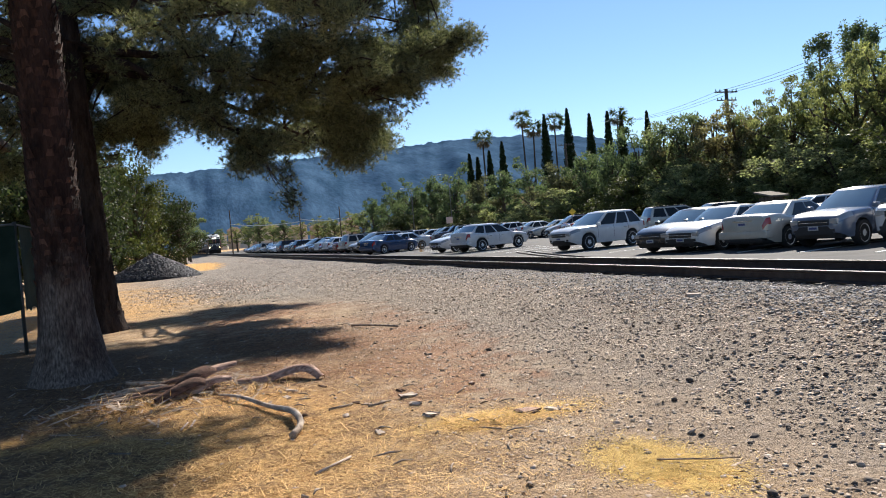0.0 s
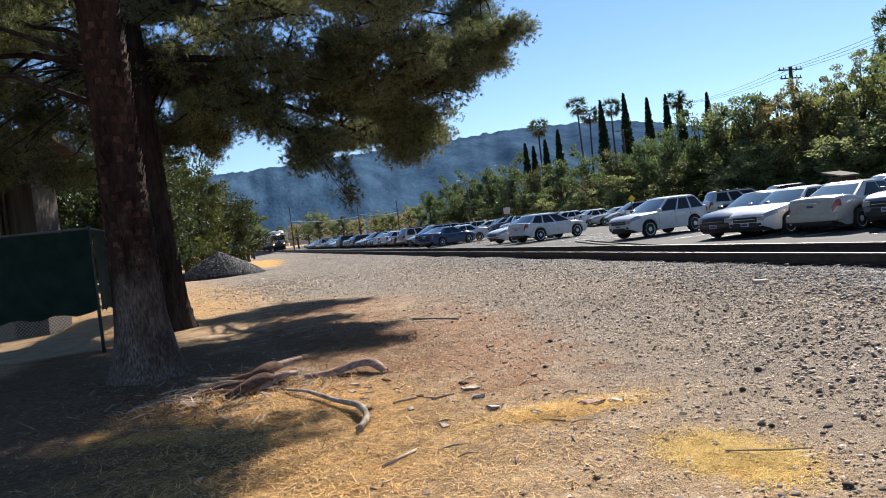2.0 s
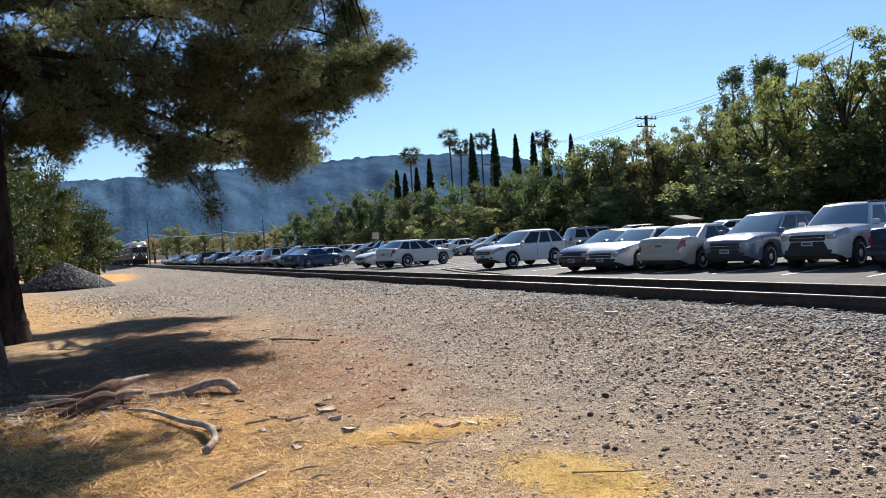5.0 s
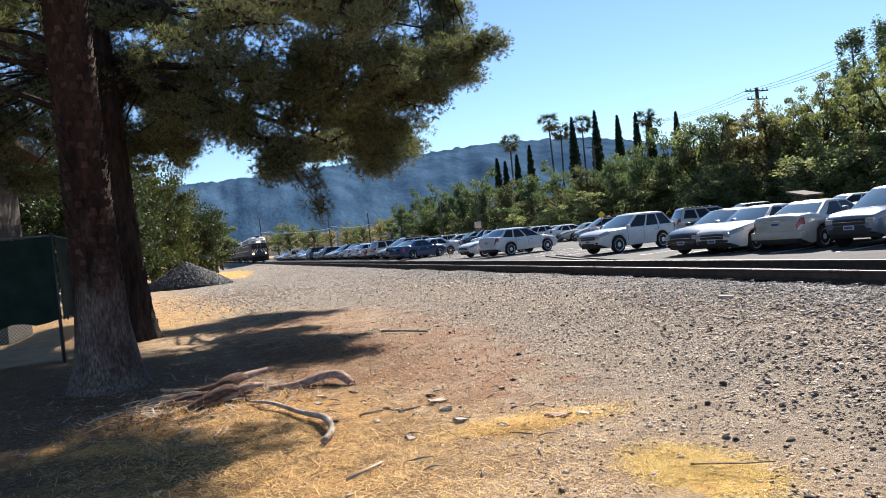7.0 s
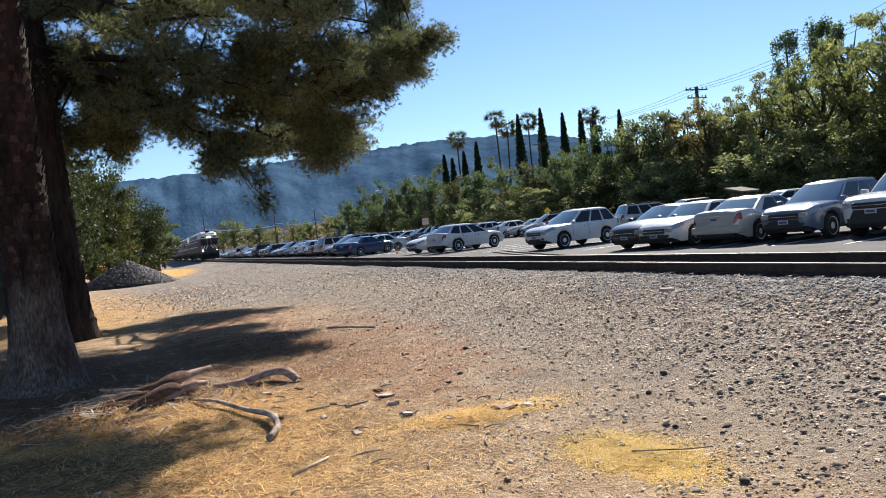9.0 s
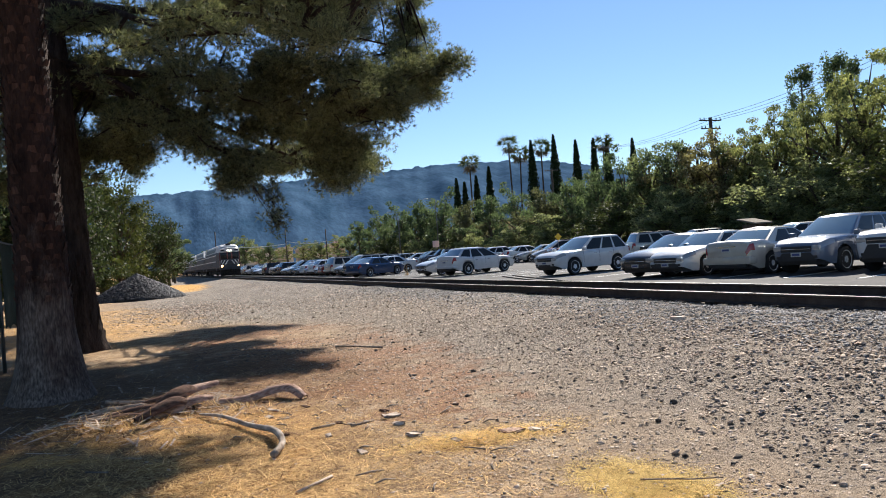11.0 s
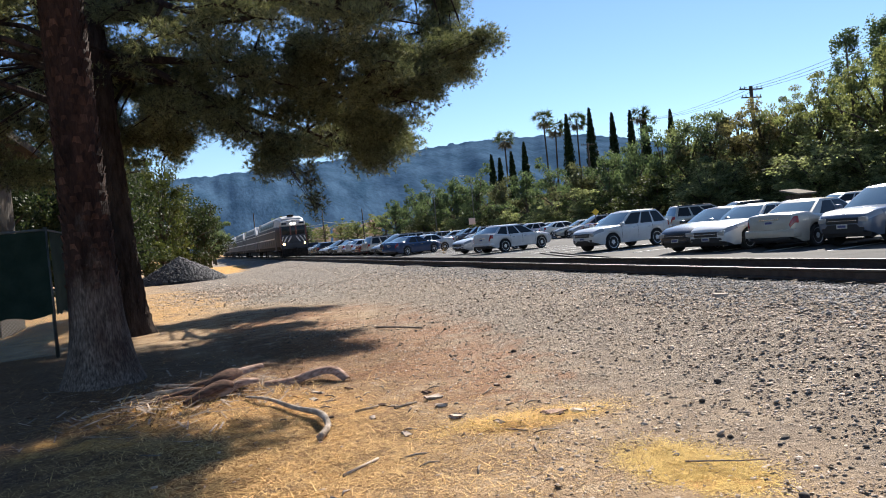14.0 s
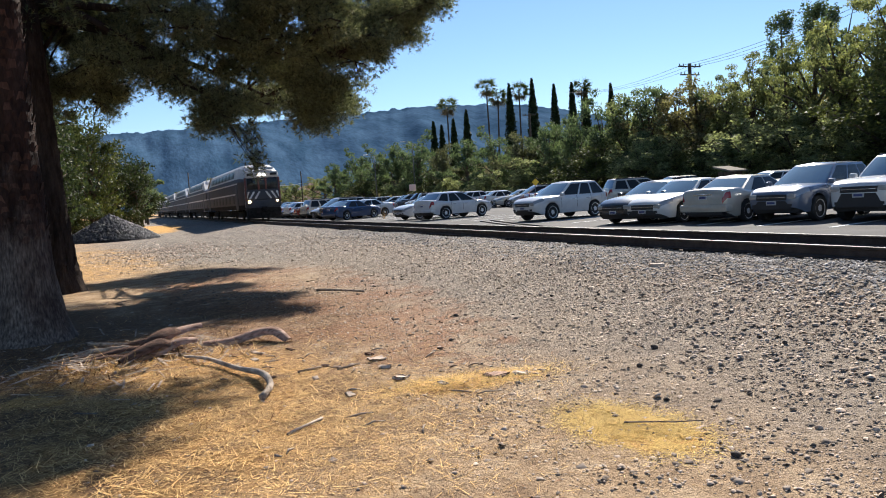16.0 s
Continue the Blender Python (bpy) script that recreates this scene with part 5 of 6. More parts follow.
def pine(base, height, r0, r1, limbs, seed, label, lean, scales, dense=1.0):
    """A pine beside the fence: trunk, limbs that reach out to their ends, twigs and needle tufts."""
    rng, gen = random.Random(seed), np.random.default_rng(seed)
    root = tagged(new("pine_tree"), label, "tree", "pines beside the fence")
    root.matrix_basis = pose(*base)
    part("trunk", finish(mesh_of("trunk", *scaly_trunk(base, height, r0, r1, seed, lean, scales), M_FOOTED if scales is True else M_BARK), 35), root, "dark scaly trunk with a flared foot")
    b = Vector(base)
    mids, sizes, loose, tubes, stems = [], [], [], [], []
    for n, (end, z0, thick, fill) in enumerate(sorted(limbs, key=lambda q: -q[2])):
        e = end - b
        s = Vector((lean[0] * z0 / height, lean[1] * z0 / height, z0))
        if n > 11:
            s = min(stems, key=lambda q: (q - e).length + 0.35 * abs(q.z - e.z))
        bow = min(1.0, (e - s).length / 5)
        mid1 = s.lerp(e, 0.33) + Vector((rng.uniform(-0.25, 0.25), rng.uniform(-0.25, 0.25), rng.uniform(0.1, 0.5))) * bow
        mid2 = s.lerp(e, 0.68) + Vector((rng.uniform(-0.3, 0.3), rng.uniform(-0.3, 0.3), rng.uniform(0.0, 0.4))) * bow
        curve = [s, mid1, mid2, e]
        if n <= 11:
            stems += [mid1.lerp(mid2, q) for q in (-0.4, 0.0, 0.4, 0.8)] + [mid2.lerp(e, q) for q in (0.1, 0.4, 0.7)]
        else:
            thick = min(thick, 0.045)
        tubes.append(tube(curve, [thick, thick * 0.75, thick * 0.45, thick * 0.12], 7, 0.12, rng))
        reach = (e - s).length
        tight = fill < 0
        for i in range(max(2, round(abs(fill) * (3.2 if tight else 2.3) * dense))):
            t = 1 - (0.07 if tight else 0.75 if n > 11 else 0.5) * rng.random() ** 1.2
            k = t * 3
            j = min(int(k), 2)
            c = curve[j].lerp(curve[j + 1], k - j)
            thin = -1.3 < fill < 0
            off = Vector((gen.normal(), gen.normal(), gen.normal() * 0.5)) * (0.13 if thin else 0.24 if tight else 0.26 + 0.04 * reach * (1.15 - t))
            tip = c + off
            tubes.append(tube([c, (c + tip) / 2 + Vector((0, 0, 0.05)), tip], [0.022, 0.016, 0.006], 4))
            mids.append(tuple(tip))
            sizes.append(rng.uniform(0.3, 0.5) if tight and not thin else rng.uniform(0.24, 0.44) * (0.6 if thin else 1.0))
            loose.append(thin)
    part("branchwork", mesh_of("branchwork", *join(tubes), M_BARK, True), root, "dark drooping limbs and twigs")
    high = np.array([q[2] > 1.65 + 0.37 * math.hypot(q[0] + b.x, q[1] + b.y) for q in mids])
    mids, sizes, loose = np.array(mids), np.array(sizes), np.array(loose)
    fine = ~high & ~loose
    v = np.concatenate([puff_needles(mids[fine], sizes[fine], 50, 0.135, gen, 0.0072, 10), puff_needles(mids[loose], sizes[loose], 15, 0.14, gen, 0.006, 9), puff_needles(mids[high], sizes[high], 24, 0.18, gen, 0.02, 7)])
    part("crown", fast_mesh("crown", v, np.arange(len(v)), 3, M_LEAF["needle"]), root, "olive needle tufts with gaps of sky")
    return root


reach = [(21.4, 19.5, 17.0), (20.6, 16.0, 17.3), (20.4, 14.2, 17.8), (19.8, 12.2, 19.4), (18.6, 11.0, 19.8), (17.4, 9.9, 19.6), (17.8, 12.0, 19.4), (16.6, 9.0, 22.4), (15.6, 7.6, 23), (14.4, 6.6, 22.4), (12.8, 6.6, 21.5), (17.0, 8.4, 27), (15.0, 8.0, 27), (10.6, 7.2, 18.4), (8.6, 7.4, 18.2), (6.6, 7.6, 18), (4.2, 8.8, 17.6), (1.8, 9.6, 17.2), (0.0, 10.2, 17)]
reach += [(20.6, 18.0, 18), (18.2, 15.5, 18.4), (16.0, 13.0, 18.8), (13.8, 10.6, 19), (11.8, 10.4, 18.6), (9.6, 11.6, 18.4), (7.4, 12.0, 18), (5.0, 12.6, 17.6), (2.4, 13.6, 17.4), (14.6, 16.5, 18.4), (11.0, 15.5, 18.2), (7.6, 16.5, 18), (4.0, 17.5, 17.6), (17.4, 19.8, 18), (13.0, 20.5, 18), (9.0, 21.0, 18), (5.0, 22, 17.6), (20.8, 22.0, 17.4), (16, 24, 17.6), (0.0, 15.5, 17), (0.0, 20, 17)]
# the upper limbs hang nearest, the low ones reach far out behind
limbs2 = [(polar(a, e, r if e < 12.4 else 23.0 if a > 20.3 else 17.0 if e < 14 else 13.6), 5.2 + 0.16 * e + rng.uniform(-0.4, 0.6), 0.06 if n % 5 else 0.11, 2.1 if e > 14 else 3.6) for n, (a, e, r) in enumerate(reach)]
# unseen high limbs, added so the pine shades the ground at left
limbs2 += [(Vector(q), 9.0, 0.08, 6.5) for q in [(4.5, 20, 10), (6.0, 22.5, 10.5), (5.0, 25, 10), (2.5, 23, 11), (3.5, 27, 10.5), (0.5, 25, 11), (6.5, 26.5, 9.8), (1.5, 20, 11.5), (-1.0, 22, 12), (3.0, 18, 11), (7.0, 24.0, 10.2), (0.5, 28, 10.6)]]
limbs2 += [(polar(a, e, r), 6.0 + 0.1 * e, 0.07, 3.4) for a, e, r in [(-1.5, 6.6, 21), (-0.6, 7.4, 22), (-2.8, 6.4, 22), (-1.5, 9, 22), (-1.5, 7.6, 20), (-1.0, 11, 21), (-2.5, 14, 21), (-0.5, 17, 21), (-4, 19, 20), (-6.5, 9, 21), (-8, 12, 22), (-8, 17, 21), (-12, 10, 22), (-12, 18, 21), (-15, 13, 21), (-15, 8, 22), (0.8, 12, 21), (1.5, 18, 21), (-10, 7, 23), (-4.5, 7, 22)]]
limbs2 += [(polar(-3.0, 9.5, 17.2), 6.2, 0.08, 3), (polar(-3.0, 13, 16.8), 6.8, 0.08, 3), (polar(-5.0, 16, 17), 7.4, 0.08, 3), (polar(-9.5, 11, 19), 6.6, 0.08, 3), (polar(-11, 15, 18), 7.4, 0.08, 3)]
# the full right-hand end and the low dark lobe
limbs2 += [(polar(a, e, r), 6.0 + 0.14 * e, 0.07, -3.0) for a, e, r in [(20.4, 16.6, 23.5), (20.1, 14.6, 23), (20.4, 18.4, 24), (19.2, 13.2, 22.5), (19.4, 15.4, 23), (18.2, 12.8, 21), (18.0, 14.8, 22), (16.4, 12.2, 20.5), (19.2, 17.2, 23.5), (16.6, 16.4, 22.5), (15.4, 8.4, 21), (14.9, 7.2, 21.5), (14.4, 6.3, 21.5), (13.4, 5.6, 21.5), (12.8, 6.8, 21), (14.2, 8.4, 20.5), (12.6, 8.8, 20), (7.0, 6.2, 18.2), (6.2, 6.6, 18.2)]]
# dense growth round the upper trunk
limbs2 += [(polar(a, e, r), 5.4 + 0.12 * e, 0.06, 3.0) for a, e, r in [(0.5, 11.4, 19.5), (2.2, 12.6, 19), (3.8, 11.2, 19.5), (1.2, 14.8, 19), (3.6, 15.0, 18.5), (5.6, 13.8, 19), (-0.8, 13.2, 19.5), (2.4, 17.0, 19), (6.0, 10.0, 19.5), (7.8, 13.4, 19), (6.6, 16.6, 19), (-3.0, 16.2, 19), (-1.0, 17.4, 19), (1.0, 9.6, 19.5), (4.6, 8.6, 19.5), (9.4, 15.2, 19.5), (-4.5, 12.5, 19.5), (6.4, 11.6, 20), (7.6, 10.8, 20), (8.8, 11.2, 20), (5.2, 12.2, 20), (9.8, 10.6, 20.5)]]
limbs2 += [(polar(a, e, r), 4.6 + 0.12 * e, 0.05, -3.4) for a, e, r in [(-5.4, 10.4, 20.5), (-4.2, 9.0, 20.5), (-2.9, 8.4, 20.5), (-1.6, 9.6, 20), (-0.4, 8.8, 20), (-5.6, 13.0, 20.5), (-4.0, 14.4, 20), (-2.6, 12.0, 20.5), (-1.4, 14.6, 20), (-5.2, 16.4, 20), (-3.4, 17.8, 20), (0.4, 13.2, 20), (1.6, 10.8, 20), (0.2, 16.4, 20), (2.6, 9.4, 20), (-7.0, 11.2, 20.5), (-7.4, 15, 20.5)]]
limbs2 += [(polar(-18 + 1.75 * i + rng.uniform(-0.6, 0.6), 7.0 + 2.6 * j + rng.uniform(-0.8, 0.8), 20.5 + rng.uniform(-0.8, 1.5)), 4.5 + 0.8 * j, 0.045, -3.2) for i in range(8) for j in range(6)]
# unseen bunches above the view, added to keep sun off the left ground
limbs2 += [(Vector((x + rng.uniform(-0.3, 0.3) + 0.898 * 11.4, y + rng.uniform(-0.3, 0.3) + 1.110 * 11.4, 11.4)), 10.5, 0.04, -3.6) for x in (-8.2, -7.2, -6.2, -5.2, -4.3, -3.4, -2.5, -1.7) for y in (9.2, 10.3, 11.5, 12.6, 13.8, 15.0, 16.3, 17.6, 18.8)]
# a thin spray that hangs by itself
limbs2 += [(polar(a, e, 18.2), 6.0, 0.02, -0.6) for a, e in [(9.0, 6.0), (8.7, 5.2), (9.3, 4.8), (9.0, 4.2), (9.5, 3.9), (8.8, 3.4), (9.3, 3.3), (9.6, 2.9), (9.2, 2.6)]]
# needle bunches added to shade the dirt beside the trunks; high ones are unseen
bunches = [(2.3, 13.8, 6.3), (1.9, 14.0, 6.5), (1.3, 14.3, 6.5), (0.6, 14.3, 6.0), (0.0, 14.2, 5.3), (-0.6, 14.0, 5.0), (1.6, 14.9, 6.0), (0.4, 13.4, 5.6), (0.3, 12.0, 6.3), (1.0, 12.1, 6.5), (1.6, 12.3, 6.7), (-0.3, 11.9, 6.1), (1.9, 12.9, 6.9)]
bunches += [(0.7, 12.8, 6.3), (1.3, 13.4, 6.6), (0.0, 12.8, 6.1), (2.0, 11.7, 6.9), (0.9, 15.2, 5.9), (2.9, 20.1, 4.9), (2.4, 19.9, 5.2), (1.6, 20.3, 5.5), (0.8, 20.0, 5.3), (0.0, 20.4, 5.1), (-0.8, 20.2, 5.0), (1.2, 19.3, 5.5), (-0.4, 19.2, 5.2), (0.2, 19.7, 5.2), (1.8, 19.5, 5.4), (-0.3, 20.0, 5.0), (2.3, 20.7, 5.2), (1.4, 20.8, 5.3), (2.0, 21.2, 5.5), (1.0, 21.5, 5.3), (0.6, 18.8, 5.3), (1.4, 18.7, 5.4),
]
bunches += [(-0.05, 6.8, 9.2), (-0.4, 6.75, 9.2), (-0.6, 7.4, 9.6), (-0.5, 6.8, 9.3), (-0.35, 5.8, 8.9), (-0.65, 6.3, 9.1), (-0.9, 7.8, 9.8), (-0.95, 6.9, 9.3), (-0.85, 5.7, 8.8), (-1.3, 5.3, 8.6), (-1.4, 6.3, 9.1), (-1.4, 7.4, 9.6),
           (-1.9, 6.0, 8.6), (-1.9, 7.1, 9.2), (-2.4, 7.4, 9.6), (-2.6, 8.2, 9.8), (-2.5, 5.4, 8.6), (-2.1, 4.8, 8.3), (-2.9, 6.6, 9.2),
           (-0.8, 10.9, 6.2), (-1.5, 10.5, 6.2), (-2.2, 10.5, 6.3), (-0.5, 11.7, 6.0), (-2.4, 9.6, 7.2), (-1.9, 11.6, 5.9), (-2.8, 11.2, 6.4), (-1.6, 8.6, 8.0), (-0.6, 12.7, 5.6), (-1.6, 12.9, 5.4), (-2.6, 12.6, 5.6)]
# bunches added sunward of the house wall to keep it shaded
limbs2 += [(Vector((x + 3.77, y + 4.66, z + 4.2)), 7.5, 0.05, -3.4) for x, y, z in [(-4.9, 22.6, 1.8), (-4.9, 23.8, 1.8), (-4.9, 25.2, 1.8), (-4.9, 22.6, 3.0), (-4.9, 23.8, 3.1), (-4.9, 25.2, 3.2), (-4.9, 23.0, 4.2), (-4.9, 24.4, 4.3), (-4.9, 25.5, 4.3)]]
limbs2 += [(Vector((x + 0.898 * z, y + 1.110 * z, z)), z + 1.0 if z < 8 else 9.5, 0.05, -5.0 if z < 8 else -2.7) for x, y, z in bunches]
pine((-1.42, 18.9, 0.0), 13.0, 0.285, 0.15, limbs2, 5, "large pine with long drooping limbs reaching over the dirt", (-0.4, 0.2), "plates")
# limbs above about 7.5 m are unseen, added to block sun and sky
limbs1 = [(Vector((x, y, z)), z - 1.0, 0.055, 6.0 if x < -2.5 and z < 8 else 4.0) for x, y, z in [(-4.2, 12.5, 5.6), (-5.0, 10.8, 6.4), (-3.6, 14.5, 5.8), (-4.8, 15.0, 6.8), (-3.0, 13.6, 7.4), (0.9, 14.0, 8.6), (-5.6, 13.2, 4.9), (-6.4, 15.5, 5.6), (-4.6, 17.0, 5.4), (-5.8, 17.5, 6.8), (-7.0, 14.0, 6.6), (-3.4, 16.5, 6.6), (1.6, 9.6, 7.6), (2.4, 10.2, 8.0), (1.0, 8.6, 8.2), (2.9, 9.0, 8.4), (0.6, 10.8, 8.6), (-2.6, 9.0, 8.0), (-4, 8, 8), (-6, 7, 8.5), (-5, 11, 9), (-1.5, 7, 8.6), (-3, 5.5, 8.5), (-0.5, 13.5, 9), (-7, 9.5, 8), (-6.5, 12, 9.5), (-2.2, 14.8, 9.4), (1.8, 13.5, 9.4)]]
pine((-1.36, 11.75, 0.0), 11.0, 0.335, 0.24, limbs1, 9, "tall pine with a scaly trunk and a flared pale foot", (-0.12, 0.1), True, 2.0)


# ---- fence, house and poles ----
M_POST = plain("galvanised_post", (0.16, 0.165, 0.16), 0.5, 0.6)
M_MESHWIRE = plain("chain_link_wire", (0.30, 0.31, 0.30), 0.45, 0.7)
M_SCREENCLOTH = surface("dark_green_screen_cloth", (0.010, 0.022, 0.016), (0.022, 0.038, 0.028), 3, 90, 0.9, 0, 0.3)
M_STUCCO = surface("beige_stucco", (0.16, 0.135, 0.105), (0.22, 0.19, 0.15), 2, 60, 0.9)
M_SHINGLE = surface("brown_shingle", (0.04, 0.032, 0.026), (0.08, 0.066, 0.054), 3, 30, 0.95)


def link_panel(x0, y0, x1, y1, z0, z1, step=0.065, w=0.005):
    """Chain link: two sets of slanting wires."""
    L, h = math.hypot(x1 - x0, y1 - y0), z1 - z0
    d = Vector(((x1 - x0) / L, (y1 - y0) / L, 0))
    n = Vector((-d.y, d.x, 0)) * w
    verts, loops = [], []
    k = int((L + h) / step)
    for i in range(k):
        s = i * step
        for sign in (0, 1):
            a0, a1 = max(0, s - h), min(L, s)
            za, zb = (s - a0, s - a1)
            if sign:
                pa, pb = (L - a0, za), (L - a1, zb)
            else:
                pa, pb = (a0, za), (a1, zb)
            p, q = Vector((x0, y0, z0)) + d * pa[0] + Vector((0, 0, pa[1])), Vector((x0, y0, z0)) + d * pb[0] + Vector((0, 0, pb[1]))
            u = Vector((0, 0, w))
            m = len(verts)
            verts += [p - u, p + u, q + u, q - u]
            loops += [m, m + 1, m + 2, m + 3]
    return fast_mesh("chain_link", [tuple(v) for v in verts], loops, 4, M_MESHWIRE)


def fence():
    root = tagged(new("fence"), "chain-link fence with dark green screen cloth", "fence")
    corner = (-2.62, 16.1)
    runs = [((-14.5, 15.5), corner), (corner, (-2.75, 30.0))]
    for (x0, y0), (x1, y1) in runs:
        L = math.hypot(x1 - x0, y1 - y0)
        n = max(2, round(L / 2.4))
        for i in range(n + 1):
            x, y = x0 + (x1 - x0) * i / n, y0 + (y1 - y0) * i / n
            part("post", mesh_of("post", *tube([(x, y, -0.2), (x, y, 2.5)], [0.035, 0.035], 8), M_POST, True), root, "dark metal post")
        part("top_rail", mesh_of("top_rail", *tube([(x0, y0, 2.45), (x1, y1, 2.45)], [0.024, 0.024], 7), M_POST, True), root)
        part("chain_link", link_panel(x0, y0, x1, y1, 0.04, 0.95), root, "grey chain-link mesh")
        dx, dy = (x1 - x0) / L, (y1 - y0) / L
        v, f = [], []
        m = 60
        for i in range(m + 1):
            for z in (0.80 + 0.04 * math.sin(i * 1.7), 1.6, 2.42):
                o = 0.05 + 0.018 * math.sin(i * 0.9 + z)
                v.append((x0 + dx * L * i / m + dy * o, y0 + dy * L * i / m - dx * o, z))
        for i in range(m):
            for k in (0, 1):
                f.append((i * 3 + k, i * 3 + k + 1, i * 3 + k + 4, i * 3 + k + 3))
        part("screen_cloth", mesh_of("screen_cloth", v, f, M_SCREENCLOTH, True), root, "dark green windscreen cloth")


fence()


def house():
    root = tagged(new("house"), "dark wood and stucco house behind the fence, in tree shade", "house")
    m = surface("dark_wood_siding", (0.045, 0.036, 0.028), (0.095, 0.078, 0.062), 2, 40, 0.9, stretch=(4, 4, 0.3))
    part("wall", bm_mesh(box(-18, -4.95, 22.6, 25.6, -0.1, 5.25), "wall", m), root, "dark brown wooden walls")
    part("gable_wall", bm_mesh(box(-18, -5.75, 22.3, 22.6, -0.1, 5.2), "gable_wall", M_STUCCO), root, "beige stucco wall")
    v = [(x, y, z + dz) for dz in (0.0, 0.22) for x, y, z in [(-18.7, 21.6, 5.2), (-4.2, 21.6, 5.2), (-4.2, 26.6, 5.2), (-18.7, 26.6, 5.2)]] + [(-16.5, 24, 5.65), (-6.4, 24, 5.65)]
    part("roof", mesh_of("roof", v, [(3, 2, 1, 0), (0, 1, 5, 4), (1, 2, 6, 5), (2, 3, 7, 6), (3, 0, 4, 7), (4, 5, 9, 8), (5, 6, 9), (6, 7, 8, 9), (7, 4, 8)], M_SHINGLE), root, "brown shingle roof with a deep eave")
    part("downpipe", mesh_of("downpipe", *tube([(-5.65, 22.5, 0.0), (-5.65, 22.5, 5.2)], [0.05, 0.05], 8), M_TRUNK, True), root, "dark downpipe at the corner")


house()


def utility_pole(x, y, z, top, arms, label, r=0.27):
    root = tagged(new("utility_pole"), label, "utility pole", "utility poles")
    part("pole", mesh_of("pole", *tube([(x, y, z - 0.4), (x, y, top)], [r, r * 0.75], 9), M_TRUNK, True), root, "brown wooden pole")
    for dz, half in arms:
        part("crossarm", bm_mesh(box(x - half, x + half, y - 0.07, y + 0.07, top - dz - 0.07, top - dz + 0.07, 0.02), "crossarm", M_TRUNK), root)
        for k in (-0.92, -0.55, 0.55, 0.92):
            part("insulator", mesh_of("insulator", *tube([(x + k * half, y, top - dz + 0.05), (x + k * half, y, top - dz + 0.32)], [0.06, 0.05], 7), M_POST, True), root)
    return root


p = polar(41.3, 8.1, 95)
utility_pole(p.x, p.y, footing(p.x, p.y), p.z, [(0.35, 1.6), (1.3, 1.4), (3.0, 0.9)], "wooden utility pole with two crossarms among the trees")
p = polar(29.8, 5.6, 150)
utility_pole(p.x, p.y, footing(p.x, p.y), p.z, [(0.3, 1.5)], "wooden utility pole with one crossarm on the slope")
far_poles = [(polar(4.55, 2.75, 150)), polar(9.55, 2.6, 150), polar(12.5, 2.4, 150)]
for q in far_poles:
    utility_pole(q.x, q.y, LOT_Z, q.z, [], "bare wooden pole at the far end of the car park", 0.13)
M_CABLE = plain("pale_cable", (0.62, 0.62, 0.60), 0.6)
M_WIRE = plain("black_wire", (0.03, 0.03, 0.03), 0.6)


def span(name, a, b, sag, r, material, label):
    pts = [a.lerp(b, i / 14) - Vector((0, 0, sag * 4 * (i / 14) * (1 - i / 14))) for i in range(15)]
    tagged(new(name, mesh_of(name, *tube(pts, [r] * 15, 5), material, True)), label, "cable")


for a, b in zip(far_poles, far_poles[1:]):
    span("cable", Vector((a.x, a.y - 0.2, 6.1)), Vector((b.x, b.y - 0.2, 5.6)), 0.45, 0.055, M_CABLE, "pale sagging cable strung between far poles")
top = polar(41.3, 8.0, 95)
for k in (-1.4, 0.0, 1.4):
    for az, el, r in ((56, 12.0, 78), (33, 6.9, 150)):
        b = polar(az, el, r)
        span("cable", Vector((top.x + k, top.y, top.z - 0.1)), Vector((b.x + k, b.y, b.z)), 1.0, 0.02, M_WIRE, "thin dark power line over the trees")

# street lamps and signs in the car park
M_SIGNY = plain("yellow_sign", (0.75, 0.52, 0.03), 0.5)
M_SIGNW = plain("pale_orange_sign", (0.75, 0.50, 0.40), 0.5)


def sign(az, r, z, size, material, diamond, label):
    q = polar(az, 0, r)
    root = tagged(new("road_sign"), label, "sign")
    part("post", mesh_of("post", *tube([(q.x, q.y, footing(q.x, q.y) - 0.1), (q.x, q.y, z)], [0.04, 0.04], 7), M_POST, True), root)
    bm = box(-size / 2, size / 2, -0.012, 0.012, -size / 2, size / 2, 0.008)
    part("plate", bm_mesh(bm, "plate", material), root, m=pose(q.x, q.y - 0.06, z, 0, 45 if diamond else 0, -az))


sign(29.9, 62, 2.2, 0.42, M_SIGNY, True, "yellow diamond road sign on a post")
sign(20.7, 105, 2.9, 0.9, M_SIGNW, False, "pale square sign on a post among trees")


def lot_lamp(az, el, r):
    q = polar(az, el, r)
    root = tagged(new("street_lamp"), "tall street lamp with a pale head by the trees", "street lamp", "street lamps")
    z = footing(q.x, q.y)
    part("pole", mesh_of("pole", *tube([(q.x, q.y, z - 0.2), (q.x, q.y, q.z), (q.x - 1.3, q.y - 0.2, q.z + 0.25)], [0.09, 0.06, 0.045], 8), M_POST, True), root)
    part("head", bm_mesh(box(q.x - 1.9, q.x - 1.2, q.y - 0.35, q.y - 0.05, q.z + 0.18, q.z + 0.32, 0.04), "head", M_CABLE), root, "pale lamp head")


lot_lamp(20.9, 4.0, 118)
lot_lamp(18.0, 3.2, 125)


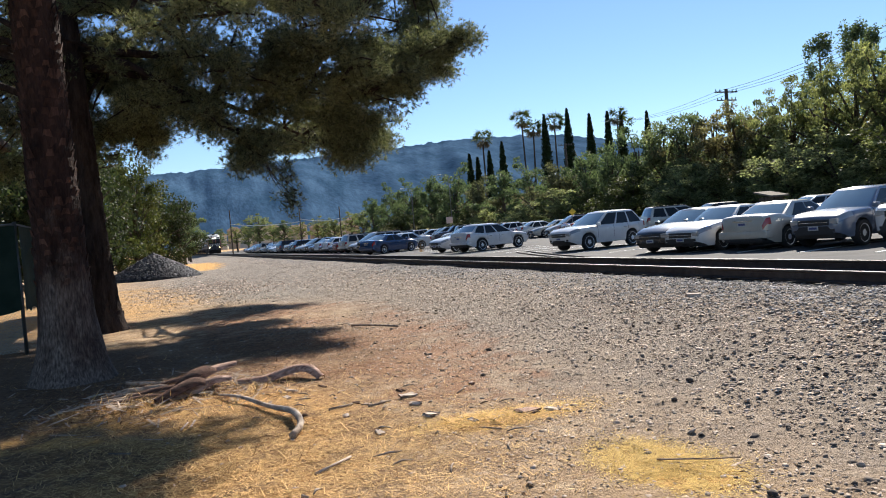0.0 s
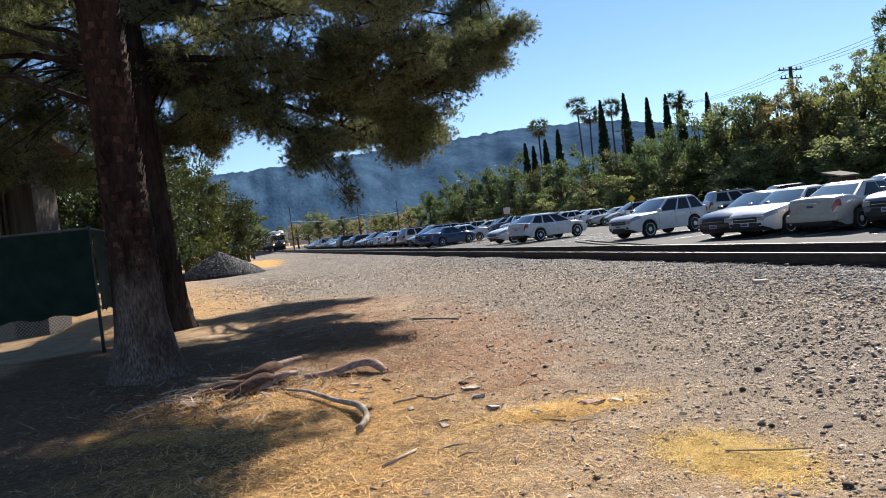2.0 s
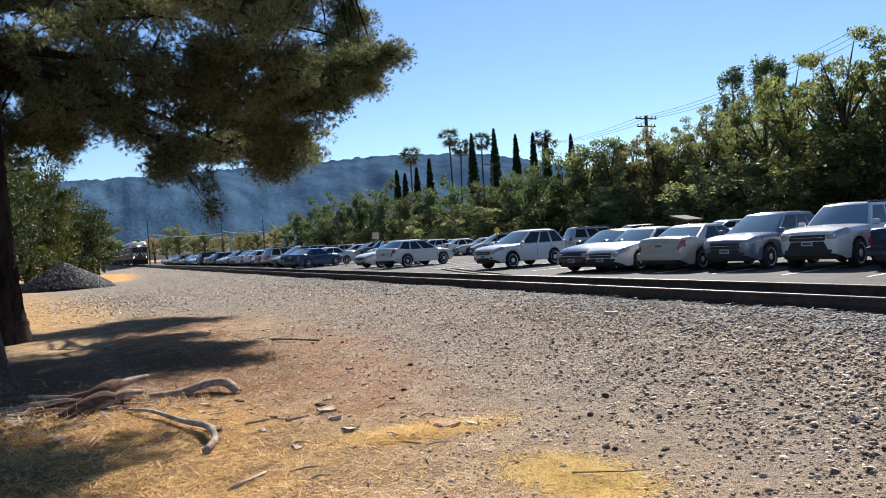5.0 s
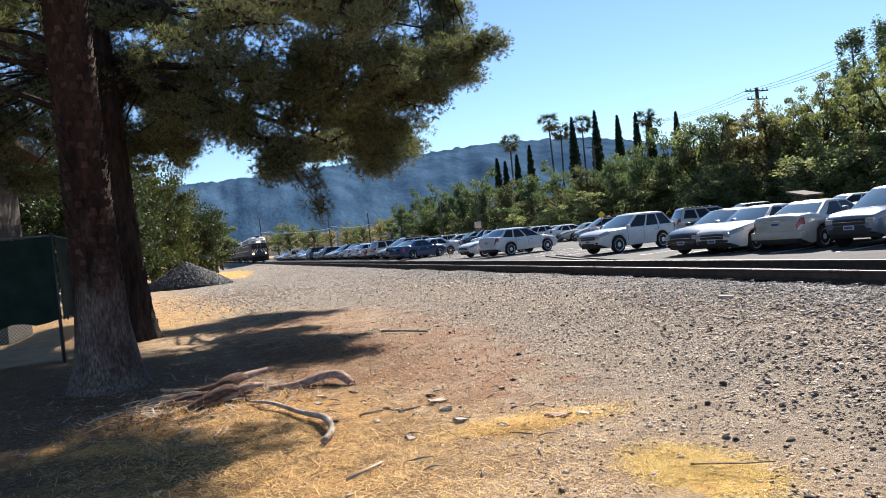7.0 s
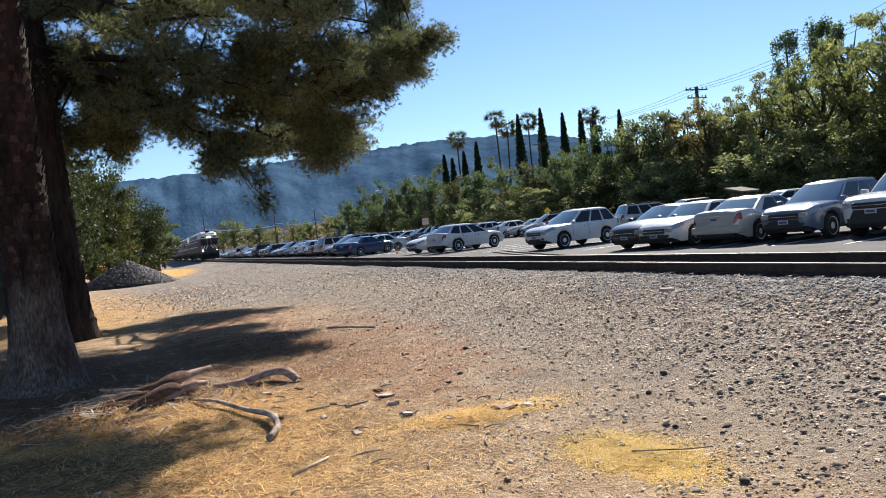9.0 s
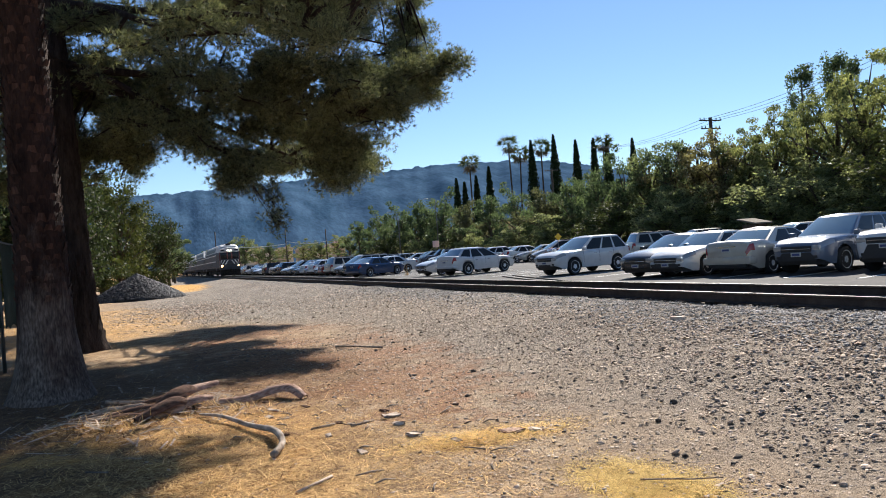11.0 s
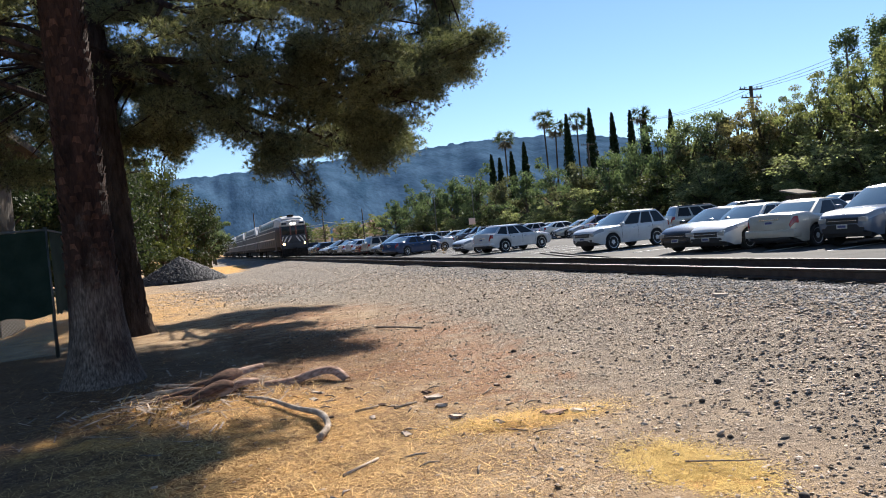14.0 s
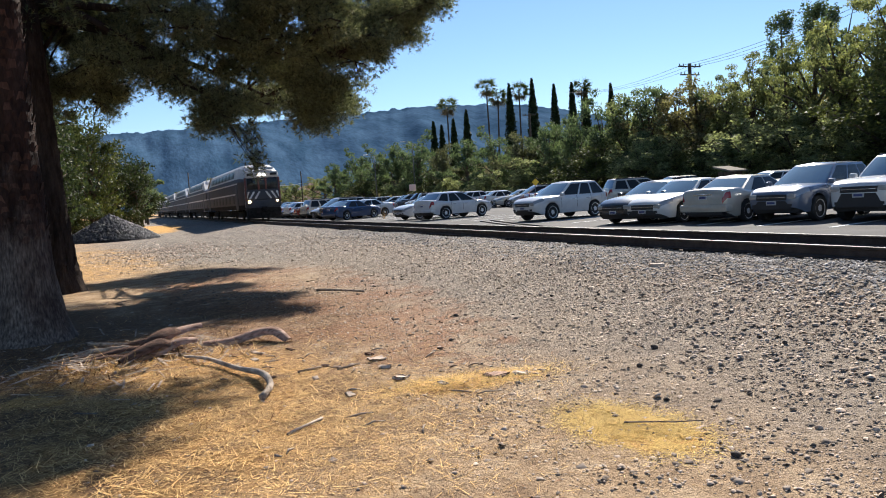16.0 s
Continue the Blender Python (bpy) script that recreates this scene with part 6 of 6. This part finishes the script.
# low roof behind the car park wall
def shed():
    q = polar(43.7, 0, 56)
    root = tagged(new("shed"), "low shed with a pale sloping roof behind the cars", "shed")
    part("wall", bm_mesh(box(q.x - 0.5, q.x + 0.5, q.y - 0.6, q.y + 0.6, 0.0, 1.98), "wall", M_TRUNK), root, "dark brown walls")
    v = [(q.x + sx * 0.75, q.y + sy * 0.85, (2.30 if sy > 0 else 1.96) + dz) for dz in (0.0, 0.10) for sx, sy in ((-1, -1), (1, -1), (1, 1), (-1, 1))]
    part("roof", mesh_of("roof", v, [(3, 2, 1, 0), (4, 5, 6, 7), (0, 1, 5, 4), (1, 2, 6, 5), (2, 3, 7, 6), (3, 0, 4, 7)], M_STUCCO), root, "pale sloping roof")


shed()

# distant houses at the foot of the hills
M_TOWN = [plain("far_house_wall_pale", (0.55, 0.50, 0.42), 0.9), plain("far_house_wall_tan", (0.42, 0.33, 0.24), 0.9)]
M_FARROOF = plain("far_house_roof", (0.26, 0.15, 0.10), 0.9)
for n in range(16):
    az = 2.5 + 0.72 * n + rng.uniform(-0.2, 0.2)
    r = rng.uniform(700, 860)
    q = polar(az, 0, r)
    root = tagged(new("house"), "distant pale house at the foot of the hills", "house", "distant houses")
    w, h = rng.uniform(4, 8), rng.uniform(12, 19)
    part("wall", bm_mesh(box(q.x - w, q.x + w, q.y - 4, q.y + 4, -0.5, h), "wall", M_TOWN[n % 2]), root)
    v = [(q.x - w - 1, q.y - 5, h), (q.x + w + 1, q.y - 5, h), (q.x + w + 1, q.y + 5, h), (q.x - w - 1, q.y + 5, h), (q.x - w * 0.5, q.y, h + 3), (q.x + w * 0.5, q.y, h + 3)]
    part("roof", mesh_of("roof", v, [(0, 1, 5, 4), (1, 2, 5), (2, 3, 4, 5), (3, 0, 4)], M_FARROOF), root)


# ---- siding rails, rubble, stones and litter ----
def siding():
    root = tagged(new("siding_rail"), "old siding rails sunk in the car park edge", "rail", kind="structure")
    for dx in (0.0, 0.55):
        part("rail", rail_mesh([(10.9 + dx + 0.0045 * y * y, y, LOT_Z + 0.05) for y in (9, 12, 15, 18, 21, 24, 27, 30, 33)], False), root, "dark sunken rail")


siding()
gen = np.random.default_rng(12)
ICO = bmesh.new()
bmesh.ops.create_icosphere(ICO, subdivisions=1, radius=1.0)
ICO_V = np.array([v.co[:] for v in ICO.verts])
ICO_F = np.array([[v.index for v in f.verts] for f in ICO.faces])
ICO.free()
OCT_V = np.array([(1, 0, 0), (0.3, 1, 0.0), (-1, 0.2, 0), (-0.1, -1, 0.0), (0.75, 0.1, 0.62), (0.15, 0.7, 0.7), (-0.7, 0.1, 0.6), (0.0, -0.75, 0.66)])
OCT_F = np.array([(0, 1, 5), (0, 5, 4), (1, 2, 6), (1, 6, 5), (2, 3, 7), (2, 7, 6), (3, 0, 4), (3, 4, 7), (4, 5, 6), (4, 6, 7)])


LOW_V = np.array([(1, 0, 0), (0.1, 0.9, 0), (-1, 0.1, 0), (0, -0.9, 0), (0.4, 0.2, 0.75), (-0.45, -0.1, 0.65)])
LOW_F = np.array([(0, 1, 4), (1, 5, 4), (1, 2, 5), (2, 3, 5), (3, 4, 5), (3, 0, 4)])


def strewn(places, lift, size, flat, material, name, label):
    """Loose stones on the ground; past twelve metres each has fewer faces."""
    for far in (False, True):
        q = places[(places[:, 1] > 12) == far]
        k = gen.lognormal(size[0], size[1], len(q)).clip(size[2], size[3])
        tagged(new(name, stones(q + (0, 0, lift), k, flat, LOW_V if far else OCT_V, LOW_F if far else OCT_F, material, name)), label, "gravel", kind="stuff")


def stones(places, sizes, flat, base_v, base_f, material, name):
    """Broken stones of one mesh: each a jittered, turned and flattened lump."""
    n, k = len(places), len(base_v)
    v = base_v[None] * (1 + gen.normal(scale=0.16, size=(n, k, 1))) * np.stack([np.ones(n), gen.uniform(0.55, 1.0, n), np.full(n, flat) * gen.uniform(0.6, 1.3, n)], 1)[:, None, :]
    a, tl = gen.uniform(0, 6.28, n), gen.normal(scale=0.35, size=n)
    c, s, ct, st = np.cos(a), np.sin(a), np.cos(tl), np.sin(tl)
    x, y, z = v[..., 0], v[..., 1] * ct[:, None] - v[..., 2] * st[:, None], v[..., 1] * st[:, None] + v[..., 2] * ct[:, None]
    w = np.stack([x * c[:, None] - y * s[:, None], x * s[:, None] + y * c[:, None], z], 2) * np.asarray(sizes)[:, None, None] + np.asarray(places)[:, None, :]
    f = (base_f[None] + (np.arange(n) * k)[:, None, None]).reshape(-1)
    return fast_mesh(name, w.reshape(-1, 3), f, 3, material)


def scatter(n, x0, x1, y0, y1, power=1.0):
    """Places on the ground, thicker towards x1, and towards y0."""
    x = x0 + (x1 - x0) * gen.random(n) ** (1 / power)
    y = y0 + (y1 - y0) * gen.random(n) ** 1.5
    return np.array([(a, b, ground_relief(a, b)) for a, b in zip(x, y)])


pts = np.concatenate([scatter(10000, 6.4, 8.85, 3.5, 24, 1.4), scatter(25000, 4.0, 8.7, 3.2, 30, 1.8), scatter(9000, 6.2, 8.8, 20, 80, 1.3), scatter(2600, 8.9, 12.4, 2, 40, 1.0)])
edge = pts[:, 0] + gen.normal(scale=0.55, size=len(pts)) > 6.9
for group, stuff_material, words in ((pts[edge], M_BALLAST, "grey crushed-stone ballast along the track"), (pts[~edge], M_STONE, "brownish crushed stone thinning out on the dirt")):
    strewn(group, 0.012, (-4.05, 0.42, 0.008, 0.040), 0.5, stuff_material, "ballast", words)
pts = np.concatenate([scatter(5000, 0.5, 8.0, 13, 60, 1.1), scatter(700, 2.2, 7.5, 3.2, 14, 1.5)])
strewn(pts, 0.006, (-3.9, 0.35, 0.012, 0.042), 0.5, M_BROWNSTONE, "gravel", "darker crushed stones scattered over the gravel")
pts = np.concatenate([scatter(24000, 1.8, 7.2, 2.6, 16, 1.4), scatter(10000, 1.0, 7, 14, 60, 1.2), scatter(1500, -0.5, 3.5, 3.5, 14, 1.0)])
strewn(pts, 0.004, (-4.62, 0.5, 0.005, 0.034), 0.40, M_STONE, "gravel", "loose grey stones strewn over dry dirt")
M_LUMP = surface("dark_brown_stone", (0.045, 0.036, 0.030), (0.10, 0.082, 0.068), 9, 50, 0.9, 0, 0.4, 0.004)
pts = scatter(76, 2.4, 7.5, 3.0, 15, 1.6)
for n, q in enumerate(pts):
    dark = n % 5 < 2
    me = stones(np.zeros((1, 3)), [gen.uniform(0.020, 0.042)], 0.62 if dark else 0.42, ICO_V, ICO_F, M_LUMP if dark else M_STONE, "stone")
    ob = tagged(new("stone", me), "single dark brown angular lump on the dirt" if dark else "single pale brown angular stone on the dirt", "stone", "larger stones on the dirt")
    ob.matrix_basis = pose(q[0], q[1], q[2] + 0.012)


def rubble():
    """The heap of dark crushed stone."""
    n = 5200
    r, a = 3.0 * gen.random(n) ** 0.55, gen.uniform(0, 6.28, n)
    x, y = r * np.cos(a), 0.9 * r * np.sin(a)
    z = 1.72 * np.clip(1 - r / 3.05, 0, 1) ** 0.9 + 0.08 * np.sin(a * 3) * (r / 3)
    pl = np.stack([x, y, z], 1)
    root = tagged(new("rubble_heap"), "heap of dark grey crushed stone on dry grass", "rubble heap")
    root.matrix_basis = pose(-0.85, 54.5, 0)
    v, f = [(0, 0, 1.60)], []
    for j in range(1, 9):
        for k in range(28):
            q = 3.0 * j / 8
            v.append((q * math.cos(k * 2 * math.pi / 28), 0.9 * q * math.sin(k * 2 * math.pi / 28), 1.66 * max(0, 1 - q / 3.05) ** 0.9 - (0.1 if j == 8 else 0.03)))
    for k in range(28):
        f.append((0, 1 + k, 1 + (k + 1) % 28))
        for j in range(7):
            f.append((1 + j * 28 + k, 1 + (j + 1) * 28 + k, 1 + (j + 1) * 28 + (k + 1) % 28, 1 + j * 28 + (k + 1) % 28))
    part("core", mesh_of("core", v, f, M_DARKSTONE, True), root)
    ob = part("stone_cover", stones(pl, gen.uniform(0.05, 0.11, n), 0.8, OCT_V, OCT_F, M_DARKSTONE, "stones"), root, "crushed stones")
    ob["kind"] = "stuff"


rubble()
pl = np.stack([gen.normal(1.6, 1.6, 2600), gen.normal(33, 4.5, 2600), np.zeros(2600)], 1)
pl[:, 2] = [ground_relief(a, b) for a, b, _ in pl]
tagged(new("gravel", stones(pl, gen.uniform(0.025, 0.06, len(pl)), 0.6, OCT_V, OCT_F, M_STONE, "gravel")), "patch of grey gravel spilled on the dirt", "gravel", kind="stuff")

M_STRAW = leaf_material("dry_straw", (0.24, 0.12, 0.045), (0.88, 0.57, 0.24), 0.05, 0.8)


def straw(n, cx, cy, sx, sy, length=0.09, up=0.14, wide=0.0026):
    x, y = gen.normal(cx, sx, n), gen.normal(cy, sy, n)
    z = np.array([ground_relief(a, b) for a, b in zip(x, y)])
    a = gen.uniform(0, 6.28, n)
    ln = length * gen.uniform(0.4, 1.5, n)
    d = np.stack([np.cos(a), np.sin(a), np.abs(gen.normal(0, up, n))], 1) * ln[:, None]
    side = np.stack([-np.sin(a), np.cos(a), np.zeros(n)], 1) * wide
    p = np.stack([x, y, z + 0.006], 1)
    return np.stack([p - side, p + side, p + d], 1).reshape(-1, 3)


v = np.concatenate([straw(15000, 0.35, 6.8, 0.8, 1.4), straw(3500, -1.0, 5.0, 1.1, 0.8), straw(5000, 1.3, 5.6, 0.7, 0.9), straw(2500, 2.6, 5.95, 0.4, 0.15), straw(3000, -1.2, 9, 1.6, 2), straw(9000, -2.0, 24, 1.6, 6, 0.16), straw(3000, 1.6, 9.5, 0.8, 2.5)])
tagged(new("dry_grass", fast_mesh("dry_grass", v, np.arange(len(v)), 3, M_STRAW)), "dry yellow straw lying flat on the dirt", "dry grass", kind="stuff")
M_NEEDLE = leaf_material("fallen_needles", (0.06, 0.028, 0.014), (0.26, 0.13, 0.06), 0.03, 0.85)
v = np.concatenate([straw(9000, 0.3, 7.4, 1.1, 1.6, 0.08, 0.1, 0.0032), straw(9000, 1.9, 11.8, 0.9, 2.2, 0.10, 0.1, 0.0065), straw(3500, 1.5, 6.2, 0.9, 1.0, 0.07, 0.1, 0.003), straw(4000, -0.2, 9.6, 0.8, 0.8, 0.12, 0.25, 0.004)])
tagged(new("needle_litter", fast_mesh("needle_litter", v, np.arange(len(v)), 3, M_NEEDLE)), "fallen rusty brown pine needles on dry straw", "needle litter", kind="stuff")
v = np.concatenate([straw(2600, 0.5, 7.0, 0.9, 1.5, 0.17, 0.16, 0.0042), straw(900, 1.6, 5.6, 0.8, 0.8, 0.14, 0.14, 0.004), straw(500, 0.0, 9.2, 0.8, 0.4, 0.2, 0.4, 0.005)])
tagged(new("dry_grass", fast_mesh("dry_grass", v, np.arange(len(v)), 3, M_STRAW)), "loose long pale stalks of dead grass", "dry grass", kind="stuff")
M_GOLD = leaf_material("golden_straw", (0.42, 0.24, 0.05), (0.96, 0.66, 0.20), 0.05, 0.8)
v = np.concatenate([straw(17000, 2.98, 4.22, 0.17, 0.27, 0.055), straw(3000, 2.6, 5.95, 0.4, 0.13)])
tagged(new("dry_grass", fast_mesh("dry_grass", v, np.arange(len(v)), 3, M_GOLD)), "bright golden straw patch on the grey dirt", "dry grass", kind="stuff")

M_BARKPIECE = surface("peeled_bark", (0.22, 0.115, 0.075), (0.66, 0.45, 0.34), 7, 50, 0.85, 0, 0.8, 0.015, stretch=(1, 4, 4))
M_HUSK = surface("dark_husk", (0.06, 0.032, 0.022), (0.20, 0.115, 0.08), 7, 50, 0.9, 0, 0.8, 0.015, stretch=(1, 4, 4))
M_DEADWOOD = surface("grey_dead_wood", (0.17, 0.12, 0.085), (0.56, 0.45, 0.35), 6, 50, 0.9, 0, 0.6, 0.01, island=True, stretch=(1, 5, 5))
M_BRANCH = surface("pale_bare_branch", (0.24, 0.18, 0.13), (0.62, 0.52, 0.42), 6, 50, 0.9, 0, 0.6, 0.01, stretch=(3, 1, 3))
M_CHIP = surface("pale_wood_chip", (0.45, 0.34, 0.26), (0.62, 0.52, 0.43), 8, 60, 0.85)


def sheath(points, width, curl, material, name, label, category):
    """A curled strip of bark with thickness, along points."""
    pts = smooth_line(points)
    v, f = [], []
    n, m = len(pts), 7
    for i, p in enumerate(pts):
        d = (pts[min(i + 1, n - 1)] - pts[max(i - 1, 0)]).normalized()
        s = d.cross(Vector((0, 0, 1))).normalized()
        u = s.cross(d)
        w = width * (0.35 + 0.65 * math.sin(math.pi * (0.15 + 0.75 * i / (n - 1))))
        for layer in (0, 1):
            for k in range(m):
                a = (k / (m - 1) - 0.5) * curl
                rr = w / max(curl, 0.3) - layer * 0.014
                v.append(p + s * math.sin(a) * rr + u * (math.cos(a) * rr - rr * 0.6))
    for i in range(n - 1):
        for layer in (0, 1):
            for k in range(m - 1):
                q = i * 2 * m + layer * m + k
                f.append((q, q + 1, q + 1 + 2 * m, q + 2 * m))
        for k in (0, m - 1):
            q = i * 2 * m + k
            f.append((q, q + m, q + m + 2 * m, q + 2 * m))
    for i in (0, n - 1):
        for k in range(m - 1):
            q = i * 2 * m + k
            f.append((q, q + 1, q + 1 + m, q + m))
    return tagged(new(name, finish(mesh_of(name, v, f, material), 40)), label, category, "fallen bark and branches")


def g(x, y, z=0.0):
    return (x, y, ground_relief(x, y) + z)


for line, width, curl, lab in [
        ([g(-0.25, 9.05, 0.05), g(0.0, 9.15, 0.15), g(0.2, 9.25, 0.18), g(0.35, 9.3, 0.10)], 0.30, 3.0, "dark hollow slab of bark in a pile"),
        ([g(-0.15, 9.3, 0.02), g(0.1, 9.35, 0.22), g(0.3, 9.5, 0.26), g(0.42, 9.6, 0.22)], 0.26, 3.0, "dark hollow slab of bark in a pile"),
        ([g(-0.10, 9.45, 0.07), g(0.14, 9.58, 0.14), g(0.38, 9.72, 0.21), g(0.70, 9.86, 0.25)], 0.27, 3.2, "reddish tongue of fallen bark leaning upward"),
        ([g(-0.05, 9.2, 0.04), g(0.18, 9.25, 0.09), g(0.40, 9.3, 0.16), g(0.60, 9.34, 0.15)], 0.25, 3.2, "short reddish tongue of fallen bark on straw"),
        ([g(-0.55, 9.5, 0.05), g(-0.2, 9.5, 0.10), g(0.15, 9.45, 0.08), g(0.35, 9.4, 0.03)], 0.17, 2.2, "dark curled shred of bark in a pile"),
        ([g(-0.30, 10.0, 0.04), g(-0.05, 9.8, 0.12), g(0.2, 9.65, 0.15), g(0.32, 9.55, 0.10)], 0.18, 2.2, "dark curled shred of bark in a pile"),
        ([g(-0.70, 9.3, 0.03), g(-0.4, 9.35, 0.06), g(-0.1, 9.3, 0.05)], 0.09, 1.6, "dark curled shred of bark in a pile"),
        ([g(0.70, 9.72, 0.03), g(1.02, 9.65, 0.05), g(1.34, 9.56, 0.12), g(1.54, 9.40, 0.13), g(1.66, 9.22, 0.04)], 0.30, 2.9, "arched brown husk of fallen bark casting a shadow")]:
    sheath(line, width, curl, M_HUSK if lab.startswith("dark") else M_BARKPIECE, "bark_strip", lab, "bark")
rng = random.Random(3)
pts = [g(0.42, 8.9, 0.03), g(0.62, 8.35, 0.07), g(0.84, 7.7, 0.06), g(0.98, 7.1, 0.08), g(0.98, 6.65, 0.07), g(0.86, 6.38, 0.04)]
tagged(new("branch", mesh_of("branch", *tube(smooth_line(pts), [0.012 + 0.019 * min(1, i / 12) for i in range(21)], 9, 0.12, rng), M_BRANCH, True)), "bent pale dead branch lying on straw", "branch", "fallen bark and branches")
for pts, r, lab in [([g(3.09, 13.7, 0.03), g(3.38, 13.2, 0.05), g(3.67, 12.65, 0.03)], 0.022, "thin dark stick lying on the dirt"), ([g(2.96, 4.27, 0.02), g(3.12, 4.12, 0.035), g(3.24, 4.10, 0.02), g(3.40, 3.98, 0.03)], 0.006, "thin forked twig on yellow straw"),
                    ([g(0.86, 5.34, 0.015), g(1.16, 5.52, 0.02)], 0.012, "pale stick on straw"), ([g(-0.7, 9.9, 0.06), g(-0.2, 9.7, 0.10), g(0.2, 9.45, 0.05)], 0.03, "grey broken branch by the trunk"), ([g(-0.6, 10.2, 0.12), g(0.05, 9.8, 0.08), g(0.5, 9.8, 0.03)], 0.022, "grey broken branch by the trunk"),
                    ([g(1.35, 7.25, 0.015), g(1.6, 7.35, 0.02)], 0.014, "short brown stick on the dirt"), ([g(1.7, 7.1, 0.015), g(1.95, 7.2, 0.02)], 0.012, "short brown stick on the dirt")]:
    tagged(new("stick", mesh_of("stick", *tube(pts, [r * (1 - 0.12 * i) for i in range(len(pts))], 7, 0.15, rng), M_CHIP if "pale" in lab else M_DEADWOOD, True)), lab, "stick", "fallen bark and branches")
for x, y, sx, sy, turn, lab in [(2.86, 6.0, 0.17, 0.07, 10, "reddish piece of bark on straw"), (3.06, 5.92, 0.10, 0.06, -15, "pale piece of wood on straw"), (2.15, 7.26, 0.13, 0.08, 5, "pale flat chip of wood"), (2.08, 6.35, 0.11, 0.06, 30, "pale flat chip of wood"), (2.10, 6.85, 0.09, 0.05, -10, "pale flat chip of wood")]:
    bm = box(-sx * 0.6, sx * 0.6, -sy * 0.7, sy * 0.7, 0.0, 0.018, 0.007)
    for vtx in bm.verts:
        vtx.co += Vector((rng.uniform(-1, 1), rng.uniform(-1, 1), rng.uniform(-0.3, 1.0))) * 0.018
    ob = tagged(new("wood_chip", bm_mesh(bm, "wood_chip", M_BARKPIECE if "reddish" in lab else M_CHIP)), lab, "wood chip", "fallen bark and branches")
    ob.matrix_basis = pose(x, y, ground_relief(x, y) + 0.004, 0, 4, turn)
n = 420
x, y = gen.normal(-0.2, 0.75, n), gen.normal(9.6, 0.9, n)
v, loops = [], []
for a, b in zip(x, y):
    d, ln = rng.uniform(0, 6.28), rng.uniform(0.03, 0.17)
    u, w = Vector((math.cos(d), math.sin(d), rng.uniform(-0.05, 0.25))) * ln, Vector((-math.sin(d), math.cos(d), rng.uniform(-0.3, 0.3))) * rng.uniform(0.004, 0.014)
    c = Vector((a, b, ground_relief(a, b) + rng.uniform(0.008, 0.05)))
    k = len(v)
    v += [c - u - w, c + u - w, c + u + w, c - u + w]
    loops += [k, k + 1, k + 2, k + 3]
tagged(new("bark_litter", fast_mesh("bark_litter", [tuple(q) for q in v], loops, 4, M_DEADWOOD)), "litter of bark shreds and dead leaves under the pine", "litter", kind="stuff")
tuft = np.concatenate([straw(120, 16.6, 50.0, 0.08, 0.08, 0.3, 2.2)])
tuft[:, 2] = tuft[:, 2] - tuft[:, 2].min() + LOT_Z
tagged(new("weed_tuft", fast_mesh("weed_tuft", tuft, np.arange(len(tuft)), 3, M_STRAW)), "dry weed tuft at the edge of the asphalt", "weed")

bm = box(-0.10, 0.10, -0.05, 0.05, 0.0, 0.065, 0.006)
brick_thing = tagged(new("block", bm_mesh(bm, "block", M_CHIP)), "pale broken block lying on the gravel", "block")
brick_thing.matrix_basis = pose(7.27, 9.28, ground_relief(7.27, 9.28) - 0.004, 3, 4, -20)

rng = random.Random(44)
for i in range(16):
    x, y, d, ln = rng.uniform(-1.0, 0.1), rng.uniform(9.2, 10.1), rng.uniform(-0.5, 0.5), rng.uniform(0.15, 0.4)
    dx, dy = ln * math.cos(d), ln * math.sin(d)
    line = [g(x - dx, y - dy, 0.02), g(x, y, rng.uniform(0.03, 0.07)), g(x + dx, y + dy, rng.uniform(0.015, 0.05))]
    tagged(new("stick", mesh_of("stick", *tube(line, [0.011, 0.010, 0.006], 6, 0.15, rng), M_BRANCH if i % 3 else M_DEADWOOD, True)), "thin pale dead stick in the pile under the pine", "stick", "fallen bark and branches")


# broken twigs and chips of bark all over the straw
rng = random.Random(61)
for i in range(44):
    x, y, d, ln = rng.uniform(0.5, 3.0), rng.uniform(4.6, 9.4), rng.uniform(0, math.pi), rng.uniform(0.03, 0.11)
    dx, dy = ln * math.cos(d), ln * math.sin(d)
    if i % 3:
        line = [g(x - dx, y - dy, 0.008), g(x + rng.uniform(-0.02, 0.02), y, 0.020), g(x + dx, y + dy, 0.010)]
        tagged(new("stick", mesh_of("stick", *tube(line, [0.006, 0.008, 0.004], 6, 0.2, rng), (M_HUSK, M_DEADWOOD, M_BRANCH)[i % 3], True)), "small broken brown twig on dry straw", "stick", "twigs on the straw")
    else:
        bm = box(-ln * 0.6, ln * 0.6, -0.022, 0.022, 0.0, 0.012, 0.004)
        for vtx in bm.verts:
            vtx.co += Vector((rng.uniform(-1, 1), rng.uniform(-1, 1), rng.uniform(-0.2, 1.0))) * 0.012
        ob = tagged(new("wood_chip", bm_mesh(bm, "wood_chip", M_HUSK if i % 2 else M_CHIP)), "small chip of bark on dry straw", "wood chip", "twigs on the straw")
        ob.matrix_basis = pose(x, y, ground_relief(x, y) + 0.003, 0, rng.uniform(-6, 6), math.degrees(d))


def motions():
    walk(train, [(t, pose(TRACK_X, y, RAIL_Z)) for t, y in TRAIN_ROWS])


motions()
